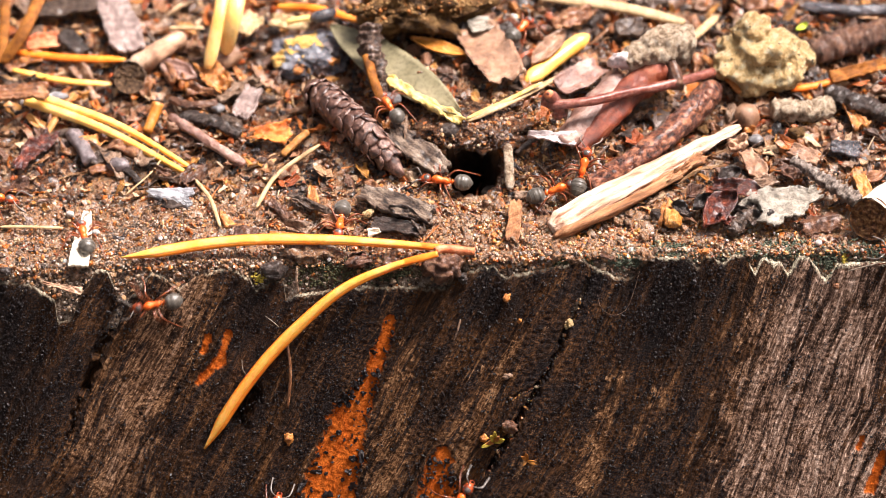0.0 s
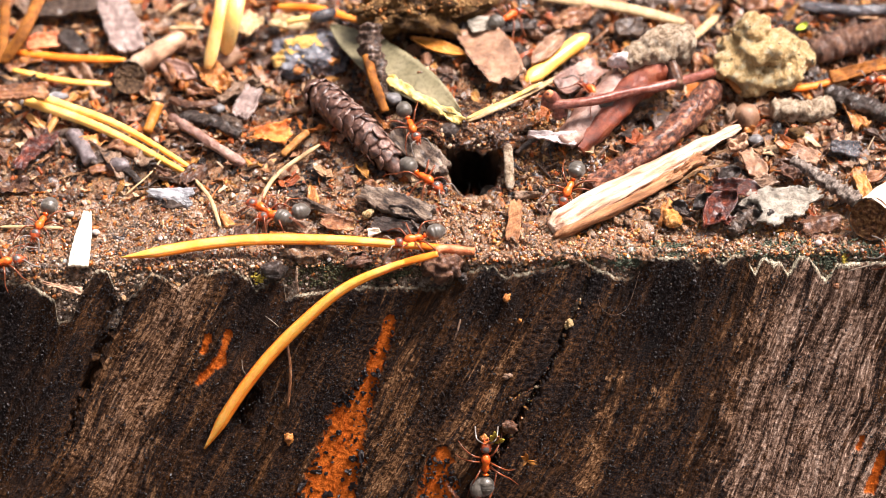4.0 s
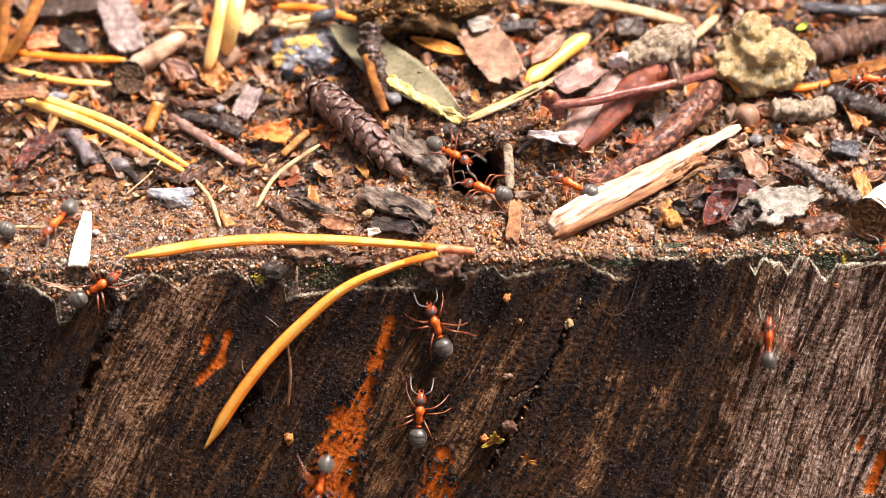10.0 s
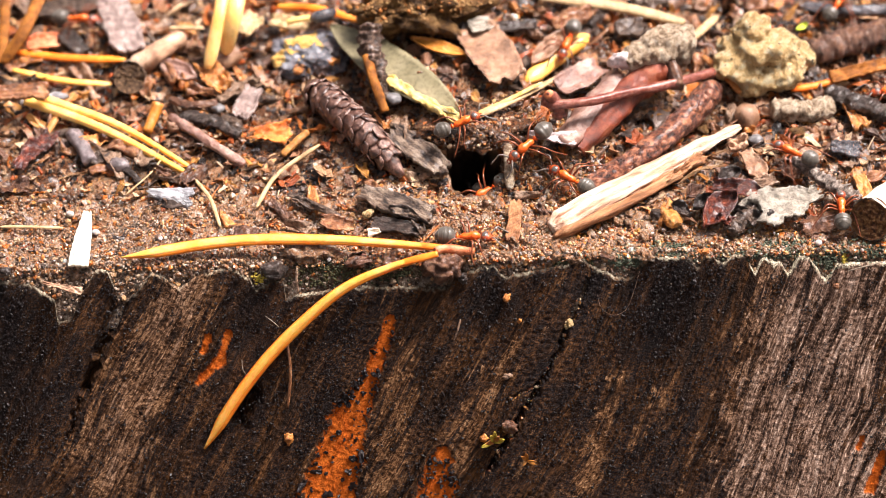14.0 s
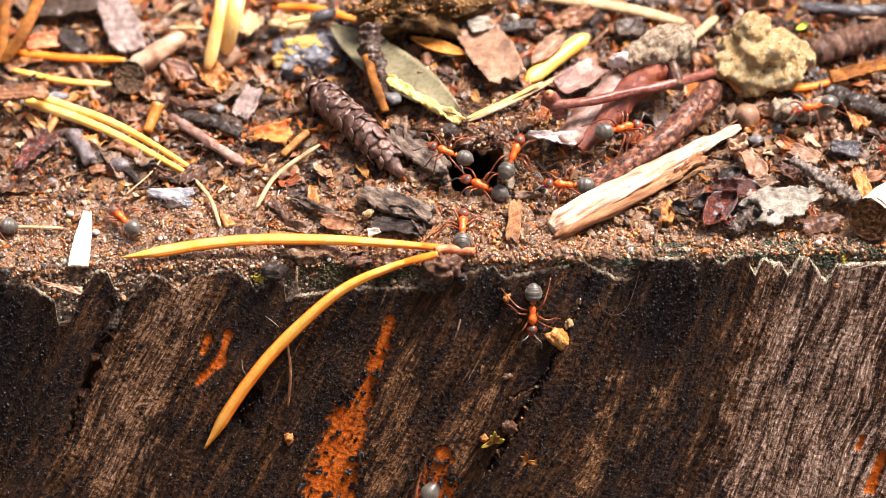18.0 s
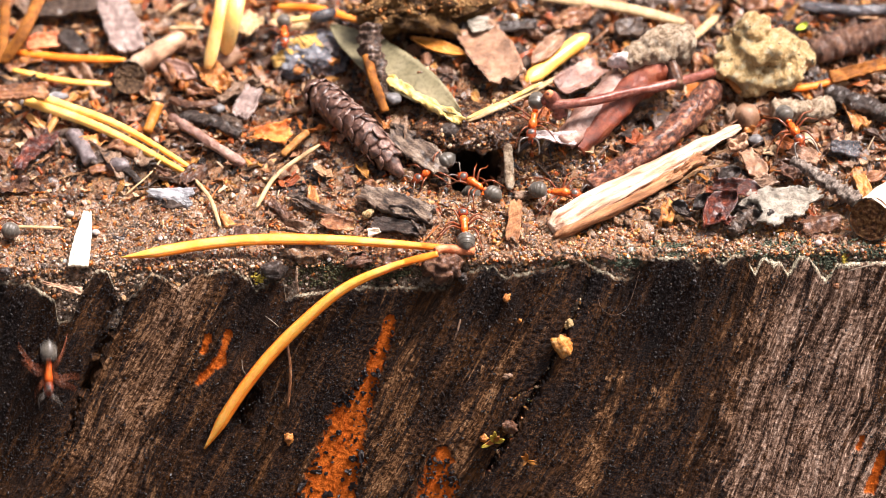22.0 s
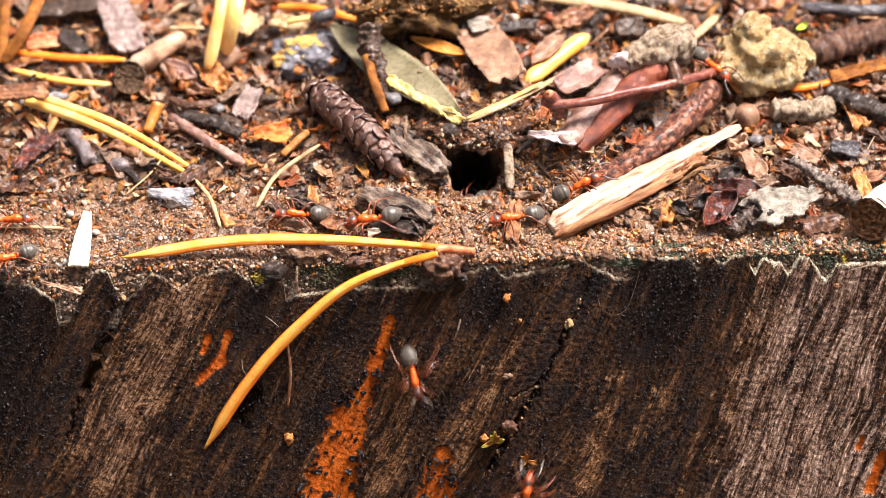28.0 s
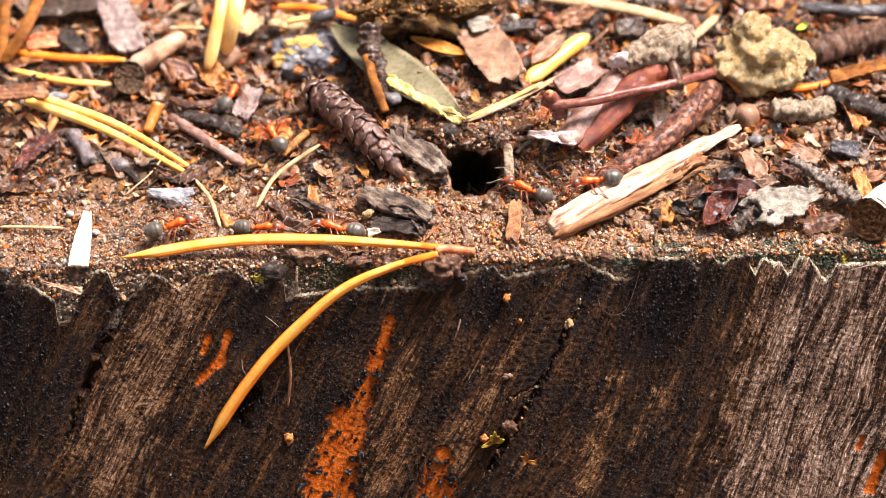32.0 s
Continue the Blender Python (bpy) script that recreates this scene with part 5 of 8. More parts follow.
# ---------------------------------------------------------------- leaves, bark chips and plates
def chip(name, a, b, width, material, label, category, thick=0.3, curl=0.1, jag=0.25, form="chip", seed=0, bow=0.0, up=(0, -0.35, 1), warp=0.2):
    return solid(name, flake(a, b, width, thick, curl, bow, jag, form, up, seed, nu=36, nv=14, warp=1.3 * warp), material, label, category)


t = thing("bark_plate", (-16.49, 32.37, 2.65), "blue-black wet bark plate with orange-yellow lichen", "bark")
PLATE_SHAPE = cracked(lump((-16.2, 32.6, 3.3), (5.0, 4.2, 2.6), 0.2, 0.4, 6, 4.0, pits=0.08), 3.2, 0.55, 2.0)
part("plate", PLATE_SHAPE, PLATE, t)
part("lichen", crust_on(PLATE_SHAPE, (-16.9, 32.6, 6.1), 2.3, 0.2, 3), LICHEN, t, "orange-yellow lichen crust")
for k, (a, b) in enumerate((((-13.4, 31.6, 5.6), 1.3), ((-12.6, 29.9, 4.6), 1.1), ((-14.6, 28.9, 3.9), 1.0), ((-17.2, 29.0, 3.9), 0.9), ((-19.9, 30.6, 4.4), 1.2))):
    part("lichen", crust_on(PLATE_SHAPE, a, b, 0.16, 11 + k), MAUVE if k in (0, 2) else LEAF_ORANGE if k % 2 else LICHEN, t, "small lichen spot")
t = thing("dead_leaf", (-2.96, 24.63, 4.91), "long grey-green dead leaf with a yellow eaten edge", "leaf")
part("blade", flake((-13.70, 34.66, 6.24), (2.1, 17.2, 5.7), 5.6, 0.22, curl=0.14, jag=0.06, form="leaf", seed=1, nu=40, up=(0.25, -0.5, 1)), LEAF_GREEN, t)
part("yellow_margin", flake((-6.69, 23.66, 6.44), (2.24, 16.32, 5.46), 1.3, 0.35, jag=0.55, form="strip", seed=6, nu=40, up=(0.25, -0.5, 1), warp=0.5), LEAF_YELLOW, t, "crumbling yellow margin")
chip("dead_leaf", (-3.9, 31.2, 6.9), (2.80, 27.6, 7.0), 1.7, OCHRE_BRIGHT, "short narrow ochre leaf pointing from under a clod", "leaf", 0.3, 0.25, 0.06, "leaf", 93, warp=0.08)
chip("dead_leaf", (3.26, 31.20, 8.33), (5.87, 32.65, 8.14), 2.2, FLAKE_GREY, "pale pinkish grey leaf scrap behind a dead leaf", "leaf", 0.25, 0.3, 0.3, "chip", 94)
chip("dead_leaf", (3.48, 32.43, 7.80), (7.76, 23.40, 6.64), 5.6, LEAF_PINK, "flat pinkish brown dead leaf piece", "leaf", 0.22, 0.2, 0.18, seed=3, warp=0.18)
chip("dead_leaf", (10.51, 26.23, 6.40), (14.73, 31.74, 7.29), 2.4, LEAF_PINK, "small curled pale brown leaf", "leaf", 0.2, 0.5, 0.2, "leaf", 5)
chip("dead_leaf", (13.76, 22.38, 5.73), (18.66, 27.03, 5.66), 3.4, PEEL_PALE, "pale shiny leaf scrap under a bark curl", "leaf", 0.2, 0.3, 0.15, seed=11)
chip("leaf_scrap", (-22.30, 18.75, 1.78), (-18.10, 18.07, 2.47), 3.6, LEAF_FLAME, "torn bright orange leaf scrap", "leaf", 0.22, 0.3, 0.35, "wedge", 7)
chip("dead_leaf", (-34.34, 31.68, 2.97), (-29.70, 27.89, 3.19), 2.6, PEEL_PALE, "smooth lilac-brown leaf piece in the litter", "leaf", 0.22, 0.2, 0.2, "leaf", 95, warp=0.2)
chip("bark_chip", (33.14, 2.02, 1.89), (35.74, 5.69, 3.29), 2.5, FLAKE_GREY, "purple-grey bark bit speckled with white crust", "bark", 0.5, -0.3, 0.4, "chip", 96, warp=0.4)
chip("leaf_scrap", (-29.12, 30.92, 3.02), (-26.11, 26.58, 2.63), 3.0, LEAF_ORANGE, "crumpled orange-brown leaf scrap", "leaf", 0.25, 0.4, 0.35, seed=8, warp=0.6)
t = thing("straw_stub", (-34.4, 21.6, 1.2), "short hollow ochre straw stub standing in litter", "straw")
part("tube", tube([(-35.1, 19.9, 1.3), (-34.5, 21.5, 2.2), (-33.9, 23.0, 3.3)], lambda k: 0.62 + 0.12 * k, 12, 10, rough=0.15), OCHRE_BRIGHT, t)
# The closed end gets a dark disc in place of the shade inside.
part("hollow", tube([(-33.95, 22.9, 3.25), (-33.88, 23.05, 3.4)], 0.45, 10, 1), BARK_DARK, t, "dark disc for the shade in the hollow end")
solid("husk_lump", lump((-37.95, 14.25, 0.9), (1.25, 1.0, 0.85), 0.25, 0.7, 4, 21.0), MAUVE, "mauve-grey rounded husk half sunk in sand", "seed")
chip("seed_husk_scrap", (-47.6, 26.2, 2.3), (-44.9, 25.8, 2.2), 0.9, SEED, "lilac-grey husk between needles", "seed", 0.3, -0.4, 0.12, "leaf", 91)
chip("leaf_scrap", (42.9, 33.6, 6.4), (44.3, 34.4, 6.8), 0.8, LIME, "tiny lime-green leaf scrap", "leaf", 0.2, 0.3, 0.3, "leaf", 92)
chip("leaf_scrap", (-49.81, 13.72, 0.64), (-46.16, 19.61, 1.13), 2.0, LEAF_DARK, "crumpled dark red leaf on soil", "leaf", 0.2, 0.4, 0.5, seed=13, warp=0.6)
chip("leaf_scrap", (29.44, 1.76, 1.53), (33.21, 5.96, 3.07), 3.2, LEAF_DARK, "shiny red-brown cupped leaf piece", "leaf", 0.2, 0.6, 0.3, "leaf", 14)
chip("leaf_scrap", (32.69, 7.41, 3.14), (36.40, 5.77, 3.22), 2.4, LEAF_DARK, "shiny dark red leaf piece", "leaf", 0.2, 0.5, 0.3, "leaf", 15)
chip("leaf_scrap", (31.45, 8.14, 3.22), (34.14, 9.49, 3.56), 2.0, BARK_DARK, "dark cupped bud scale", "leaf", 0.2, 0.7, 0.2, "leaf", 16)
chip("bark_chip", (-5.89, 16.90, 3.87), (0.07, 11.82, 1.9), 3.0, BARK_CHIP, "dark grey bark chip streaked with tan beside the burrow", "bark", 0.7, 0.12, 0.45, seed=17, warp=0.1)
chip("bark_chip", (-9.37, 8.49, 1.03), (-1.22, 3.95, 1.38), 2.6, BARK_CHIP, "dark red-brown layered bark chip on sand", "bark", 0.9, 0.3, 0.4, seed=18, warp=0.18)
chip("bark_chip", (-8.00, 4.36, 0.21), (-2.82, 2.10, 0.83), 1.8, BARK_DARK, "dark bark chip beside the needle", "bark", 0.5, 0.2, 0.4, seed=19, warp=0.18)
chip("bark_chip", (-53.20, 23.96, 3.90), (-47.21, 24.52, 3.90), 2.0, LEAF_RUST, "fibrous orange-brown bark strip", "bark", 0.6, 0.3, 0.4, "strip", 20)
t = thing("bark_flake", (39.6, 4.2, 1.6), "pale grey lichen-crusted bark flake with dark spots", "bark")
part("flake", flake((42.72, 5.90, 3.20), (36.01, 2.80, 2.90), 5.2, 0.35, curl=0.25, jag=0.45, form="wedge", seed=21, nu=40, nv=16, warp=0.3), FLAKE_GREY, t)
for at, r in (((36.90, 2.88, 3.00), 0.5), ((39.77, 2.46, 2.60), 0.42)):
    part("spot", lump(at, (r, r, 0.3), 0.5, 1.8, 3, r), BARK_DARK, t, "black round spot")
chip("bark_chip", (40.59, 1.71, 1.81), (44.98, 3.62, 1.65), 2.4, BARK_RED, "brown curled bark bit at the stump edge", "bark", 0.4, -0.5, 0.4, seed=22)
chip("bark_strip", (46.33, 25.84, 4.85), (53.97, 28.02, 5.61), 1.6, AMBER, "long orange-brown bark strip on litter", "bark", 0.4, 0.3, 0.3, "strip", 23)
chip("bark_chip", (-41.42, 42.22, 5.06), (-37.86, 33.13, 3.62), 4.2, LILAC, "pale lilac-brown bark slab at the back", "bark", 0.6, 0.1, 0.25, seed=24)
chip("bark_chip", (-51.00, 41.65, 3.58), (-42.07, 41.52, 4.86), 2.4, BARK_GREY, "long grey bark chip at the back", "bark", 0.5, 0.2, 0.35, seed=25)
chip("leaf_scrap", (-51.05, 35.03, 3.12), (-47.38, 35.87, 3.37), 2.2, SHEATH, "salmon-brown leaf scrap among needles", "leaf", 0.3, 0.3, 0.3, seed=26)
chip("bark_chip", (-46.92, 36.91, 3.66), (-43.90, 34.02, 2.73), 2.0, BARK_DARK, "black splintered bark chip", "bark", 0.5, 0.3, 0.5, seed=27)
solid("bark_tube", tube([(-43.89, 19.36, 1.49), (-42.49, 17.1, 1.46), (-41.29, 14.63, 0.94)], lambda k: 0.95 - 0.1 * k, 20, 24, rough=0.2, freq=0.8, flat=0.85), MAUVE, "smooth mauve-grey tube of bark on soil", "bark")
chip("bark_chip", (-24.13, 21.64, 2.11), (-22.50, 25.91, 3.30), 2.6, LILAC, "mottled lilac-grey bark chip", "bark", 0.4, 0.2, 0.3, seed=29)
chip("white_chip", (-41.12, -1.70, -1.15), (-40.88, 6.77, -0.33), 2.3, WOOD_WHITE, "fresh white wood chip lying on sand", "wood chip", 0.35, 0.0, 0.1, "splint", 30, warp=0.2)
chip("wood_chip", (-45.09, -2.76, -2.67), (-40.67, -3.54, -3.26), 0.9, WOOD_PALE, "thin orange-white chip stuck at the stump edge", "wood chip", 0.25, 0.0, 0.2, "wedge", 31, up=(0, -1, 1.5))
chip("wood_chip", (7.79, 0.63, 0.39), (8.42, 6.80, 1.31), 1.6, SPLINT_SIDE, "reddish wood chip standing before the burrow", "wood chip", 0.35, 0.2, 0.3, seed=32)
chip("wood_chip", (-7.19, 2.70, 0.50), (-8.48, 2.64, -0.03), 1.4, WOOD_WHITE, "tiny pale triangular chip", "wood chip", 0.25, 0.0, 0.2, "wedge", 33)
chip("leaf_scrap", (-13.84, 5.00, -0.06), (-10.24, 3.68, -0.06), 1.9, LEAF_RUST, "brown leaf scrap behind the needle", "leaf", 0.25, 0.4, 0.4, seed=34)
chip("leaf_scrap", (-21.13, 37.46, 5.13), (-16.51, 35.58, 5.76), 2.0, STRAW, "pale tan leaf scrap on bark", "leaf", 0.3, 0.2, 0.3, seed=35)
solid("black_seed", lump((-14.6, 35.6, 7.3), (1.8, 0.8, 0.85), 0.12, 0.5, 4, 8.0, 28), SLATE, "shiny black seed husk lying on a leaf", "seed")
solid("bark_strip", tube([(-19.0, 35.2, 6.5), (-17.6, 35.3, 6.9), (-16.2, 35.5, 7.1)], 0.42, 10, 14, flat=0.7, rough=0.2), LEAF_YELLOW, "short cream straw bit beside a seed", "straw")
chip("leaf_scrap", (-24.72, 36.22, 4.14), (-22.96, 38.85, 4.84), 2.8, STRAW, "cream leaf scrap behind needles", "leaf", 0.3, 0.3, 0.3, seed=37)
chip("bark_chip", (40.45, 13.84, 3.48), (43.47, 11.63, 3.53), 2.2, LEAF_PINK, "pink-brown bark chip on the litter", "bark", 0.4, 0.1, 0.3, seed=38)
chip("bark_chip", (35.15, 14.17, 2.80), (36.89, 9.04, 2.68), 2.0, LEAF_PINK, "rosy tan bark chip on the litter", "bark", 0.4, 0.2, 0.4, seed=39)
chip("bark_chip", (33.37, 14.95, 2.87), (35.48, 15.44, 3.49), 1.8, WOOD_PALE, "crumpled cream-brown bark chip", "bark", 0.5, 0.4, 0.5, seed=40, warp=0.6)
chip("wood_chip", (47.66, 10.42, 3.24), (48.36, 5.86, 2.73), 1.5, OCHRE_BLADE, "tan wood chip beside a stick", "wood chip", 0.35, 0.1, 0.3, seed=41)
chip("bark_chip", (44.95, 13.47, 4.01), (48.24, 13.29, 3.65), 2.0, SLATE, "dark blue-grey bark chip", "bark", 0.5, 0.2, 0.4, seed=42)
chip("bark_chip", (5.88, 32.86, 7.33), (11.40, 34.05, 6.92), 1.4, BARK_DARK, "black bark shred at the back", "bark", 0.4, 0.2, 0.4, seed=43)
chip("bark_chip", (13.43, 33.36, 6.98), (18.35, 36.37, 7.39), 2.4, LEAF_RUST, "red-brown bark shred at the back", "bark", 0.4, 0.4, 0.5, seed=44, warp=0.6)
chip("bark_chip", (21.03, 33.86, 6.21), (24.52, 34.69, 6.05), 2.6, BARK_GREY, "brown bark lump behind a curl", "bark", 0.8, 0.2, 0.4, seed=45)

for k, (a, b, w, m, label) in enumerate((((28.56, 4.68, 1.86), (30.77, 5.72, 2.68), 1.8, BARK_DARK, "black wet bark shred beside red leaves"), ((30.89, 7.41, 2.98), (33.29, 5.92, 3.67), 2.0, LEAF_DARK, "dark red cupped leaf on a leaf heap"), ((33.07, 3.91, 2.50), (35.51, 2.17, 2.02), 1.8, BARK_DARK, "black wet bark shred at the leaf heap"),
                                         ((27.86, 6.58, 1.99), (29.84, 7.74, 2.71), 1.6, BARK_RED, "red-brown bark shred under a splinter"), ((35.60, 7.43, 3.13), (38.10, 8.40, 3.01), 1.7, BARK_TAN, "pale curled bark shred on the heap"), ((31.12, 3.18, 2.01), (32.94, 1.88, 1.84), 1.5, LEAF_DARK, "small dark red leaf scrap at the heap"),
                                         ((26.16, 5.31, 1.85), (28.09, 3.46, 1.78), 1.5, BARK_DARK, "black bark crumb under a splinter"), ((38.61, 11.20, 2.63), (40.85, 9.44, 2.52), 1.7, BARK_RED, "brown bark shred on the litter"), ((-18.00, 4.23, 0.07), (-15.19, 3.31, -0.00), 1.6, BARK_TAN, "tan bark shred behind the needle"),
                                         ((-6.07, 5.69, 1.05), (-2.50, 3.40, 1.25), 1.5, BARK_DARK, "wet black bark shred on a chip"), ((-17.19, 8.22, 0.67), (-13.55, 6.24, 0.09), 0.9, BARK_GREY, "grey wood splinter on sand"), ((-34.11, 13.88, 0.52), (-31.93, 12.90, 0.28), 1.2, BARK_RED, "brown bark shred beside a seed husk"))):
    chip("bark_chip" if m is not LEAF_DARK else "leaf_scrap", a, b, w, m, label, "bark" if m is not LEAF_DARK else "leaf", 0.3, 0.6, 0.35, ("leaf", "chip", "wedge")[k % 3], 60 + k, warp=0.4)

# more pieces strewn over the back of the litter, each its own thing
rng = random.Random(41)
STREWN = ((BARK_GREY, "bark_chip", "grey-brown bark chip strewn in the litter", "bark"), (LEAF_RUST, "leaf_scrap", "rust-red leaf scrap strewn in the litter", "leaf"), (BARK_TAN, "bark_chip", "tan weathered bark chip strewn in the litter", "bark"),
          (LEAF_PINK, "leaf_scrap", "pinkish tan leaf scrap strewn in the litter", "leaf"), (BARK_RED, "bark_chip", "red-brown bark chip strewn in the litter", "bark"), (LEAF_RUST, "wood_chip", "red-brown wood chip strewn in the litter", "wood chip"),
          (LEAF_ORANGE, "leaf_scrap", "orange leaf scrap strewn in the litter", "leaf"), (BARK_DARK, "twig_piece", "short dark twig piece in the litter", "twig"), (BARK_GREY, "twig_piece", "short grey twig piece in the litter", "twig"))
STREWN = STREWN + STREWN[1:2] + STREWN[4:7] + STREWN[2:4]
# the pieces that lie uncovered: centre x, v and reach
KEPT_CLEAR = ((-20.2, 18.5, 4.2), (-31.5, 9.8, 3.2), (-11, 20, 4), (-7, 15.5, 4), (17, 7, 4), (25, 12.5, 4), (22, 20, 6), (39.5, 6, 3.5), (-34.5, 23, 2.5), (-40, 5, 3), (-6, 8, 3.5), (44, 9.5, 3.5), (32, 7, 4))
for k in range(330):
    u, v = rng.uniform(-56, 56), 4 + 46 * rng.random() ** 0.8
    if not clear_of_burrow(u, v) or (abs(u - BURROW[0]) < 6 and v < 19) or any(math.hypot(u - a, v - b) < r for a, b, r in KEPT_CLEAR):
        continue
    m, name, label, cat = rng.choice(STREWN)
    a = rng.uniform(0, 6.283)
    L = rng.uniform(0.8, 2.2)
    d = Vector((math.cos(a), math.sin(a), 0)) * L
    y = EDGE_Y + v
    p, q = on_soil(u - d.x, y - d.y, rng.uniform(0.0, 0.7)), on_soil(u + d.x, y + d.y, rng.uniform(0.0, 0.7))
    if cat == "twig":
        ob = solid(name, tube([p, (p + q) / 2 + Vector((0.2, 0.1, 0.2)), q], rng.uniform(0.3, 0.75), 10, 14, rough=0.5, freq=1.4, seed=k), m, label, cat)
    else:
        ob = solid(name, flake(p, q, L * rng.uniform(0.6, 1.3), rng.uniform(0.15, 0.45), rng.uniform(-0.3, 0.6), 0.0, rng.uniform(0.1, 0.25), rng.choice(("chip", "chip", "leaf", "wedge", "strip")), (rng.gauss(0, 0.3), rng.gauss(-0.3, 0.3), 1), k, 12, 6, rng.uniform(0.5, 1.1)), m, label, cat)
    tagged(ob, group="strewn litter pieces")

# ---------------------------------------------------------------- clods, pebbles, seeds
def clod(name, at, radii, material, label, category, amp=0.25, freq=0.5, level=3, seed=0.0, turn=0.0, pits=0.0):
    return solid(name, lump(at, radii, amp, freq, level, seed, turn, pits), material, label, category)


def grains_on(shape, count, sizes, seed):
    """Sand grains caked on a clod."""
    r = random.Random(seed)
    vs, bits = shape[0], []
    mid = sum(vs, Vector()) / len(vs)
    for _ in range(count):
        q = r.uniform(*sizes)
        at = vs[r.randrange(len(vs))]
        bits.append(lump(at - (at - mid).normalized() * q * 0.6, (q, q * r.uniform(0.6, 1), q * r.uniform(0.6, 1)), 0.5, 1.5, 1, r.uniform(0, 90)))
    return joined(*bits)


t = thing("sand_clod", (-2.90, 36.64, 3.0), "large brown crumbly sand clod", "clod")
CLOD = lump((-2.90, 34.2, 9.7), (7.2, 4.0, 3.3), 0.5, 0.5, 5, 3.0, pits=0.2)
part("body", CLOD, CLOD_BROWN, t)
part("foot", lump((-2.9, 38.2, 6.0), (6.0, 3.0, 3.6), 0.4, 0.5, 4, 13.0, pits=0.2), CLOD_BROWN, t, "shaded foot of the clod")
# Sand grains on the top and left only; the body's darker colour holds the front's shade.
part("sand_crust", grains_on(([v for v in CLOD[0] if v.z > 10.3 + noise.noise(v) or v.x < -7.5], []), 1500, (0.09, 0.3), 1), CLOD_GRAIN_BROWN, t, "coarse sand grains caked on")
t = thing("porous_clod", (38.04, 26.39, 3.62), "yellow porous sandy clod with pits", "clod")
for k, (name, shape) in enumerate((("body", lump((37.90, 27.12, 6.26), (5.4, 4.0, 3.9), 0.34, 0.36, 5, 6.0, pits=0.1)), ("knob", lump((36.78, 28.79, 9.52), (2.2, 2.0, 2.4), 0.32, 0.6, 4, 8.0, pits=0.1)), ("knob", lump((42.31, 28.54, 6.23), (2.4, 2.2, 2.0), 0.32, 0.6, 4, 9.0, pits=0.1)))):
    p = part(name, shape, CLOD_YELLOW, t)
    part("sand_crust", grains_on(shape, (800, 260, 260)[k], (0.06, 0.2), 5 + k), CLOD_GRAIN, p, "coarse sand grains caked on")
clod("soil_roof", (4.11, 17.78, 3.69), (6.8, 3.8, 1.5), HUMUS, "overhanging crust of damp soil above the burrow", "soil", 0.45, 0.8, 5, 2.0, pits=0.15)
# The next two dark lumps are added for the shade under the sand clod.
clod("dark_lump", (2.12, 32.42, 6.81), (1.5, 1.3, 1.4), BARK_DARK, "black lump standing in for shade beside a sand clod", "clod", 0.25, 0.8, 4, 15.0)
clod("dark_lump", (-6.47, 33.82, 5.15), (2.2, 1.6, 1.4), HUMUS, "dark lump standing in for the shaded hollow under a sand clod", "clod", 0.4, 0.8, 4, 16.0)
clod("dark_lump", (1.05, 16.24, 4.53), (1.25, 1.0, 1.0), BARK_DARK, "small black soil clod above the burrow", "clod", 0.3, 0.9, 3, 5.0)
clod("bud_scale_lump", (35.89, 20.11, 3.68), (1.45, 1.7, 1.5), LEAF_PINK, "striped brown snail-shaped seed", "seed", 0.12, 0.5, 3, 7.0)
t = thing("seed_husk", (-31.59, 10.01, -0.18), "silvery grey seed husk open on sand", "seed")
part("upper_shell", flake((-34.0, 9.2, 1.1), (-29.1, 8.75, 0.75), 3.0, 0.22, curl=-0.45, jag=0.32, form="wedge", seed=3, nu=40, nv=14, warp=0.2), SEED, t)
part("lower_shell", flake((-33.0, 8.1, 0.0), (-29.5, 7.9, 0.0), 1.4, 0.3, curl=0.3, jag=0.2, form="leaf", seed=5), BARK_DARK, t, "black inner husk")
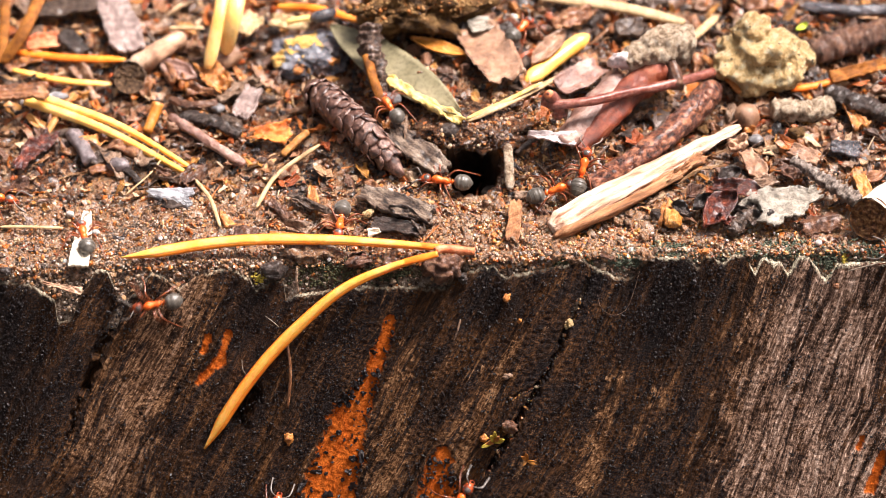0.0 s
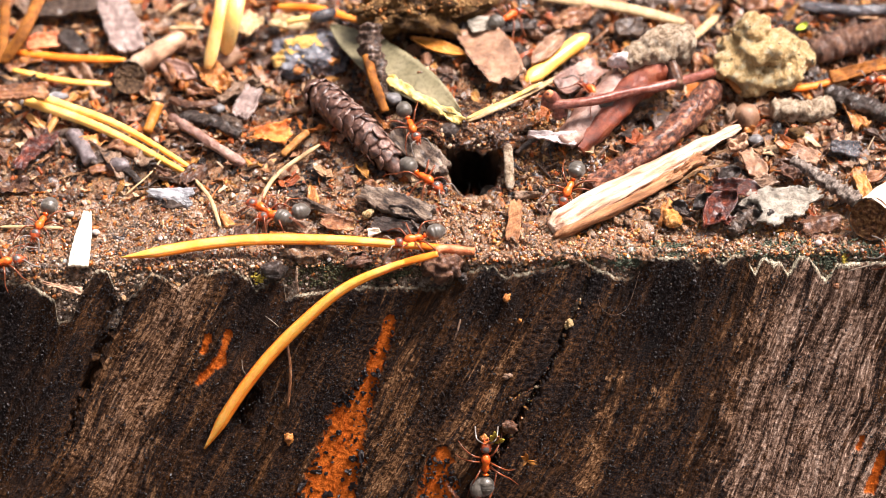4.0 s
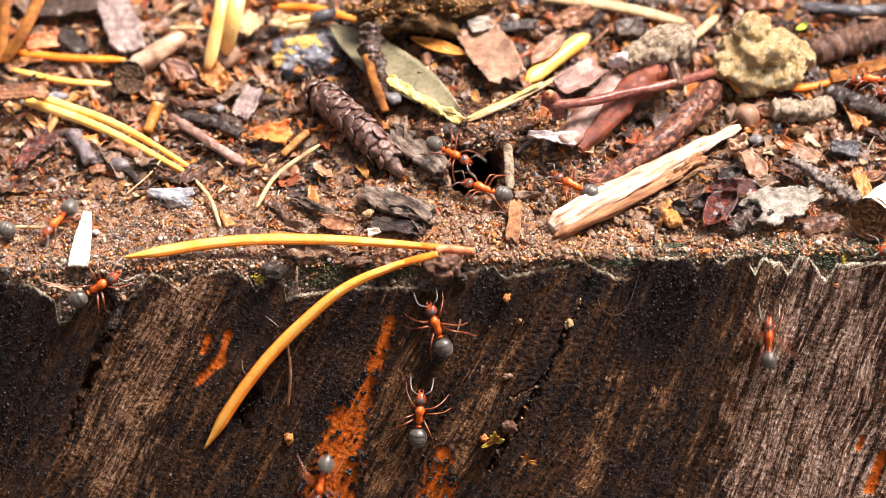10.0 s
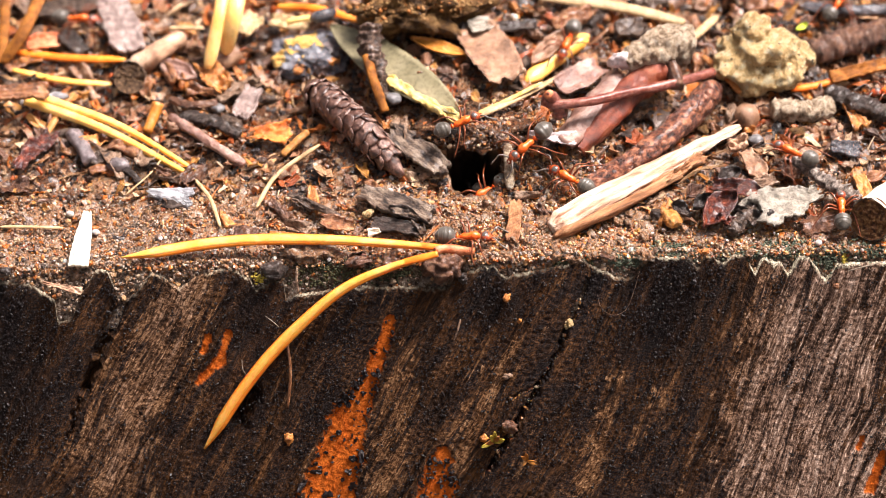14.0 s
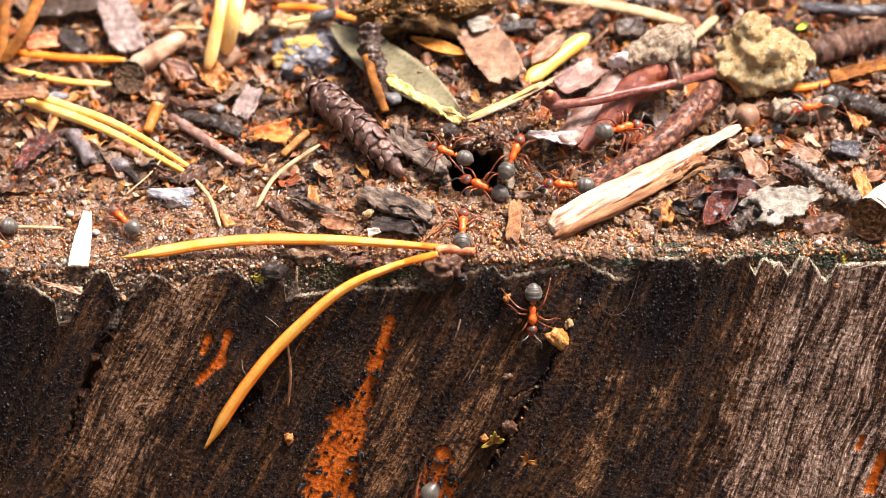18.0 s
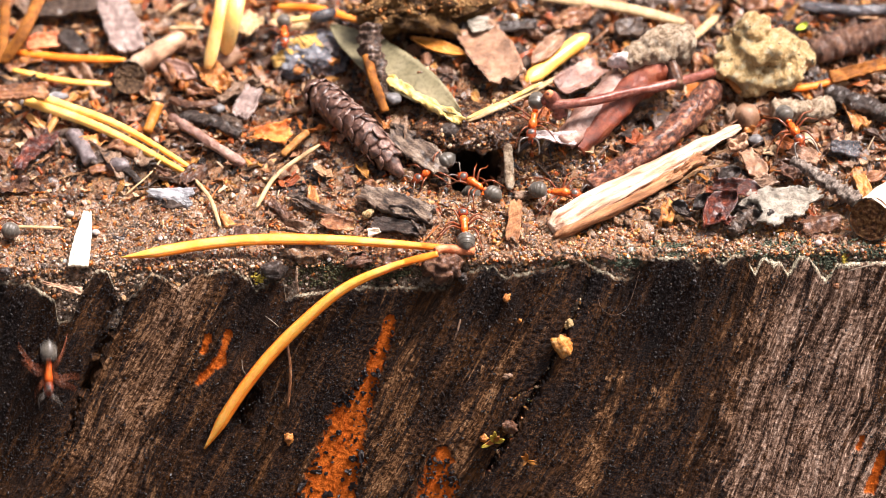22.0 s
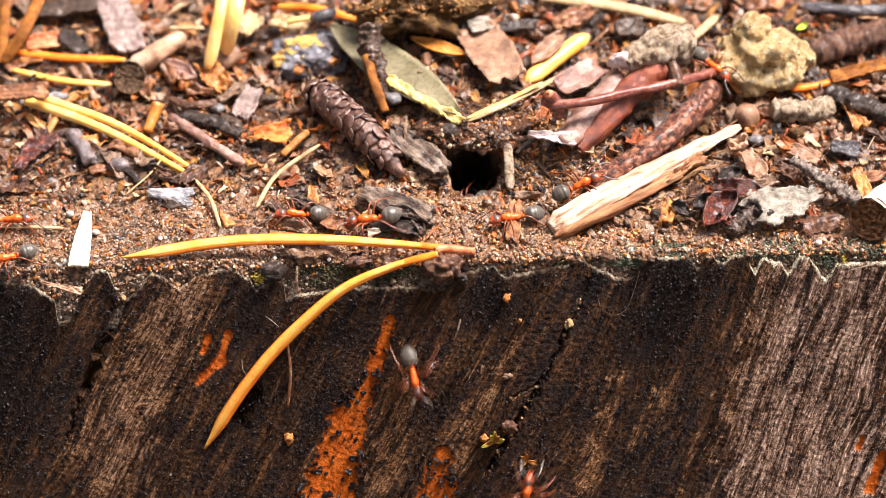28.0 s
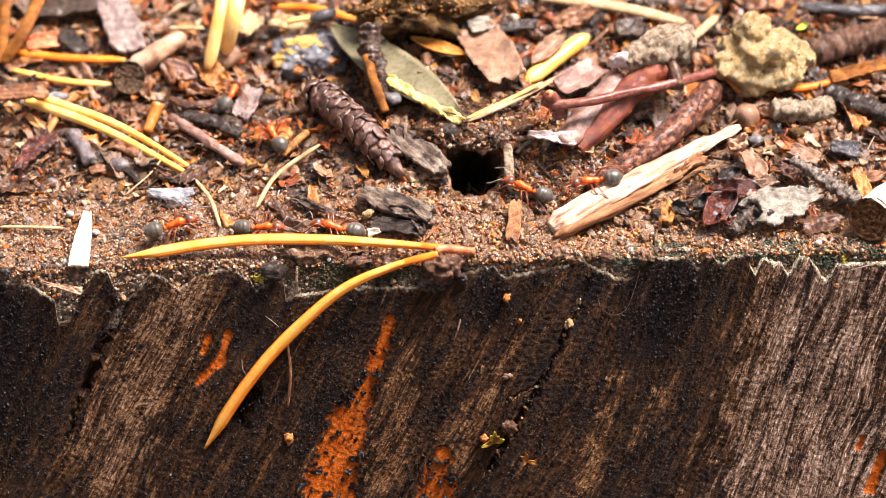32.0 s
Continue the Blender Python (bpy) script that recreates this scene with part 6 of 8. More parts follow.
for (at, r, m, label) in (((-26.94, 23.54, 2.20), 0.8, STONE, "rounded pale grey pebble"), ((-5.79, 20.95, 5.62), 0.95, STONE, "rounded grey pebble beside the twig"), ((8.36, 36.11, 6.41), 0.9, QUARTZ, "pale cream pebble among bark shreds"),
                          ((-39.75, 4.47, -1.30), 0.5, QUARTZ, "clear quartz grain on sand"), ((-42.96, 7.38, -0.91), 0.5, QUARTZ, "clear quartz grain on sand"), ((42.20, -0.32, 1.18), 0.5, QUARTZ, "pale quartz grain at the stump edge"),
                          ((36.73, 16.81, 2.60), 0.9, STONE, "blue-grey pebble beside a splinter"), ((-38.28, 14.25, 0.90), 1.0, SLATE, "dark grey pebble in soil"), ((11.60, 15.87, 4.15), 0.6, STONE, "small grey pebble in the soil"), ((30.71, 18.65, 2.70), 0.7, CLOD_BROWN, "brown rounded seed on the litter"),
                          ((-6.11, 8.42, 1.67), 0.4, QUARTZ, "pale round grain on bark"), ((41.39, 16.70, 3.77), 1.0, CLOD_BROWN, "brown wood crumb on the litter"), ((26.69, 3.55, 1.5), 0.7, CLOD_BROWN, "brown soil crumb near the edge"), ((24.49, 4.25, 1.5), 0.8, BARK_DARK, "black soil crumb near the edge"),
                          ((-49.27, -2.04, -1.53), 0.7, BARK_DARK, "black round grain at the stump edge"), ((32.58, 1.26, 1.69), 0.6, LEAF_ORANGE, "orange leaf crumb on a twig"), ((-8.54, 5.80, 0.46), 0.6, CLOD_YELLOW, "ochre sand grain on bark"), ((21.57, 16.68, 3.36), 0.7, BARK_DARK, "dark violet crumb in the soil")):
    clod("pebble" if m in (STONE, QUARTZ, SLATE) else "crumb", at, (r, r * 0.85, r * 0.65), m, label, "pebble" if m in (STONE, QUARTZ, SLATE) else "crumb", 0.35 if m in (STONE, QUARTZ, SLATE) else 0.6, 1.2, 3, at[0])
t = thing("bark_ring", (-26.21, 33.06, 2.32), "small brown bark ring on litter", "bark")
part("ring", tube([(-27.19, 30.84, 3.07), (-25.06, 32.73, 3.90)], 1.1, 12, 6, rough=0.15), LEAF_PINK, t)
# Dark disc on the solid end, coloured like the shade in a hollow.
part("hollow", tube([(-27.25, 30.73, 3.06), (-27.12, 30.88, 3.13)], 0.75, 12, 1), BARK_DARK, t, "dark disc for the shade in the ring's hollow")

# ---------------------------------------------------------------- small things on the sawn face
t = thing("moss_sprig", (5.90, -10.73, -20.12), "tiny olive and yellow moss sprig in a crack", "moss")
for k, (dx, dy) in enumerate(((-0.9, 0.6), (-0.4, 1.6), (0.0, 2.2), (0.4, 1.5), (0.9, 1.1), (-1.3, 0.1))):
    b = Vector((5.90, -10.79, -19.78))
    part("leaflet", flake(b, b + Vector((dx, -0.8, dy)) * 1.25, 0.6, 0.08, 0.3, form="leaf", seed=k, nu=8, nv=4, up=(0, -1, 0.3), warp=0.12), MOSS_BRIGHT if k % 3 else LEAF_ORANGE, t)
clod("dry_bud", (7.56, -10.36, -17.86), (0.8, 0.65, 0.95), BARK_RED, "dry brown bud in a crack", "bud", 0.5, 2.0, 4, 4.0)
t = thing("dry_floret", (9.61, -11.79, -21.80), "tiny straw-coloured dry floret on the stump face", "floret")
for k, (dx, dz) in enumerate(((-0.5, 0.9), (0.8, 0.25), (0.75, -0.15), (-0.35, -0.3), (-0.1, 1.3))):
    b = Vector((9.60, -11.94, -21.65))
    part("bract", flake(b, b + Vector((dx, -0.35, dz)) * 1.35, 0.38, 0.07, 0.3, form="leaf", seed=k, nu=8, nv=3, jag=0.6, up=(0, -1, 0.2), warp=0.15), OCHRE_BRIGHT, t)
for at, r, m, label in (((-17.69, -10.47, -19.56), 0.55, LEAF_ORANGE, "orange-pink seed stuck to the stump face"), ((7.20, -3.78, -3.98), 0.42, LEAF_ORANGE, "bright orange crumb below the edge"), ((8.69, -4.71, -6.65), 0.25, LEAF_ORANGE, "tiny orange crumb on dark wood"),
                        ((14.18, -5.06, -6.76), 0.45, CLOD_YELLOW, "ochre crumb in a crack"), ((44.24, -3.43, -2.60), 0.35, LEAF_RUST, "tiny red egg on the stump face"), ((2.29, -2.62, -2.12), 0.5, BARK_DARK, "black round grain on dark wood")):
    clod("crumb", at, (r, r, r * 1.1), m, label, "crumb", 0.7, 2.6, 3, at[0])
clod("crumb", (7.33, -7.47, -12.62), (0.5, 0.35, 0.3), BARK_TAN, "tan bark crumb on dark wood", "crumb", 0.7, 2.6, 3, 31.0)
clod("crumb", (4.72, -10.76, -19.27), (0.5, 0.4, 0.45), LEAF_ORANGE, "orange-red bud scale beside a moss sprig", "crumb", 0.6, 2.6, 3, 33.0)
clod("crumb", (28.24, -3.00, -2.39), (0.3, 0.25, 0.25), SOOT, "black soot clot under the edge", "crumb", 0.7, 2.6, 3, 34.0)
stem("root_hair", [(-17.70, -5.57, -9.05), (-17.35, -7.37, -12.19), (-17.76, -8.91, -16.22)], 0.36, LEAF_RUST, "thin dark root fibre on the stump face", "root")
stem("root_hair", [(1.98, -4.64, -6.46), (1.66, -5.28, -7.60), (1.22, -5.70, -8.76)], 0.22, BARK_TAN, "tiny pale splinter on the stump face", "root")
stem("root_hair", [(-20.08, -4.28, -6.35), (-19.05, -4.86, -6.86), (-18.57, -4.86, -7.54)], 0.09, HAIR, "fine curled root hair on dark wood", "root")
stem("root_hair", [(-22.88, -6.40, -10.99), (-22.74, -7.25, -11.86), (-22.15, -7.32, -12.94)], 0.08, HAIR, "fine curled root hair on dark wood", "root")
stem("root_hair", [(17.40, -3.45, -3.68), (17.86, -4.23, -5.11), (19.22, -4.61, -5.88), (20.67, -4.34, -5.27), (21.52, -3.43, -3.28), (22.12, -2.38, -1.24)], 0.035, BARK_TAN, "fine white fungal thread under the edge", "root")
stem("root_hair", [(49.64, -2.47, 0.33), (47.23, -2.88, -0.15), (45.42, -2.77, -0.91)], 0.16, HAIR, "pale root hair over the edge", "root")
def moss_film(u, s, half, tall, count, material, label, seed):
    """A thin patch of moss or algae: tiny cushions pressed on to the edge."""
    r = random.Random(seed)
    bits = []
    for _ in range(count):
        a, b = r.gauss(0, 0.45) * half, r.gauss(0, 0.45) * tall
        q = r.uniform(0.06, 0.2)
        bits.append(lump(face_point(u + a, s + b, -0.45 + r.uniform(-0.1, 0.18) - max(0, -(s + b)) * 0.8), (q, q * 0.7, q), 0.5, 2.0, 1, r.uniform(0, 50)))
    return solid("moss_tuft", joined(*bits), material, label, "moss")


moss_film(-13.7, 2.2, 3.4, 0.8, 90, MOSS, "small dark green moss film under the edge", 2)
moss_film(14.4, 0.4, 2.2, 0.9, 260, MOSS, "small olive moss film on the edge", 4)
moss_film(33.9, 0.1, 2.6, 0.9, 300, MOSS_GREY, "grey-green algae film on the stump edge", 12)
moss_film(43.1, 1.0, 2.0, 1.6, 200, MOSS_GREY, "grey-green algae film in a saw notch", 13)
moss_film(47.6, 0.0, 3.2, 1.1, 420, MOSS_GREY, "grey-green algae film on the stump edge", 14)
moss_film(20.4, 0.4, 2.4, 1.0, 300, MOSS_GREY, "grey-green algae film above a broken notch", 15)
moss_film(38.5, -0.2, 3.6, 1.1, 480, MOSS_GREY, "grey-green algae crust behind the saw notches", 17)
moss_film(25.5, -0.3, 4.2, 0.9, 380, MOSS_GREY, "grey-green algae crust on the edge", 18)
moss_film(-20.8, 1.7, 0.8, 0.5, 60, MOSS_BRIGHT, "tiny green moss tuft on the edge", 5)
moss_film(45.1, 1.6, 0.35, 1.6, 70, MOSS_BRIGHT, "thin yellow-green moss line in a saw notch", 6)
clod("soil_lump", (0.06, -2.38, -0.74), (2.0, 1.3, 1.6), BARK_RED, "dark red-brown soil lump under the needle joint", "clod", 0.6, 1.3, 4, 6.0, pits=0.2)
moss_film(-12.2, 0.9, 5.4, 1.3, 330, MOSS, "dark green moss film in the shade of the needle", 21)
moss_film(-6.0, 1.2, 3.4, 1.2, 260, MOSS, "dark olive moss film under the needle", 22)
clod("wood_lump", (-19.0, -1.9, -1.6), (1.5, 0.9, 1.1), BARK_DARK, "black block of wood on the stump edge", "wood", 0.4, 0.9, 4, 41.0, pits=0.15)
clod("soil_lump", (-5.9, -1.6, -0.9), (1.6, 0.9, 0.8), HUMUS, "brown soil lump on the stump edge", "clod", 0.6, 1.3, 4, 43.0, pits=0.2)
clod("soil_lump", (-9.6, -1.3, -0.7), (1.3, 0.8, 0.7), BARK_RED, "red-brown soil lump under the needle", "clod", 0.6, 1.3, 4, 44.0, pits=0.2)
stem("root_hair", [(-16.4, -2.2, -0.9), (-16.5, -2.9, -2.4), (-16.3, -3.2, -3.6)], 0.3, BARK_TAN, "short grey rootlet hanging from the edge", "root")
clod("soil_lump", (-15.26, -0.00, -0.50), (3.2, 1.2, 1.0), SOIL, "brown soil lump under the needle", "clod", 0.6, 1.3, 4, 7.0, pits=0.2)


# ---------------------------------------------------------------- ants
def lathe(profile, sides=14, tall=1.0, wide=1.0):
    """A body of revolution along x: rows of (x, radius, height of the axis)."""
    vs, fs = [], []
    for x, r, z in profile:
        vs += [Vector((x, r * wide * math.cos(2 * math.pi * k / sides), z + r * tall * math.sin(2 * math.pi * k / sides))) for k in range(sides)]
    n = len(profile)
    for i in range(n - 1):
        for k in range(sides):
            a, b = i * sides + k, i * sides + (k + 1) % sides
            fs.append((a, a + sides, b + sides, b))
    vs += [Vector((profile[0][0], 0, profile[0][2])), Vector((profile[-1][0], 0, profile[-1][2]))]
    for k in range(sides):
        fs.append((len(vs) - 2, k, (k + 1) % sides))
        fs.append((len(vs) - 1, (n - 1) * sides + (k + 1) % sides, (n - 1) * sides + k))
    return vs, fs


# coxa, then knee, ankle and foot from the coxa, for the right side mirrored
LEGS = (((1.05, 0.34, 0.85), (0.85, 1.0, 0.85), (1.7, 1.9, -0.05), (2.6, 2.35, -0.8)),
        ((0.5, 0.38, 0.8), (0.05, 1.35, 0.95), (-0.3, 2.5, 0.0), (-0.2, 3.4, -0.75)),
        ((0.0, 0.36, 0.8), (-0.95, 1.15, 1.05), (-2.2, 2.1, 0.1), (-3.5, 2.8, -0.75)))


def build_ant():
    body = thing("wood_ant", (0, 0, 0), "red and black wood ant with a dark grey banded gaster", "ant", "wood ants at the burrow")
    thorax = [(1.72, 0.2, 1.2), (1.5, 0.42, 1.22), (1.15, 0.58, 1.25), (0.75, 0.55, 1.25), (0.45, 0.42, 1.18), (0.2, 0.4, 1.12), (-0.2, 0.45, 1.1), (-0.5, 0.36, 1.02), (-0.75, 0.15, 0.9)]
    part("thorax", lathe(thorax, 12), THORAX, body, "orange-red thorax")
    part("petiole", lathe([(-0.7, 0.12, 0.9), (-0.88, 0.22, 1.02), (-0.98, 0.34, 1.12), (-1.1, 0.2, 1.0), (-1.28, 0.14, 0.95)], 10, wide=1.2), THORAX, body)
    g = [(-1.2, 0.12), (-1.3, 0.42), (-1.5, 0.75), (-1.8, 0.98), (-1.95, 1.03), (-1.99, 0.99), (-2.3, 1.09), (-2.6, 1.07), (-2.64, 1.02), (-2.95, 0.94), (-3.12, 0.83), (-3.15, 0.78), (-3.4, 0.52), (-3.58, 0.28), (-3.68, 0.08)]
    gaster = part("gaster", lathe([(x, r, 1.18) for x, r in g], 18, tall=0.92), GASTER, body, "dark grey banded gaster")
    for x, r in ((-1.97, 1.035), (-2.62, 1.075), (-3.14, 0.835)):
        part("band", lathe([(x + 0.03, r - 0.05, 1.18), (x + 0.012, r + 0.004, 1.18), (x - 0.03, r + 0.002, 1.18), (x - 0.05, r - 0.06, 1.18)], 18, tall=0.92), GASTER_BAND, gaster, "pale grey band")
    head = part("head", lathe([(1.78, 0.2, 1.2), (1.9, 0.5, 1.2), (2.15, 0.68, 1.19), (2.5, 0.69, 1.16), (2.8, 0.58, 1.1), (3.05, 0.42, 1.02), (3.2, 0.2, 0.95)], 14, tall=0.74), HEAD, body, "red head with dark crown")
    part("crown", lathe([(1.84, 0.26, 1.27), (2.0, 0.5, 1.28), (2.3, 0.6, 1.27), (2.6, 0.52, 1.25), (2.78, 0.3, 1.22)], 12, tall=0.78), CROWN_DARK, head, "dark shiny crown")
    for s in (1, -1):
        part("eye", lump((2.32, 0.62 * s, 1.3), (0.16, 0.1, 0.13), 0, 1, 2), CROWN_DARK, head, "black eye")
        part("mandible", tube([(3.1, 0.2 * s, 0.92), (3.35, 0.26 * s, 0.82), (3.5, 0.05 * s, 0.76)], lambda k: 0.13 - 0.08 * k, 6, 5), HEAD, head)
        part("antenna", tube([(2.95, 0.24 * s, 1.2), (3.4, 0.75 * s, 1.75), (3.75, 1.15 * s, 1.7), (4.3, 1.3 * s, 1.1), (4.95, 1.35 * s, 0.6)], lambda k: 0.075 + 0.035 * k, 6, 12), ANTENNA, head)
        for c, knee, ankle, foot in LEGS:
            m = lambda p: (p[0], p[1] * s, p[2])
            leg = part("leg", tube([(0, 0, 0), m(knee), m(ankle), m(foot)], lambda k: 0.17 - 0.12 * k ** 0.7, 6, 12), ANT_LEG, body)
            leg.location = Vector(m(c)) * MM
    return body


MODEL_ANT = build_ant()
ANTS = [MODEL_ANT] + [copy_thing(MODEL_ANT, Matrix()) for _ in range(74 - 1)]


def ant(size):
    """The next ant that has no way yet."""
    a = ANTS.pop()
    a.scale = (size, size, size)
    return a


def ant_pose(u, v, heading, lift):
    """Stands an ant on the stump at unrolled coordinates; heading in degrees on the unrolled sheet, 0 along x."""
    p, n = surface(u, v)
    a = radians(heading)
    e = 0.3
    q, _ = surface(u + e * math.cos(a), v + e * math.sin(a))
    ahead = q - p
    ahead = (ahead - n * ahead.dot(n)).normalized()
    if ahead.length < 0.5:
        ahead = Vector((1, 0, 0))
    side = n.cross(ahead)
    r = Matrix((ahead, side, n)).transposed().to_4x4()
    return Matrix.Translation((p + n * (0.12 + lift)) * MM) @ r


def trail(a, rows):
    """Keys one ant's way over the stump and the stepping of its legs."""
    rows = [r if len(r) == 5 else r + (0,) for r in rows]
    if rows[-1][0] < 32:
        rows.append((32,) + rows[-1][1:])
    (t0, u0, v0, h0, l0), t1 = rows[0], rows[1][0]
    if v0 < -26 and t1 > 0.8:        # waits well below on the trunk before it climbs into sight
        rows[:1] = [(0, u0, v0 - 8, h0, l0), (t1 - 0.5, u0, v0 - 8, h0, l0)]
    fine = [rows[0]]
    for p, q in zip(rows[:-1], rows[1:]):
        way = math.hypot(q[1] - p[1], q[2] - p[2])
        n = max(1, min(int(max(way / 2.2, abs(q[3] - p[3]) / 55)), round((q[0] - p[0]) * FPS / 2)))
        for i in range(1, n + 1):
            k = i / n
            fine.append(tuple(x + (y - x) * k for x, y in zip(p, q)))
    walk(a, [(t, ant_pose(u, v, h, l)) for t, u, v, h, l in fine])
    legs = [c for c in a.children if c.name.startswith("leg")]
    gone, last, steps = 0.0, fine[0], [(0, 0)]
    for r in fine[1:]:
        d = math.hypot(r[1] - last[1], r[2] - last[2]) + abs(r[3] - last[3]) * 0.02
        gone += d
        if d > 0.25 and r[0] - steps[-1][0] > 0.06:
            if last[0] > steps[-1][0] + 0.3:
                steps.append((last[0], steps[-1][1]))
            steps.append((r[0], 1 - steps[-1][1] if steps[-1][1] else 1))
        last = r
    steps.append((32.01, steps[-1][1]))
    for i, leg in enumerate(legs):
        c = leg.location.copy()
        sign = 1 if i % 2 == 0 else -1
        side = 1 if c.y > 0 else -1
        walk(leg, [(t, Matrix.Translation(c) @ Matrix.Rotation(radians(16 * sign * side * (s - 0.5) * 2), 4, "Z")) for t, s in steps])


CRUMB_LOAD = solid("food_crumb", lump((0, 0, 0.9), (1.0, 1.3, 0.85), 0.45, 0.9, 4, 5.0, pits=0.1), FOOD, "orange-tan food crumb dragged by the ants", "crumb")


def motions():
    trail(ant(0.96), [(0, 1.5, -28.8, 53, -0.3), (0.7, -0.0, -25.8, 95, -0.3), (1, 2.8, -25.8, 43, -0.2), (1.5, 3.7, -25.2, 52, -0.2), (2, 3.8, -24.8, 61, -0.1), (3, 4.9, -24.3, 87, -0.1), (3.5, 4.9, -24.3, 89, -0.1), (6, 4.9, -24.2, 95, 0.4), (6.5, 4.3, -24.2, 103, -0.2), (7, 3.6, -23.3, 111, -0.1), (7.5, 3.8, -22.7, 101, -0.3), (8, 3.0, -17.0, 94, -0.1), (8.5, 2.5, -15.7, 102), (9, -0.4, -15.3, 153, -0.1), (9.5, 1.1, -12.2, 108), (10, -0.6, -7.6, 108, 0.1), (10.5, -0.9, -4.8, 102, -0.2), (11, -1.8, -0.9, 104, 1.4), (11.5, -1.5, 1.2, 76, 1.0), (12, -0.2, 2.4, 18, 1.2), (12.5, 1.4, 2.7, 17, 0.5), (13, 1.8, 2.1, 15, 0.4), (14, 2.6, 2.4, -4, 0.2), (14.5, 2.7, 2.9, 19, 0.2), (16.5, 1.7, 3.7, 87, 0.1), (17, 2.0, 3.4, 95, 0.2), (18, 2.1, 3.8, 88, 0.1), (19, 1.5, 4.1, 98, 0.1), (20, 1.9, 4.2, 92), (21, 1.5, 3.6, 101, 0.3), (22, 2.3, 3.6, 94, 0.4), (23, 2.4, 3.8, 105, 0.3), (23.3, 3.5, 3.3, 91, 0.3), (24, 2.8, 3.6, 84, 0.2), (24.5, -4.0, 3.2, 181, 1.0), (25, -6.3, 3.7, 144, 0.7), (25.5, -7.9, 4.2, 151, 0.6), (26.5, -5.7, 7.0, 165, 2.3), (27.7, -6.1, 8.1, 233, 0.6), (28, -7.6, 5.5, 176, 0.8), (28.5, -10.1, 3.5, 174, 0.9), (29, -9.7, 3.7, 156, 0.5), (30, -9.9, 3.6, 162, 0.5), (31, -11.1, 4.5, 187, 0.5), (32, -12.2, 4.2, 163, 0.5)])
    trail(ant(0.91), [(0, 8.9, 33.6, 61, 1.2), (0.5, 7.9, 31.6, 56, 1.9), (1, 8.8, 33.7, 52, 1.2), (1.5, 7.2, 33.1, 51, 2.1), (2, 8.2, 35.1, 50, 1.4), (3, 7.7, 35.2, 46, 1.4), (6, 6.8, 34.3, 57, 1.4), (6.5, 6.1, 33.7, 58, 1.8), (7, 7.4, 34.3, 59, 1.4), (8, 7.1, 34.0, 62, 1.5), (8.5, 9.9, 35.9, 54, 2.1), (9, 13.1, 38.4, -1, 1.0), (9.3, 16.1, 50.5, 67)])
    trail(ant(0.86), [(0, -5.8, 21.2, 116, 1.5), (0.5, -3.2, 18.3, -51, 0.5), (1, -4.6, 20.1, 127, 0.9), (1.5, -2.6, 16.0, 253, 2.2), (2, -3.1, 16.7, 263, 1.3), (2.5, -3.5, 17.2, 275, 1.4), (3, -3.4, 17.0, 275, 1.3), (3.5, -3.5, 17.9, 284, 1.6), (5.5, -2.0, 19.4, 297, 1.3), (6, -0.6, 18.1, 291, 1.1), (6.5, -1.3, 19.4, 332, 1.8), (7, -1.2, 19.3, 361, 1.7), (8, -1.4, 18.9, 317, 1.5), (8.5, -1.6, 18.8, 289, 0.3), (9, -0.2, 17.1, 313, 1.5), (9.5, 0.9, 13.7, 297, 2.7), (10, 1.3, 14.7, 328, 2.7), (10.5, -3.2, 18.7, 495, 1.7), (11, -0.1, 16.1, 668, 1.6), (12, 1.3, 17.4, 693, 2.0), (12.6, 2.4, 16.7, 702, 2.0), (13, 2.5, 16.5, 706, 2.0), (13.4, 1.8, 18.0, 744, 2.1), (14, 2.0, 17.8, 742, 2.2), (14.5, 2.0, 17.8, 741, 2.3), (16.5, -0.3, 16.6, 790, 2.2), (17, 1.4, 15.9, 831, 2.3), (17.5, 1.5, 14.9, 866, 2.4), (18, 1.2, 14.8, 874, 2.4), (18.5, 0.3, 15.4, 891), (19, -1.0, 14.6, 925), (20, -1.0, 14.3, 931, 0.7), (21, -1.2, 13.2, 891, 1.1), (22, -1.1, 14.0, 930), (23, -1.4, 13.8, 926, 0.4), (24, -1.3, 14.1, 921), (25.5, -1.3, 14.1, 920), (26.3, 2.5, 12.7, 1052), (26.8, 4.1, 11.8, 1071, -5.0), (27.3, 5.0, 12.6, 1117, -9.0)])
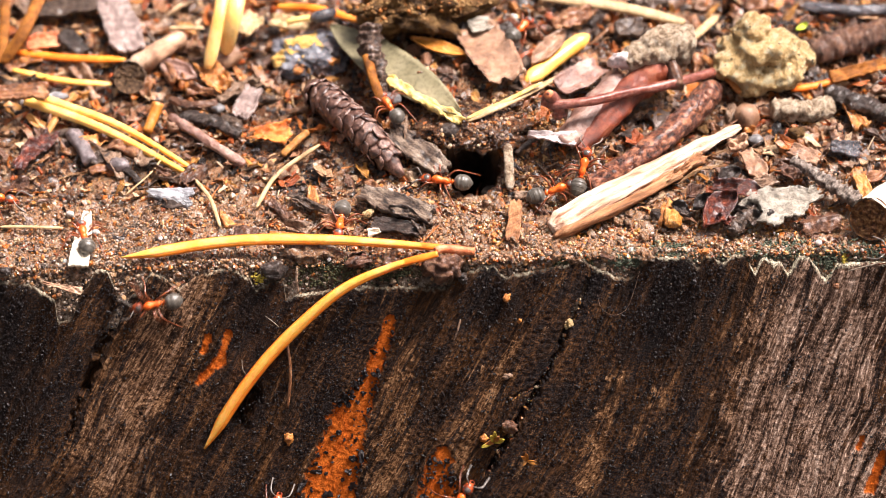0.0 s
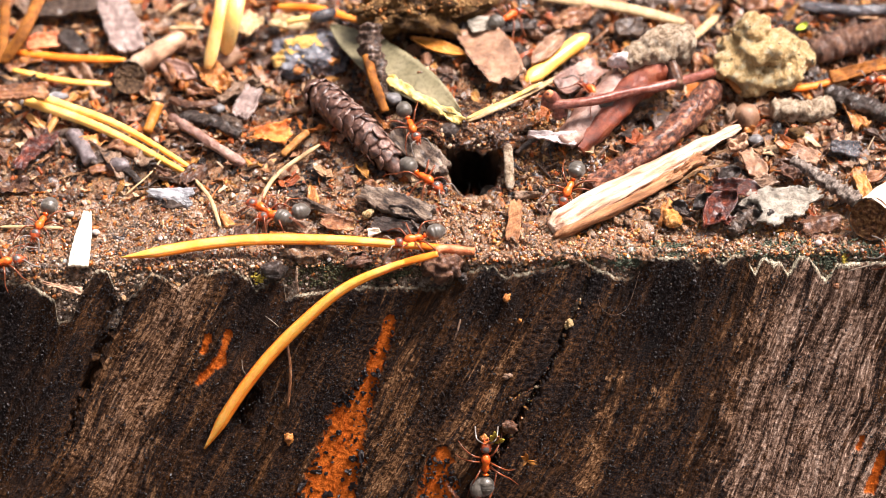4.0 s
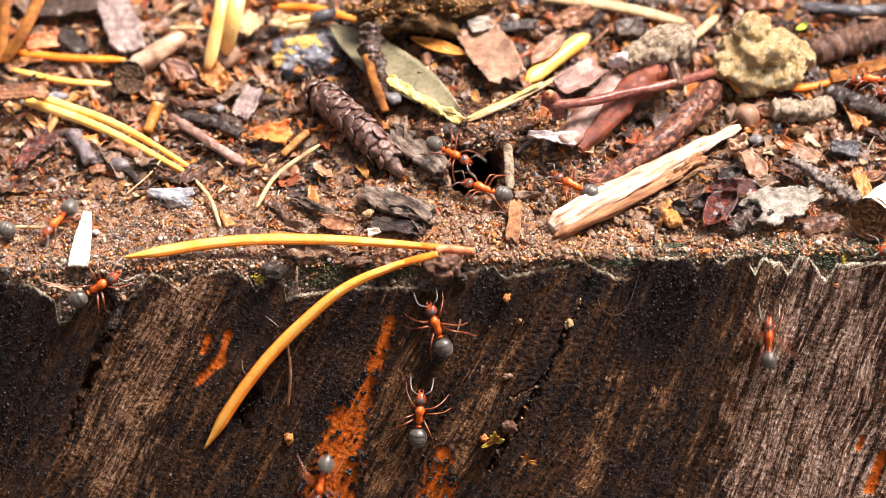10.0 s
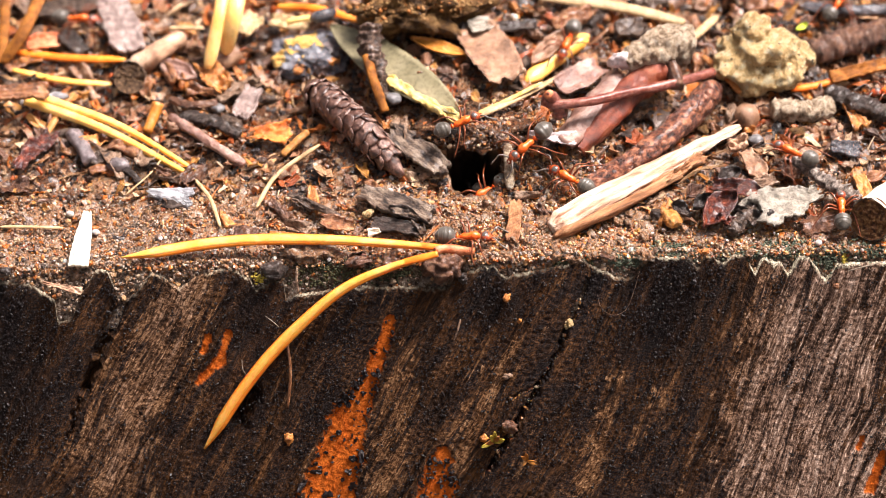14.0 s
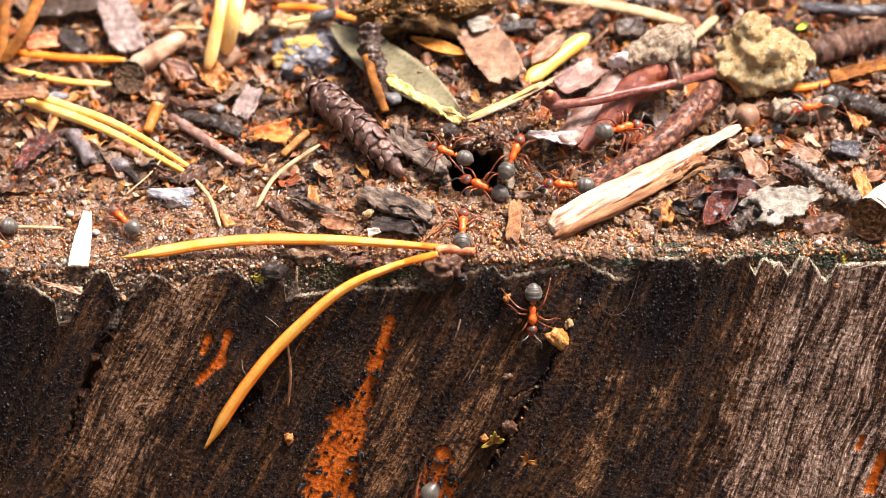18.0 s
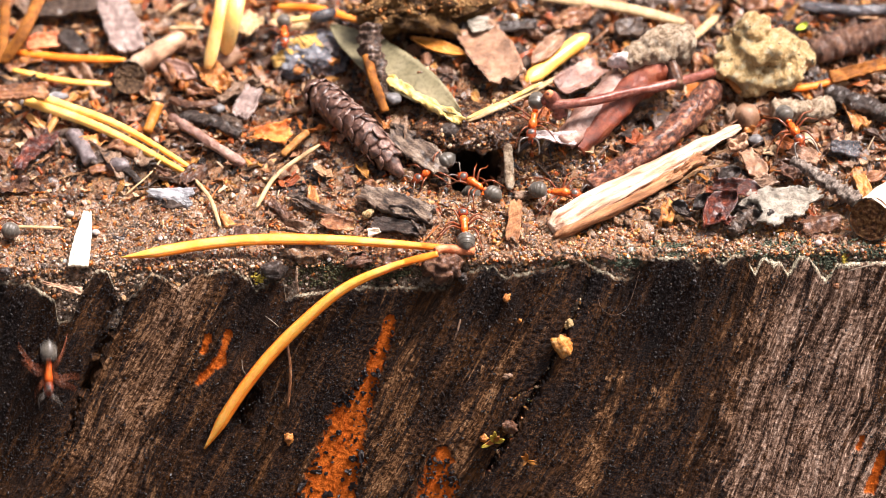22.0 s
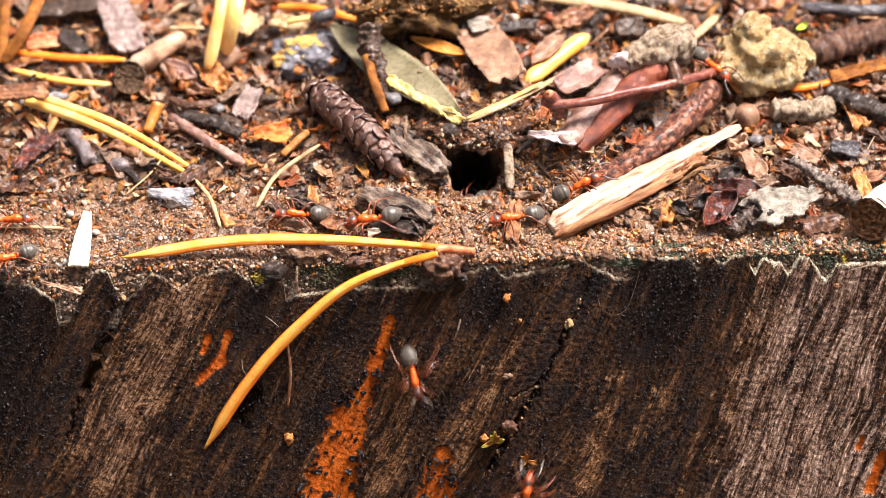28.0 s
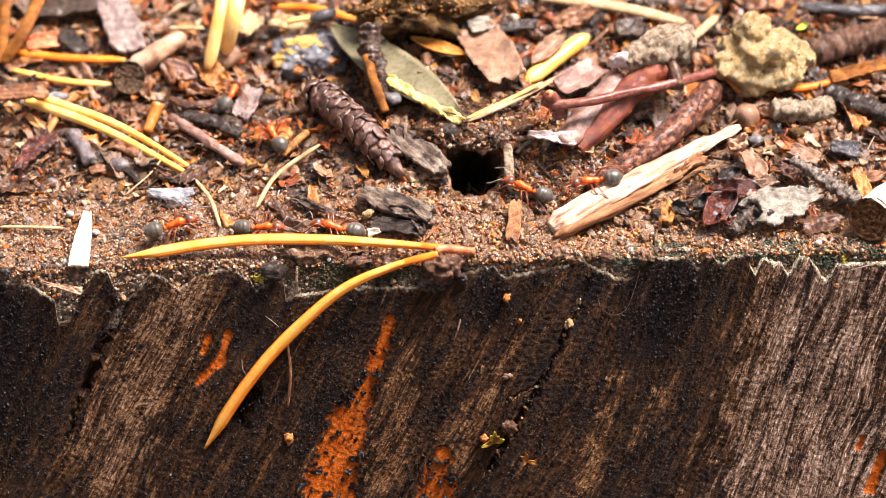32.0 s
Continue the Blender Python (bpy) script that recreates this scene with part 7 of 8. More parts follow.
    trail(ant(0.91), [(0, 16.4, 12.4, 73, 1.3), (1, 16.7, 12.6, 90, 0.8), (1.5, 17.4, 13.4, 70, 0.7), (2, 16.4, 12.3, 50, 0.7), (3, 14.7, 10.6, -126, 0.6), (3.5, 14.7, 10.6, -125, 0.9), (5.5, 16.4, 10.5, -55, 1.5), (6, 16.1, 10.3, -49, 1.6), (8, 16.2, 10.2, -53, 1.6), (8.6, 15.0, 12.1, 112, 0.9), (9, 15.5, 11.7, 122, 0.8), (9.5, 15.4, 11.5, 133, 0.9), (10, 15.6, 10.6, 146, 1.3), (11, 15.3, 10.4, 150, 1.4), (11.5, 12.8, 11.7, 152, 0.5), (12, 12.7, 11.1, 170, 0.6), (12.6, 12.8, 11.2, 166, 0.7), (13, 13.6, 11.4, 160, 0.8), (13.5, 14.9, 11.9, 150, 0.7), (14.5, 15.0, 12.0, 146, 0.6), (16.5, 14.7, 11.2, 160, 0.5), (18, 14.6, 11.3, 169, 0.5), (18.6, 13.6, 11.9, 178, 0.8), (19, 14.3, 12.0, 187, 0.9), (19.35, 18.9, 8.4, 330, 2.3), (19.7, 22.0, 7.0, 326, 1.2), (20, 23.3, 5.5, 324, 1.2), (20.5, 26.5, 2.4, 333, 1.5), (20.7, 28.2, 2.1, 330, 1.3), (20.85, 32.2, -5.4, 301, 0.2), (21, 38.1, -17.7, 295), (21.25, 43.4, -30.8, 294), (21.5, 47.8, -40.0, 295, -0.2)])
    trail(ant(0.91), [(0, 5.1, -34.4, 100, -0.1), (4.6, 5.1, -32.2, 100, -0.1), (5.5, 3.9, -0.5, 79, -0.1), (6, 5.0, 3.5, 107, 0.3), (6.5, 3.6, 3.6, 156, 0.4), (7, 3.3, 4.0, 144, 0.1), (7.5, 4.6, 8.6, 77, -0.2), (8, 7.0, 10.0, 47, 0.3), (8.5, 7.8, 10.3, 39, 0.4), (9, 7.9, 10.2, 43, 0.4), (9.5, 5.8, 10.4, 142, 0.1), (10, 5.0, 10.4, 157, 0.4), (10.5, 4.0, 11.5, 123, -1.0), (11, 4.6, 11.8, 72, -2.5), (12, 4.9, 11.6, 56, -4.0), (13, 4.7, 11.8, 214, -2.6), (14, 5.1, 11.8, 212, -2.0), (14.5, 4.9, 11.8, 212, -2.8), (17, 5.2, 11.6, 253, -4.0), (19, 5.4, 11.5, 321, -3.5), (20, 5.6, 12.3, 260, -2.5), (21, 5.2, 12.3, 279, -3.5), (22.6, 6.1, 11.8, 381, -2.0), (23, 8.0, 12.8, 373), (23.5, 9.3, 9.5, 346, 1.6), (24, 11.4, 11.4, 375, 0.7), (24.5, 9.9, 10.6, 381, 1.1), (25, 12.3, 11.4, 364, 0.5), (25.5, 15.8, 10.5, 371, 1.3), (27.5, 15.9, 10.2, 370, 1.5), (28, 16.0, 10.5, 377, 1.3), (28.5, 16.0, 10.5, 377, 1.2), (29, 15.6, 10.5, 374, 1.2), (29.5, 15.5, 10.8, 387, 0.8), (30, 16.1, 10.3, 334, 1.5), (30.5, 15.5, 11.3, 493, 1.0), (31, 14.5, 11.2, 491, 0.8), (31.5, 13.0, 10.9, 500, 0.8), (32, 9.5, 10.7, 518, 0.5)])
    trail(ant(0.91), [(0, 0.3, 12.3, 168), (0.5, -0.9, 12.9, 173), (1, -1.7, 11.8, 178, 0.7), (1.5, -1.9, 10.9, 186, 0.4), (2, -1.9, 10.4, 193, 0.9), (2.6, -0.7, 10.1, 206, 0.1), (3, -1.1, 5.6, 243, 0.9), (3.5, -2.4, 2.5, 220, 0.8), (5.4, -3.2, 1.6, 165, 0.6), (5.7, -5.9, -0.8, 209, 2.0), (6, -5.4, -1.9, 272, 0.2), (6.5, -6.1, -13.5, 267), (7, -6.9, -33.4, 268, -0.1)])
    trail(ant(0.96), [(0, 3.5, 10.9, -126, -7.0), (1, 5.2, 10.9, -66, -2.0), (1.4, 4.6, 9.0, -93), (1.8, 3.7, 9.3, -120), (2, 2.8, 8.1, -150, 0.1), (2.5, 3.4, 3.8, -86, 0.2), (2.9, 4.9, -1.3, -78, -0.3), (3, 5.4, -4.6, -81), (3.5, 4.2, -13.7, -91, -0.1), (4.2, 4.0, -35.8, -91, -0.1)])
    trail(ant(0.96), [(0, -19.8, -30.2, 72, -0.3), (0.3, -19.1, -28.0, 72, 0.1), (0.6, -16.3, -19.6, 70), (1, -11.3, -6.3, 73), (1.4, -5.2, 5.1, 91, 0.3), (1.6, -6.0, 7.0, 92, 1.0), (2, -6.3, 8.5, 85, 1.5), (2.5, -6.7, 8.5, 80, 1.6), (3, -4.1, 11.3, 31, 1.6), (3.5, -0.5, 12.7, -2, 0.6), (5.4, -8.8, 10.2, -158, 1.0), (5.6, -4.2, 11.3, 10, 1.1), (6, 0.8, 11.7, 0, 0.2), (6.2, 3.0, 10.7, -12, 0.1), (6.5, 8.5, 10.5, 13, 0.6), (7, 29.6, 18.5, 50, 0.9), (7.4, 47.8, 23.4, 21, 1.5), (7.8, 62.6, 29.2, 21, -0.1)])
    trail(ant(0.91), [(0, -55.6, -1.4, 21), (5, -47.9, 1.1, 10, -0.3), (5.5, -23.6, 0.8, 20, 2.0), (6, -16.3, 6.3, -3, 0.7), (6.4, -7.2, 7.3, 11, 0.4), (6.8, 2.4, 10.8, 19, -0.1), (7.1, 4.7, 11.8, 25, -4.0), (7.4, 4.5, 12.5, 23, -9.0)])
    trail(ant(0.86), [(0, -32.4, -4.0, -171), (0.5, -39.2, -13.4, -147), (1, -49.0, -15.1, -183), (1.2, -52.6, -14.4, -187), (1.5, -61.5, -13.3, -187, 0.1)])
    trail(ant(0.91), [(0, -40.9, 4.3, 105), (0.5, -46.1, 13.0, 94), (1, -47.3, 30.8, 104, 0.7), (1.2, -48.5, 37.4, 101, 0.5), (1.5, -52.2, 58.1, 100, -0.1)])
    trail(ant(0.91), [(0, -11.7, 6.0, -95, 0.3), (1, -11.4, 5.7, -103, 0.1), (1.5, -11.6, 5.1, -107), (2, -11.6, 5.5, -111, 0.2), (2.5, -10.6, 9.0, 66, 0.5), (3, -12.6, 7.4, 211, 1.0), (3.5, -12.9, 7.9, 198, 0.4), (4.3, -21.7, 5.8, 187, 0.4), (5.5, -41.7, 5.1, 228, 0.7), (6, -48.5, 1.2, 207, -0.1), (6.5, -48.7, -4.5, 266, -0.1), (7, -49.6, -8.7, 261), (7.4, -48.4, -13.9, 271), (7.8, -50.1, -32.3, 266, 0.1)])
    trail(ant(0.91), [(0, 12.8, 10.6, 17, 0.6), (0.5, 11.2, 10.7, 23, 0.9), (1, 11.7, 13.0, 58, 0.9), (1.5, 10.1, 11.1, 221, 0.4), (2, 11.6, 11.5, 375, 0.7), (2.3, 7.1, 10.7, 528, 0.5), (2.6, 5.6, 11.3, 509, -2.0), (3, 4.0, 12.4, 491, -8.0)])
    trail(ant(1.00), [(0, 21.1, 45.9, -103, 0.1), (0.6, 18.3, 34.4, -108, 0.3), (1, 14.5, 26.9, -117, 0.6), (1.5, 13.5, 21.8, -110, 2.1), (2, 10.7, 17.1, -126, 1.1), (2.5, 10.2, 14.5, -164, 2.3), (3, 8.9, 14.8, -177, 1.0), (3.4, 5.7, 11.9, -161, 1.3), (3.8, 4.1, 11.9, -121, -4.0), (4.3, 4.1, 11.7, -102, -11.0)])
    trail(ant(0.96), [(0, 35.1, 51.1, -145), (1.2, 26.3, 44.4, -134, 0.9), (1.6, 18.8, 33.0, -130, 1.4), (2, 14.6, 30.0, -164, 0.2), (2.5, 2.2, 25.4, -159, 0.4), (3, -15.2, 17.6, -146, 0.7), (3.5, -36.0, 4.3, -156), (3.9, -60.4, -2.8, -163, -0.1)])
    trail(ant(0.91), [(0, -18.3, 52.5, -70), (1.5, -16.6, 47.9, -70, 0.7), (1.8, -11.4, 34.0, -51, 2.3), (2, -3.7, 29.6, -29, 2.2), (2.4, 7.2, 26.5, 3, 1.9), (2.7, 16.5, 35.1, 35, 2.4), (3, 24.0, 37.8, -9, 2.0), (3.5, 36.9, 52.3, 43, -0.1)])
    trail(ant(0.91), [(0, -28.8, 51.9, -80, -0.2), (0.5, -25.7, 35.4, -78, 5.0), (0.8, -22.6, 24.1, -67, 2.5), (1, -18.8, 18.8, -58, 1.0), (1.3, -12.8, 10.9, -34, 2.1), (1.6, -3.3, 10.3, -2), (1.9, 4.3, 11.5, 4, -3.0), (2.3, 4.2, 12.7, 80, -10.0)])
    trail(ant(0.91), [(0, -46.0, -32.3, 45, -0.1), (0.7, -43.2, -29.6, 44), (1, -37.3, -24.2, 42), (1.6, -32.1, -20.9, 46, -0.1), (2, -22.5, -1.9, 66), (2.5, -20.8, -0.1, 45, -0.1), (3, -17.8, 3.9, 83, 1.5), (3.5, -17.2, 9.5, 77, 0.1), (4.3, -21.5, 5.9, 188, 0.6), (5.5, -23.1, 2.5, 323, 1.3), (6.2, -23.2, 2.4, 329, 1.2), (6.8, -21.6, -1.6, 301, 2.2), (7.2, -21.1, -1.4, 292, -0.3), (7.5, -20.2, -3.7, 291, -0.1), (8, -16.5, -6.9, 315, 1.8), (8.2, -13.5, -9.5, 316, 0.2), (8.5, -8.8, -13.4, 318, 0.1), (9, -6.8, -16.2, 303, -0.3), (9.5, -11.4, -16.7, 243, -0.1), (10, -14.0, -25.7, 255, -0.2), (10.4, -15.3, -36.7, 262, -0.1)])
    trail(ant(0.91), [(0, -51.9, 10.8, -16, 0.2), (1, -51.4, 11.3, 0, 0.2), (1.6, -49.1, 11.5, 9, 0.9), (2, -46.4, 11.5, -14, 0.7), (2.5, -45.7, 9.0, -47, 0.9), (3, -44.9, 7.0, -64, 0.2), (3.5, -45.4, 7.7, -69, 0.1), (4.5, -46.1, 6.0, -154, 0.7), (5.5, -48.0, 6.7, -192), (6, -49.4, 6.7, -188, 0.1), (6.5, -51.9, 7.9, -198, -0.2), (7, -52.2, 6.7, -185, 0.2), (8, -52.0, 6.2, -196, 0.4), (11.5, -52.1, 6.1, -198, 0.3), (12, -51.6, 6.5, -194, 0.2), (12.5, -52.0, 5.9, -193, 0.8), (13, -52.4, 4.6, -193, 0.4), (14.5, -54.6, 3.1, -174, 0.2), (15.5, -54.6, 4.0, -184, 0.4), (16.5, -52.3, 6.0, -192, 0.2), (19, -52.0, 6.7, -178, -0.1), (21, -51.7, 5.9, -193, 0.4), (22, -51.7, 5.9, -193, 0.4), (22.5, -52.7, 5.8, -164, 0.5), (23, -54.3, 6.3, -194, 0.6), (23.4, -53.5, 7.9, -332), (24, -52.1, 8.9, -352, -0.1), (25.5, -51.6, 8.3, -355, 0.4), (27.5, -49.9, 7.4, -359, 0.2), (28, -49.8, 7.4, -360, 0.2), (28.5, -45.5, 4.0, -384), (29, -44.2, 2.9, -384, 0.1), (29.5, -43.7, 2.1, -379, -0.2), (29.9, -43.1, 0.5, -392, -0.1), (30, -41.3, -1.1, -404, 0.1), (30.5, -41.9, 1.2, -372), (31, -40.5, 4.3, -324, 0.2), (31.5, -34.9, 6.2, -358, -0.2), (32, -30.6, 4.8, -345, 0.3)])
    trail(ant(0.86), [(0, -50.0, 53.8, -93, 0.1), (5.3, -50.0, 51.5, -90, 0.1), (5.7, -48.8, 29.7, -89, 0.4), (6, -49.6, 14.0, -101, 0.8), (6.4, -51.0, 3.9, -123, 0.9), (6.8, -61.4, -0.6, -151, -0.2)])
    trail(ant(0.91), [(0, -41.0, -31.9, 75, -0.1), (5.2, -40.7, -29.0, 89), (5.5, -43.5, -19.9, 107, 0.1), (6, -49.0, -5.9, 112), (6.4, -48.2, -8.8, 72, 0.1), (6.7, -44.8, -11.5, 4, -0.1), (7, -42.3, -5.9, 69), (7.5, -36.9, 5.0, 33), (7.7, -34.7, 5.8, 19, -0.3), (8, -21.6, 7.3, 25, 0.7), (8.5, -13.5, 16.2, 39, 0.7), (9, -1.9, 23.3, 29, 1.0), (9.4, 7.9, 31.5, 48, 1.9), (9.9, 20.1, 53.9, 60, -0.2)])
    trail(ant(0.96), [(0, -57.6, -7.9, 6, 0.1), (8.8, -52.5, -7.4, 5), (9, -48.7, -6.6, 27, -0.1), (9.5, -44.2, -5.5, 23, 0.1), (10, -39.2, -2.0, 31, -0.1), (10.5, -36.0, -8.7, -60, -0.2), (11, -38.5, -9.7, -99, -0.1), (11.5, -41.9, -16.6, -112, -0.3), (12, -43.2, -19.9, -110, -0.1), (12.5, -43.9, -20.4, -116, 0.1), (13, -44.5, -21.0, -121, 0.1), (13.3, -47.8, -23.4, -132, -0.1), (13.8, -53.9, -32.0, -126)])
    trail(ant(0.91), [(0, -57.5, 12.9, -14, -0.3), (9.5, -53.4, 11.8, -16, -0.1), (9.8, -43.1, 8.5, -15, 0.2), (10, -44.0, 6.9, -120, 0.3), (10.5, -46.8, -6.2, -104, 0.1), (11, -43.4, -25.6, -89), (11.3, -43.0, -34.6, -88, 0.1)])
    trail(ant(0.91), [(0, -55.6, 1.3, 6, -0.1), (8.3, -51.8, 1.9, 10, 0.2), (8.6, -39.2, 6.3, 42, 1.1), (9, -33.4, 25.0, 75, 1.8), (9.3, -31.9, 45.6, 86), (9.6, -31.5, 59.1, 88, -0.3)])
    trail(ant(0.86), [(0, 38.7, -34.7, 116, -0.1), (9.5, 38.0, -32.3, 105, 0.1), (9.8, 37.5, -21.9, 94, 0.1), (10, 36.8, -10.1, 91, 0.1), (10.5, 38.5, 2.3, 85, 0.3), (11, 39.4, 13.3, 82, 1.4), (11.5, 42.6, 16.9, 25, 1.0), (12, 42.9, 17.4, 37, 0.7), (12.5, 44.5, 21.4, 66, 1.4), (13, 46.2, 30.0, 69, 1.6), (13.5, 47.9, 40.7, 80, 0.3), (14, 48.5, 39.9, 57, 1.1), (14.4, 51.0, 54.5, 77, 0.3)])
    trail(ant(0.96), [(0, 55.4, 26.5, 168, 0.1), (11.5, 50.1, 26.8, 188, 0.4), (11.8, 31.9, 16.5, 207, 2.9), (12, 20.9, 11.5, 200, 2.3), (12.3, 10.9, 11.6, 184, 0.6), (12.55, 5.0, 11.8, 161, -5.0), (13, 4.4, 12.7, 100, -10.0)])
    trail(ant(0.96), [(0, 26.9, 50.0, -126, 0.2), (12.3, 22.5, 43.5, -119, 0.5), (12.7, 14.3, 23.0, -111, 2.5), (13, 12.3, 15.4, -103, 2.2), (13.4, 10.3, 15.2, -138, 2.4), (14, 10.2, 15.6, -143, 2.3), (14.5, 9.3, 14.6, -128, 2.4), (15.5, 14.8, 14.6, -19, 2.8), (16.5, 17.5, 15.7, 21, 1.8), (17, 18.3, 16.6, 20, 1.6), (17.5, 18.2, 16.8, 26, 1.8), (18, 19.8, 16.9, 28, 1.9), (18.5, 25.8, 12.0, -17, 2.5), (18.8, 25.9, 15.0, 134, 2.0), (19, 24.5, 15.3, 159, 1.9), (19.4, 28.2, 17.1, 45, 1.5), (19.8, 32.3, 15.6, 34, 2.1), (20, 32.8, 15.9, 38, 2.1), (20.3, 33.6, 16.1, 25, 1.8), (20.8, 42.6, 20.5, 31, 1.6), (21.2, 54.6, 29.8, 28), (21.6, 66.1, 33.3, 19, -0.4)])
    trail(ant(0.91), [(0, 4.2, 11.8, -117, -6.0), (18.3, 5.5, 11.9, -22, -5.0), (18.7, 8.6, 10.4, 10, 1.0), (19, 9.2, 9.9, -9, 1.0), (19.5, 9.1, 10.1, -4, 1.1), (19.8, 8.3, 9.5, -33, 0.9), (20, 8.7, 10.1, -156, 0.4), (20.5, 13.3, 9.4, -16, 0.5), (21, 9.4, 9.9, -174, 1.0), (21.5, 11.7, 7.9, -93, 0.3), (22, 13.2, 10.3, -11, 0.7), (22.5, 11.8, 10.4, 20, 0.5), (23, 16.2, 12.1, 26, 0.4), (23.5, 20.4, 11.3, 2, 1.8), (24, 19.5, 11.1, 22, 2.4), (24.5, 17.2, 12.5, 104, 2.2), (25, 16.1, 12.5, 210, 0.7), (25.5, 16.0, 12.5, 200, 0.9), (26, 21.0, 15.5, 38, 1.5), (26.6, 27.8, 23.7, 61, 5.0), (27.2, 34.5, 53.6, 76, 0.1)])
    trail(ant(0.91), [(0, 3.9, 11.4, -115, -9.0), (12.1, 2.4, 11.1, -167, -3.0), (12.4, -5.2, 3.7, -166, 1.2), (12.7, -11.9, 6.8, -190, 0.2), (13, -16.5, 6.8, -184, 1.5), (13.5, -42.2, 3.9, -176, 1.1), (13.8, -60.2, 3.2, -178)])
    trail(ant(0.86), [(0, 38.8, 51.0, -100), (12.3, 38.1, 46.4, -97, 0.6), (12.7, 36.1, 16.4, -93, 1.1), (13, 35.3, -3.4, -88, -0.1), (13.3, 36.5, -19.8, -86, 0.1), (13.7, 37.8, -37.7, -86)])
    trail(ant(0.82), [(0, -21.7, 52.4, -83, -0.1), (11.6, -21.1, 47.1, -85, 0.7), (12, -22.0, 43.9, -235, 0.5), (13, -19.3, 42.7, -359, 0.5), (13.3, -18.8, 56.5, -278)])
    trail(ant(0.91), [(0, 54.6, 9.7, 157, 0.1), (13.3, 53.2, 9.5, 157, 1.4), (13.6, 47.0, 11.9, 164, 1.2), (14, 41.0, 13.8, 142, 1.6), (14.5, 38.3, 15.2, 143, 1.5), (15.6, 39.2, 17.9, 95, 2.0), (16.5, 40.7, 21.7, 82, 2.2), (17, 40.8, 26.2, 79, 3.8), (17.5, 39.4, 26.9, 94, 5.0), (18, 39.4, 44.3, 92, 0.3), (18.4, 40.1, 56.9, 88, 0.2)])
    trail(ant(0.91), [(0, 52.1, -0.9, 162, -0.1), (12.6, 50.9, -0.6, 162, -0.2), (13, 49.5, -0.0, 155, -0.3), (13.5, 46.8, 3.3, 98, 0.5), (14, 45.4, 5.2, 87, 1.2), (14.5, 44.6, 9.3, 93, 0.2), (15.5, 45.7, 22.4, 85, 1.1), (16.5, 49.0, 32.2, -8, 2.4), (17, 49.6, 33.9, -25, 0.6), (17.5, 55.6, 27.2, -22, 2.3), (18, 64.1, 28.7, 4, -0.4)])
    trail(ant(0.91), [(0, 19.3, 49.8, -101), (13.5, 18.3, 45.1, -102, 0.9), (14, 15.0, 32.1, -110, 2.2), (14.5, 13.1, 23.0, -109, 3.5), (15.2, 8.4, 14.6, -124, 1.8), (15.7, 5.1, 11.6, -145, -2.0), (16.5, 4.8, 11.3, -214, -1.0), (17, 4.7, 11.6, -223, -0.5), (18.1, 4.7, 11.4, -208, -0.5), (18.6, 4.3, 12.1, -223, -8.0)])
    trail(ant(0.91), [(0, -17.4, 52.7, -84, -0.1), (16.2, -16.6, 46.3, -79, 0.8), (16.5, -10.5, 25.9, -72, 0.3), (17, -3.6, 12.4, -23, 2.8), (17.5, 6.4, 10.9, 1), (18, 7.9, 14.1, 67, 2.1), (18.5, 12.7, 23.3, 66, 0.2), (18.7, 16.2, 32.6, 69, 0.8), (19, 18.8, 32.2, 38, 1.7), (19.5, 29.3, 54.9, 63)])
    trail(ant(0.91), [(0, -61.9, 43.3, -14, -0.1), (13.6, -57.5, 42.4, -10), (14, -44.8, 40.4, -15, 1.3), (14.3, -38.0, 40.8, 29, 2.2), (14.7, -32.1, 58.7, 68, -0.2)])
    trail(ant(0.91), [(0, 4.1, 11.7, -118, -10.0), (16, 6.6, 10.5, -38, -3.0), (16.3, 10.5, 4.8, -59, -0.1), (16.5, 11.6, -0.5, -92), (17, 11.1, -2.7, -91, 0.1), (17.5, 10.5, -1.9, -90, -0.2), (18, 10.1, -5.8, -92), (18.5, 9.2, -3.2, -95), (19, 7.5, -4.4, -101), (19.5, 9.5, -4.8, -72, 0.1), (19.8, 10.4, -2.8, -16, 0.2), (20, 9.4, -0.5, 40, -0.1), (20.5, 5.2, 7.8, 110, 0.2), (21, 3.8, 8.6, 112, 0.6), (21.4, 4.7, 9.1, 102, 0.1), (21.8, 4.7, 10.9, 124, 0.3), (22, 4.1, 11.6, 144, -0.5), (22.4, 4.2, 12.1, 143, -2.5), (23, 4.4, 12.5, 276, -4.0), (24, 4.5, 12.8, 247, -1.5), (25, 4.0, 11.9, 242, -2.0), (25.5, 3.9, 12.0, 240, -2.5), (26.5, 4.2, 12.0, 248, -9.0)])
    trail(ant(0.96), [(0, 38.2, 50.8, -114), (15, 36.6, 46.7, -108), (15.6, 29.1, 13.1, -109, 1.9), (16.2, 20.7, -2.7, -123, -0.3), (16.5, 15.7, -7.2, -148, -0.1), (17, 14.0, -9.4, -160, 0.1), (17.5, 9.9, -15.0, -134, 0.1), (18, -2.7, -29.2, -122, -0.2), (18.3, -6.4, -38.2, -114, -0.1)])
    trail(ant(0.86), [(0, -21.5, -32.4, 99, -0.2), (16.2, -22.2, -28.9, 101), (16.5, -24.1, -21.2, 104), (17, -27.5, -7.0, 95), (17.5, -30.0, 2.0, 121, 0.2), (18, -36.3, 6.9, 128, 0.2), (18.5, -50.0, 16.0, 124, 0.1), (19, -50.5, 24.2, 96, 1.5), (19.3, -50.8, 34.9, 93), (19.7, -52.6, 57.9, 94)])
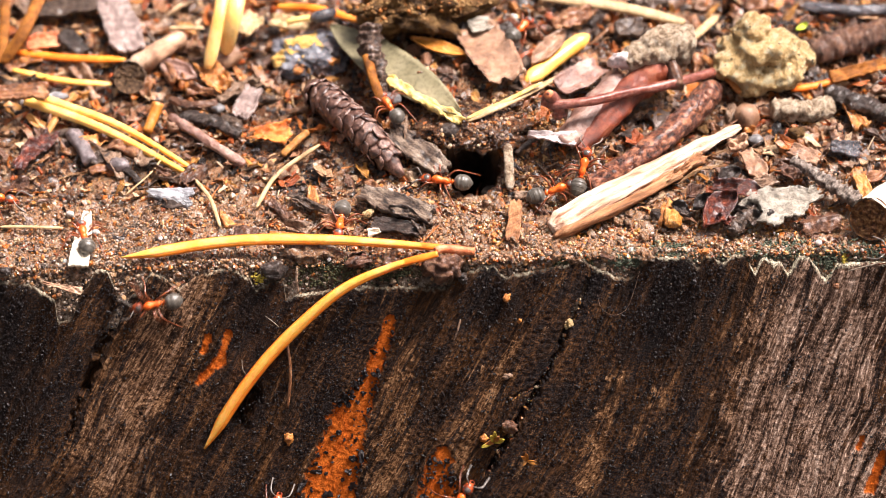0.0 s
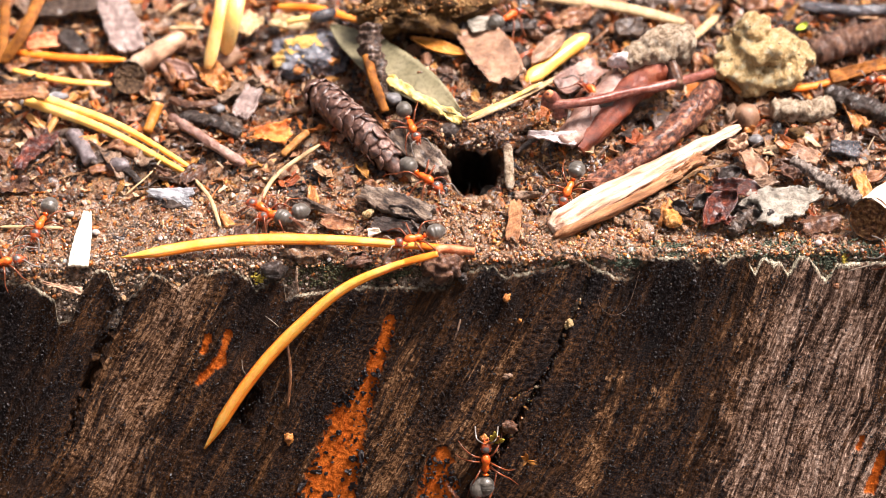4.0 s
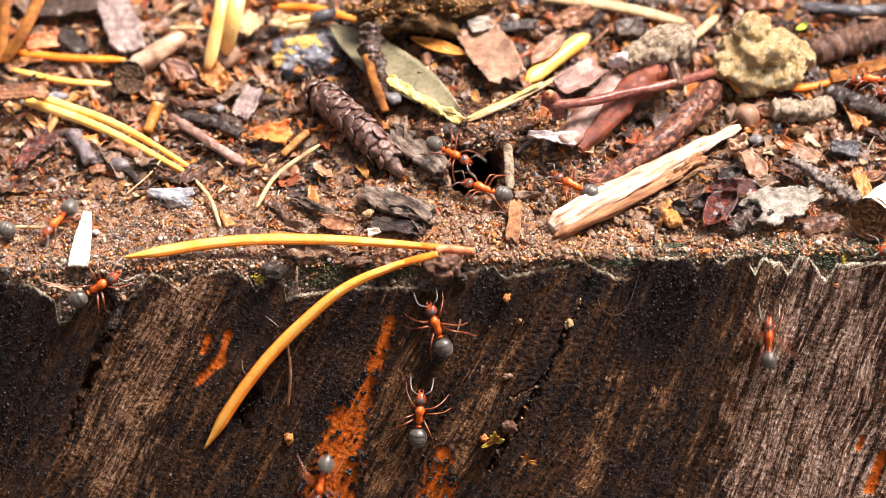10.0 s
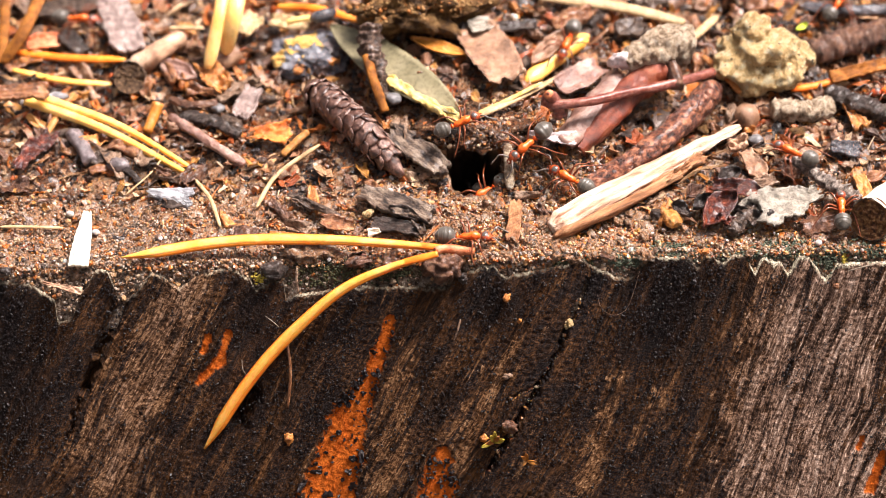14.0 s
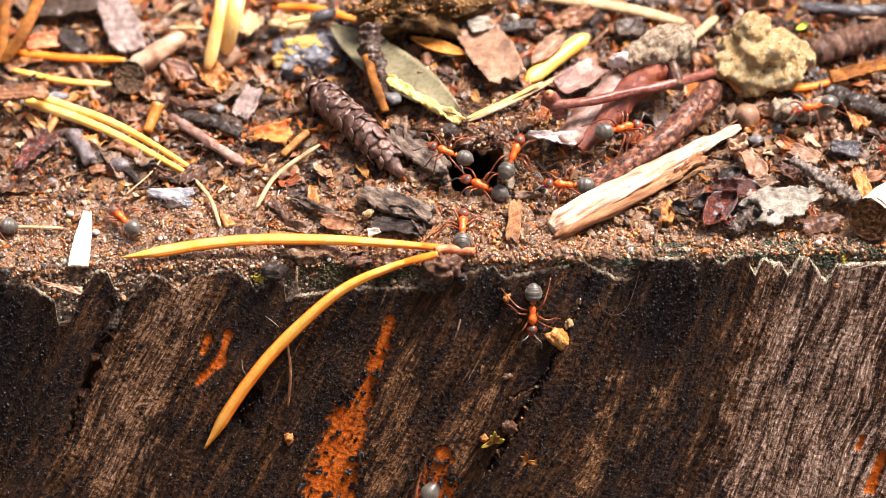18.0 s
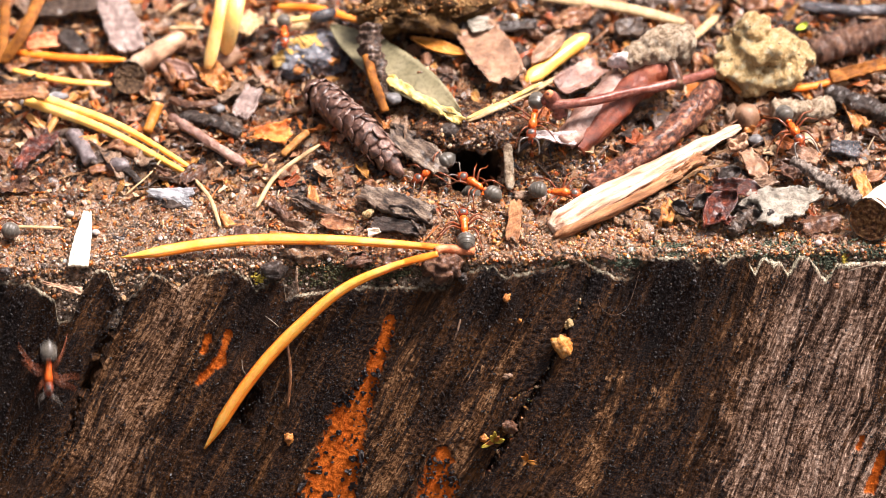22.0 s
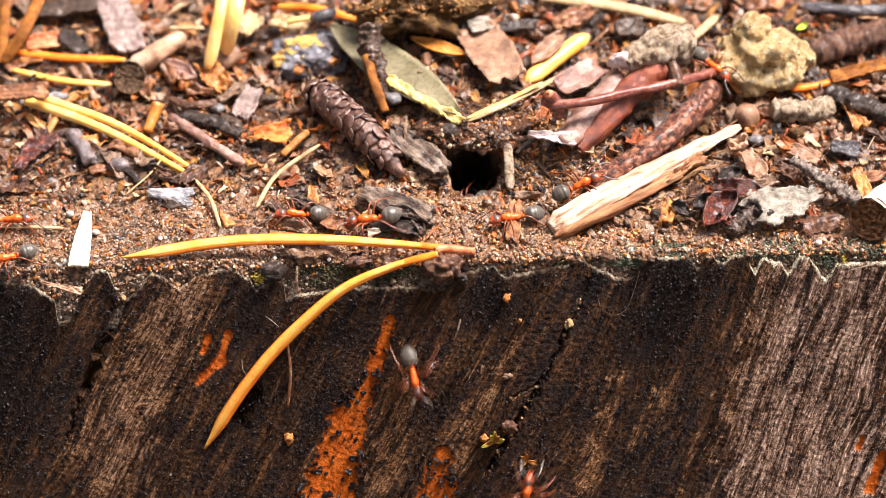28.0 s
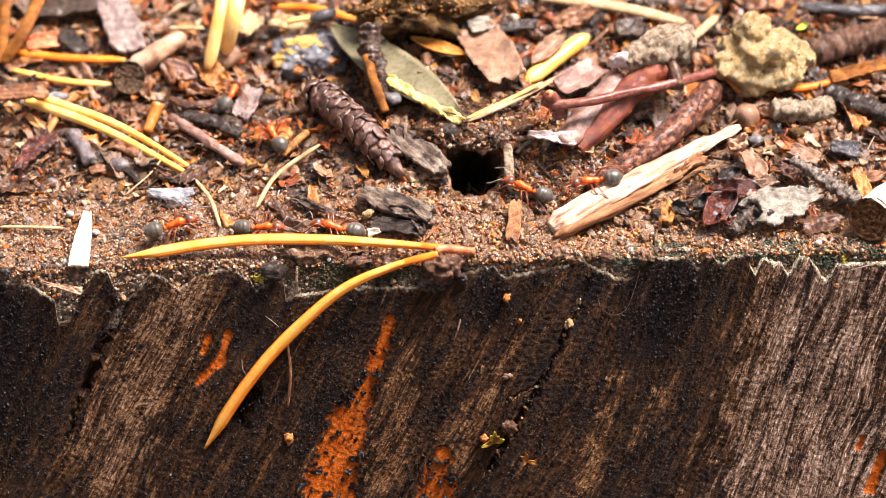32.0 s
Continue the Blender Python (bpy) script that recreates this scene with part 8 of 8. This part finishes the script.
    trail(ant(1.05), [(0, 35.6, 52.7, -92, -0.4), (18.5, 35.3, 44.6, -93, 0.3), (18.8, 32.7, 4.1, -91, 3.0), (19, 33.6, -9.2, -79), (19.25, 33.7, -24.8, -87), (19.5, 34.5, -38.6, -87, 0.1)])
    trail(ant(0.86), [(0, 49.8, 53.0, -98, 0.2), (18.5, 48.8, 45.6, -98, -0.1), (18.8, 43.3, 5.1, -97, 2.0), (19, 41.8, -10.4, -97, -0.2), (19.25, 45.2, -22.7, -81), (19.5, 47.1, -38.7, -83, -0.2)])
    trail(ant(1.00), [(0, -8.6, 52.0, -83, 0.1), (18.6, -7.6, 45.5, -78, 0.7), (18.9, -2.1, 30.0, -37, 6.2), (19, 1.7, 31.0, -14, 3.8), (19.25, 12.0, 35.0, 31, 0.6), (19.7, 22.4, 55.1, 60, 0.1)])
    trail(ant(0.91), [(0, 59.7, 27.8, 168, -0.1), (16, 54.5, 29.2, 160, 0.6), (16.5, 43.1, 36.7, 132, 0.7), (17, 42.1, 39.3, 134, 0.3), (17.5, 41.0, 54.9, 98, 0.2)])
    trail(ant(0.91), [(0, 58.1, 25.4, -175, 0.2), (17.6, 51.4, 24.4, -164, 0.3), (18, 43.2, 19.9, -155, 1.8), (18.4, 38.7, 26.2, -242, 3.7), (18.9, 39.9, 54.9, -270, 0.2)])
    trail(ant(0.96), [(0, 42.1, 52.2, -90, 0.3), (19.5, 42.2, 46.2, -90, 0.1), (19.7, 42.0, 37.8, -90, 0.1), (20, 41.8, 26.0, -94, 3.8), (20.5, 40.2, 21.9, -98, 2.5), (21, 40.2, 21.4, -98, 0.2), (21.5, 40.0, 17.6, -96, 2.1), (22, 41.0, 17.7, -73, 1.1), (22.5, 39.5, 16.8, -102), (22.8, 38.4, 12.3, -107, 0.3), (23, 36.8, 8.1, -107, 1.2), (23.5, 32.3, 4.2, -134, 0.3), (24, 27.6, 2.5, -169, 0.8), (24.5, 26.5, 3.4, -175, 0.3), (25, 24.5, 3.2, -174, 0.4), (25.5, 21.5, 3.7, -189, 0.2), (26.5, 14.2, 4.3, -193, 0.6), (27.5, 7.3, 5.8, -166, 0.3), (28, 8.2, 5.6, -166), (28.3, 9.0, 5.2, -149, 0.2), (28.6, 10.5, 2.9, -98, -0.3), (28.8, 10.9, -1.5, -88, 0.2), (29, 11.2, -5.4, -86), (29.5, 19.8, -12.8, -52, -0.2), (29.9, 29.3, -26.9, -60, -0.2), (30.3, 34.7, -39.0, -65)])
    trail(ant(0.91), [(0, 44.1, 52.5, -95, 0.1), (19.5, 43.4, 43.8, -93, 0.9), (20, 46.3, 38.4, -15, 0.9), (20.4, 50.1, 37.1, -9, 1.6), (20.8, 65.6, 38.0, 2, 0.2)])
    trail(ant(0.91), [(0, 56.7, 15.0, -175, -0.3), (19.6, 52.6, 14.9, -183, 0.7), (20, 43.3, 17.9, -213, 0.7), (20.4, 36.1, 24.9, -242, 1.4), (20.9, 35.3, 54.2, -267)])
    trail(ant(0.91), [(0, -26.8, 54.8, -101), (20.2, -27.8, 49.2, -98, 0.1), (20.6, -29.3, 28.8, -99, 0.9), (21, -34.7, 13.3, -144, 0.5), (21.3, -39.2, 4.0, -128, 0.6), (21.7, -44.2, -1.3, -118, -0.3), (22, -44.8, -11.4, -92), (22.2, -44.3, -24.5, -87, 0.2), (22.5, -43.4, -36.7, -86)])
    trail(ant(0.91), [(0, 3.9, 11.6, -120, -12.0), (20.3, 2.3, 10.9, -157, -4.0), (20.6, -4.9, 5.0, -166, 1.9), (21, -11.6, 5.7, -89, 0.6), (21.2, -11.3, -1.1, -89, -0.3), (21.5, -11.5, -12.3, -96), (22, -12.8, -35.3, -93, -0.1)])
    trail(ant(0.82), [(0, -50.3, -31.8, 77, 0.2), (20.6, -49.6, -28.3, 81, 0.1), (20.9, -48.6, -14.8, 82, -0.1), (21, -47.8, -9.9, 86), (21.5, -47.1, -2.6, 101, -0.1), (21.8, -49.7, -1.4, 145, -0.3), (22.3, -60.2, 0.7, 165, -0.3)])
    trail(ant(0.82), [(0, -19.3, 55.1, -93), (21.6, -19.6, 48.1, -92, 0.6), (22, -19.4, 34.9, -86, 2.8), (22.3, -16.9, 42.2, 66, 0.2), (22.8, -12.8, 57.8, 74, 0.1)])
    trail(ant(0.91), [(0, 19.4, 52.5, -103, -0.2), (21.5, 17.6, 44.5, -103, 0.5), (22, 11.1, 17.9, -100, 2.9), (22.5, 11.5, 27.4, -271, 1.5), (23, 14.1, 29.1, -326, 2.3), (23.2, 14.5, 27.4, -427, 3.1), (23.5, 8.3, 27.1, -537, 1.8), (24, -2.8, 28.4, -562, 1.8), (24.2, -7.5, 29.8, -578, 2.9), (24.7, -17.0, 57.6, -608, 0.1)])
    trail(ant(0.91), [(0, -29.5, 55.8, -93, -0.2), (22.2, -29.8, 49.4, -92, -0.2), (22.6, -31.0, 13.7, -100, 1.5), (23, -35.9, -0.3, -113, -0.2), (23.5, -42.6, -13.1, -110, -0.1), (24, -47.9, -32.4, -106, -0.1)])
    trail(ant(1.00), [(0, 16.3, -33.0, 101, -0.3), (22.4, 15.6, -29.4, 101, -0.1), (22.6, 13.9, -22.0, 109), (23, 8.0, -9.5, 99, 0.1), (23.5, 8.8, -3.5, 83), (24, 10.1, 3.3, 79), (24.5, 7.7, 7.0, 133, 0.2), (24.7, 2.6, 7.5, 171, 0.1), (25, -7.5, 8.8, 144, 1.3), (25.5, -25.4, 11.8, 169, 1.2), (26, -43.9, 14.6, 166, 1.6), (26.5, -63.5, 21.5, 161, 0.4)])
    trail(ant(0.96), [(0, 30.5, -34.1, 71), (23.3, 32.0, -30.7, 63), (23.6, 36.0, -25.9, 47, -0.1), (24, 43.5, -20.4, 44), (24.5, 44.3, -17.0, 52, -0.1), (24.9, 48.8, -14.9, 26, 0.1), (25.4, 60.7, -12.4, 14, -0.1)])
    trail(ant(0.91), [(0, 19.3, 52.5, -106, -0.2), (23.3, 17.7, 46.4, -103), (23.7, 14.5, 27.0, -95, 0.3), (24, 15.6, 15.9, -66, 1.5), (24.5, 19.5, 14.9, 0, 3.0), (25, 23.7, 17.7, -34, 1.5), (25.5, 31.0, 11.8, -19, 2.5), (26.3, 63.5, 14.3, 3, -0.2)])
    trail(ant(0.91), [(0, 25.3, 52.6, -99), (23.6, 24.0, 45.7, -101, 0.7), (24, 18.5, 26.4, -124, 3.7), (24.5, 11.9, 29.0, -168), (25, 5.7, 26.6, -195, 2.3), (25.5, -3.0, 31.6, -230, 3.8), (26, -11.1, 56.7, -249, 0.3)])
    trail(ant(0.91), [(0, -28.0, 55.3, -93, -0.1), (24.7, -28.6, 49.1, -100, 0.1), (25, -33.7, 40.5, -204, 0.5), (25.5, -33.2, 46.7, -263, 0.6), (25.8, -33.1, 60.2, -270, -0.1)])
    trail(ant(0.91), [(0, 4.2, 11.8, -121, -13.0), (26.5, 3.2, 10.6, -137, -3.0), (27, -3.1, 3.2, -138, 1.5), (27.6, -5.8, 0.4, -114, 1.2), (27.8, -4.5, -1.3, -84, 2.7), (28, -3.4, -12.9, -77, 0.1), (28.3, -1.5, -27.0, -82, -0.3), (28.6, 0.0, -37.7, -82, -0.1)])
    trail(ant(0.91), [(0, 4.1, 11.5, -105, -14.0), (26.2, 2.4, 10.9, -158, -3.0), (26.8, -11.4, 6.8, -172, 0.7), (27.5, -16.6, 7.2, -179), (28, -16.5, 7.1, -173), (28.4, -18.8, 3.4, -153, 1.6), (28.8, -26.5, 4.8, -182, 0.1), (29, -27.2, 4.5, -177, 0.2), (29.3, -30.9, 3.3, -174, 0.4), (29.8, -41.0, 3.8, -178, -0.2), (30.2, -59.9, 1.4, -173, 0.1)])
    trail(ant(0.86), [(0, -57.0, -0.6, 52), (25.5, -54.6, 1.6, 37, -0.2), (27, -48.3, 3.0, 8, -0.1), (27.4, -48.4, 2.1, -163, 0.2), (28, -48.8, 1.3, -162, 0.1), (28.5, -49.9, 1.1, -175, 0.1), (29, -50.1, 1.5, -188, -0.1), (29.3, -52.1, 2.2, -193, 0.2), (29.8, -61.3, 3.8, -190, 0.1)])
    trail(ant(0.91), [(0, 32.5, 52.1, -98, -0.2), (27.2, 31.6, 45.5, -97, 1.2), (27.5, 31.8, 27.0, -13, 5.0), (28, 32.3, 27.5, -51, 2.5), (28.5, 36.7, 17.8, -58, 2.5), (29, 38.9, 13.3, -83, 1.1), (29.3, 39.0, 13.2, -84, 1.1), (29.5, 40.4, 8.1, -76, 1.5), (29.8, 43.4, -1.7, -69, 0.7), (30, 48.4, -10.2, -54), (30.3, 55.1, -18.4, -47), (30.6, 64.6, -26.6, -42, -0.1)])
    trail(ant(0.91), [(0, 6.5, -35.2, 65, -0.1), (27.7, 7.6, -33.1, 63), (28, 9.5, -28.2, 81), (28.4, 20.1, -6.6, 67, -0.1), (28.6, 22.5, -1.3, 58, -0.1), (29, 30.3, 9.4, 82, 1.1), (29.5, 31.2, 16.7, 84, 1.0), (30, 31.7, 26.5, 92, 2.1), (30.4, 34.1, 57.1, 86, -0.4)])
    trail(ant(0.86), [(0, 15.0, 51.9, -105, 0.1), (28, 13.2, 46.0, -108, 0.2), (28.4, 5.2, 25.7, -126, 1.8), (28.8, -2.9, 21.9, -183, 2.3), (29, -3.3, 21.8, -188, 2.3), (29.2, -2.9, 23.1, -228, 1.7), (29.6, -12.2, 34.0, -240, 2.9), (30, -19.8, 58.9, -252)])
    trail(ant(0.91), [(0, 60.7, 25.2, 161, 0.2), (28.7, 58.1, 25.8, 166), (29, 51.7, 27.0, 164, 0.1), (29.5, 43.4, 19.5, 203, 1.9), (30, 38.1, 20.2, 164, 1.5), (30.4, 34.8, 18.7, 193, 0.4), (30.7, 23.0, 13.2, 205, 3.1), (31, 19.3, 12.8, 174, 1.5), (31.5, 20.0, 11.9, 182, 1.8), (32, 17.8, 10.6, 179, 1.5)])
    trail(ant(0.86), [(0, -58.0, -26.8, 35), (29.3, -53.4, -23.2, 43), (29.6, -47.4, -15.4, 50, 0.1), (30, -41.3, -7.6, 58), (30.5, -40.0, -5.8, 51, 0.1), (30.8, -33.5, 0.5, 58, -0.3), (31, -32.6, 4.6, 70, 0.1), (31.5, -26.9, 14.3, 72), (32, -25.4, 26.6, 71, 0.7)])
    trail(ant(0.86), [(0, 4.2, 11.9, -101, -11.0), (29.4, 2.3, 11.5, -171, -3.0), (29.7, -4.9, 9.9, -176, 0.9), (30, -12.5, 8.6, -117, 1.0), (30.5, -15.6, 8.6, -148, 0.4), (31, -18.6, 6.9, -159, 0.6), (31.5, -23.3, 4.5, -155, 0.2), (32, -20.8, 4.9, -1, 0.3)])
    trail(ant(0.91), [(0, 4.1, 12.1, -101, -15.0), (30.4, 4.4, 11.6, -178, -3.0), (30.8, 2.7, 11.9, -193), (31, 1.7, 12.1, -197), (31.3, -7.1, 10.4, -170, 0.2), (31.5, -17.2, 8.6, -198, 1.3), (31.75, -18.9, 13.9, -251, 0.4), (32, -19.6, 19.2, -246, 0.7)])
    trail(ant(0.86), [(0, 61.2, 28.1, 166, -0.2), (30.5, 56.0, 29.4, 164), (30.8, 47.3, 32.4, 162, 0.7), (31, 46.7, 31.3, 176, 1.9), (31.5, 47.1, 57.2, 94, -0.1)])
    trail(ant(0.86), [(0, 62.1, 33.8, 169), (10.6, 56.7, 34.5, 179, -0.3), (11, 50.8, 34.1, 166, 1.7), (11.5, 40.5, 37.2, 173, 0.5), (12, 32.9, 34.8, 220, 0.9), (12.5, 29.3, 56.0, 106, -0.1)])
    trail(ant(0.91), [(0, 4.3, 11.6, -113, -12.0), (2.4, 6.3, 10.9, -16, -3.0), (2.7, 11.0, 6.5, -44, 0.2), (3, 15.3, 1.3, -32, 0.6), (3.2, 17.9, -5.1, -62, 0.1), (3.5, 22.3, -14.8, -75, -0.1), (4, 26.3, -36.2, -79, -0.2)])
    trail(ant(1.00), [(0, -58.0, 12.4, -19, -0.3), (1.4, -53.2, 10.5, -24, -0.4), (1.8, -43.2, 3.8, -57, 0.3), (2, -44.8, -6.5, -112, -0.1), (2.2, -47.7, -19.1, -101, 0.1), (2.5, -49.7, -36.1, -97, -0.1)])
    trail(ant(0.96), [(0, 31.6, -34.7, 94), (0.5, 31.5, -31.9, 91), (0.7, 32.1, -24.3, 85, -0.1), (1, 33.6, -11.0, 87, 0.1), (1.5, 36.0, 5.6, 89, 1.1), (2, 35.4, 6.6, 95, 1.3), (2.5, 28.5, 10.4, 136, 0.4), (3, 26.5, 11.6, 147, 1.9), (3.5, 23.0, 15.1, 143, 1.4), (4.2, 14.7, 24.2, 116, 1.9), (4.9, 12.4, 55.8, 96, 0.1)])
    trail(ant(0.96), [(0, 3.9, 11.3, -118, -13.0), (4.4, 3.1, 10.9, -137, -4.0), (4.9, -0.2, 3.4, -122, 0.2), (5.5, -3.8, -1.3, -114, 2.7), (5.6, -3.3, -3.2, -94, -0.3), (6, -3.7, -13.9, -103, -0.1), (6.2, -3.8, -16.6, -97, -0.2), (6.5, -4.3, -16.9, -117, -0.1), (7, -4.3, -17.0, -141, -0.1), (7.5, -5.5, -24.7, -106, 0.1), (8, -3.0, -25.5, -21, -0.1), (8.5, -3.2, -23.7, 38), (9, -2.6, -21.4, 79), (9.5, -2.9, -21.1, 83), (10, -2.7, -18.2, 86, 0.1), (10.5, -4.5, -18.2, 139), (11, -11.8, -17.9, 158, -0.2), (11.5, -15.7, -19.6, 188, -0.1), (12, -18.6, -19.6, 178), (12.5, -19.0, -21.6, 225, 0.9), (13, -21.5, -23.8, 221), (13.5, -22.6, -26.3, 236, 0.1), (14, -26.9, -34.2, 240, -0.2)])
    crumb = lambda t, u, v, h: (t, ant_pose(u, v, h, -0.2))
    walk(CRUMB_LOAD, [crumb(0, 26.0, 4.6, 0), crumb(15.2, 26.0, 4.6, 20), crumb(16.2, 19.1, -1.8, 40), crumb(16.5, 16.9, -5.4, 60), crumb(17, 14.0, -8.2, 10), crumb(17.4, 12.4, -8.6, 30), crumb(18, 13.0, -9.1, 50), crumb(18.5, 13.0, -9.1, 0), crumb(19, 13.5, -10.0, 20), crumb(22.8, 13.5, -10.0, 40), crumb(23, 11.2, -12.5, 60), crumb(23.2, 11.0, -16.0, 10), crumb(23.5, 10.8, -31.7, 30), crumb(32, 10.8, -31.7, 50)])


motions()
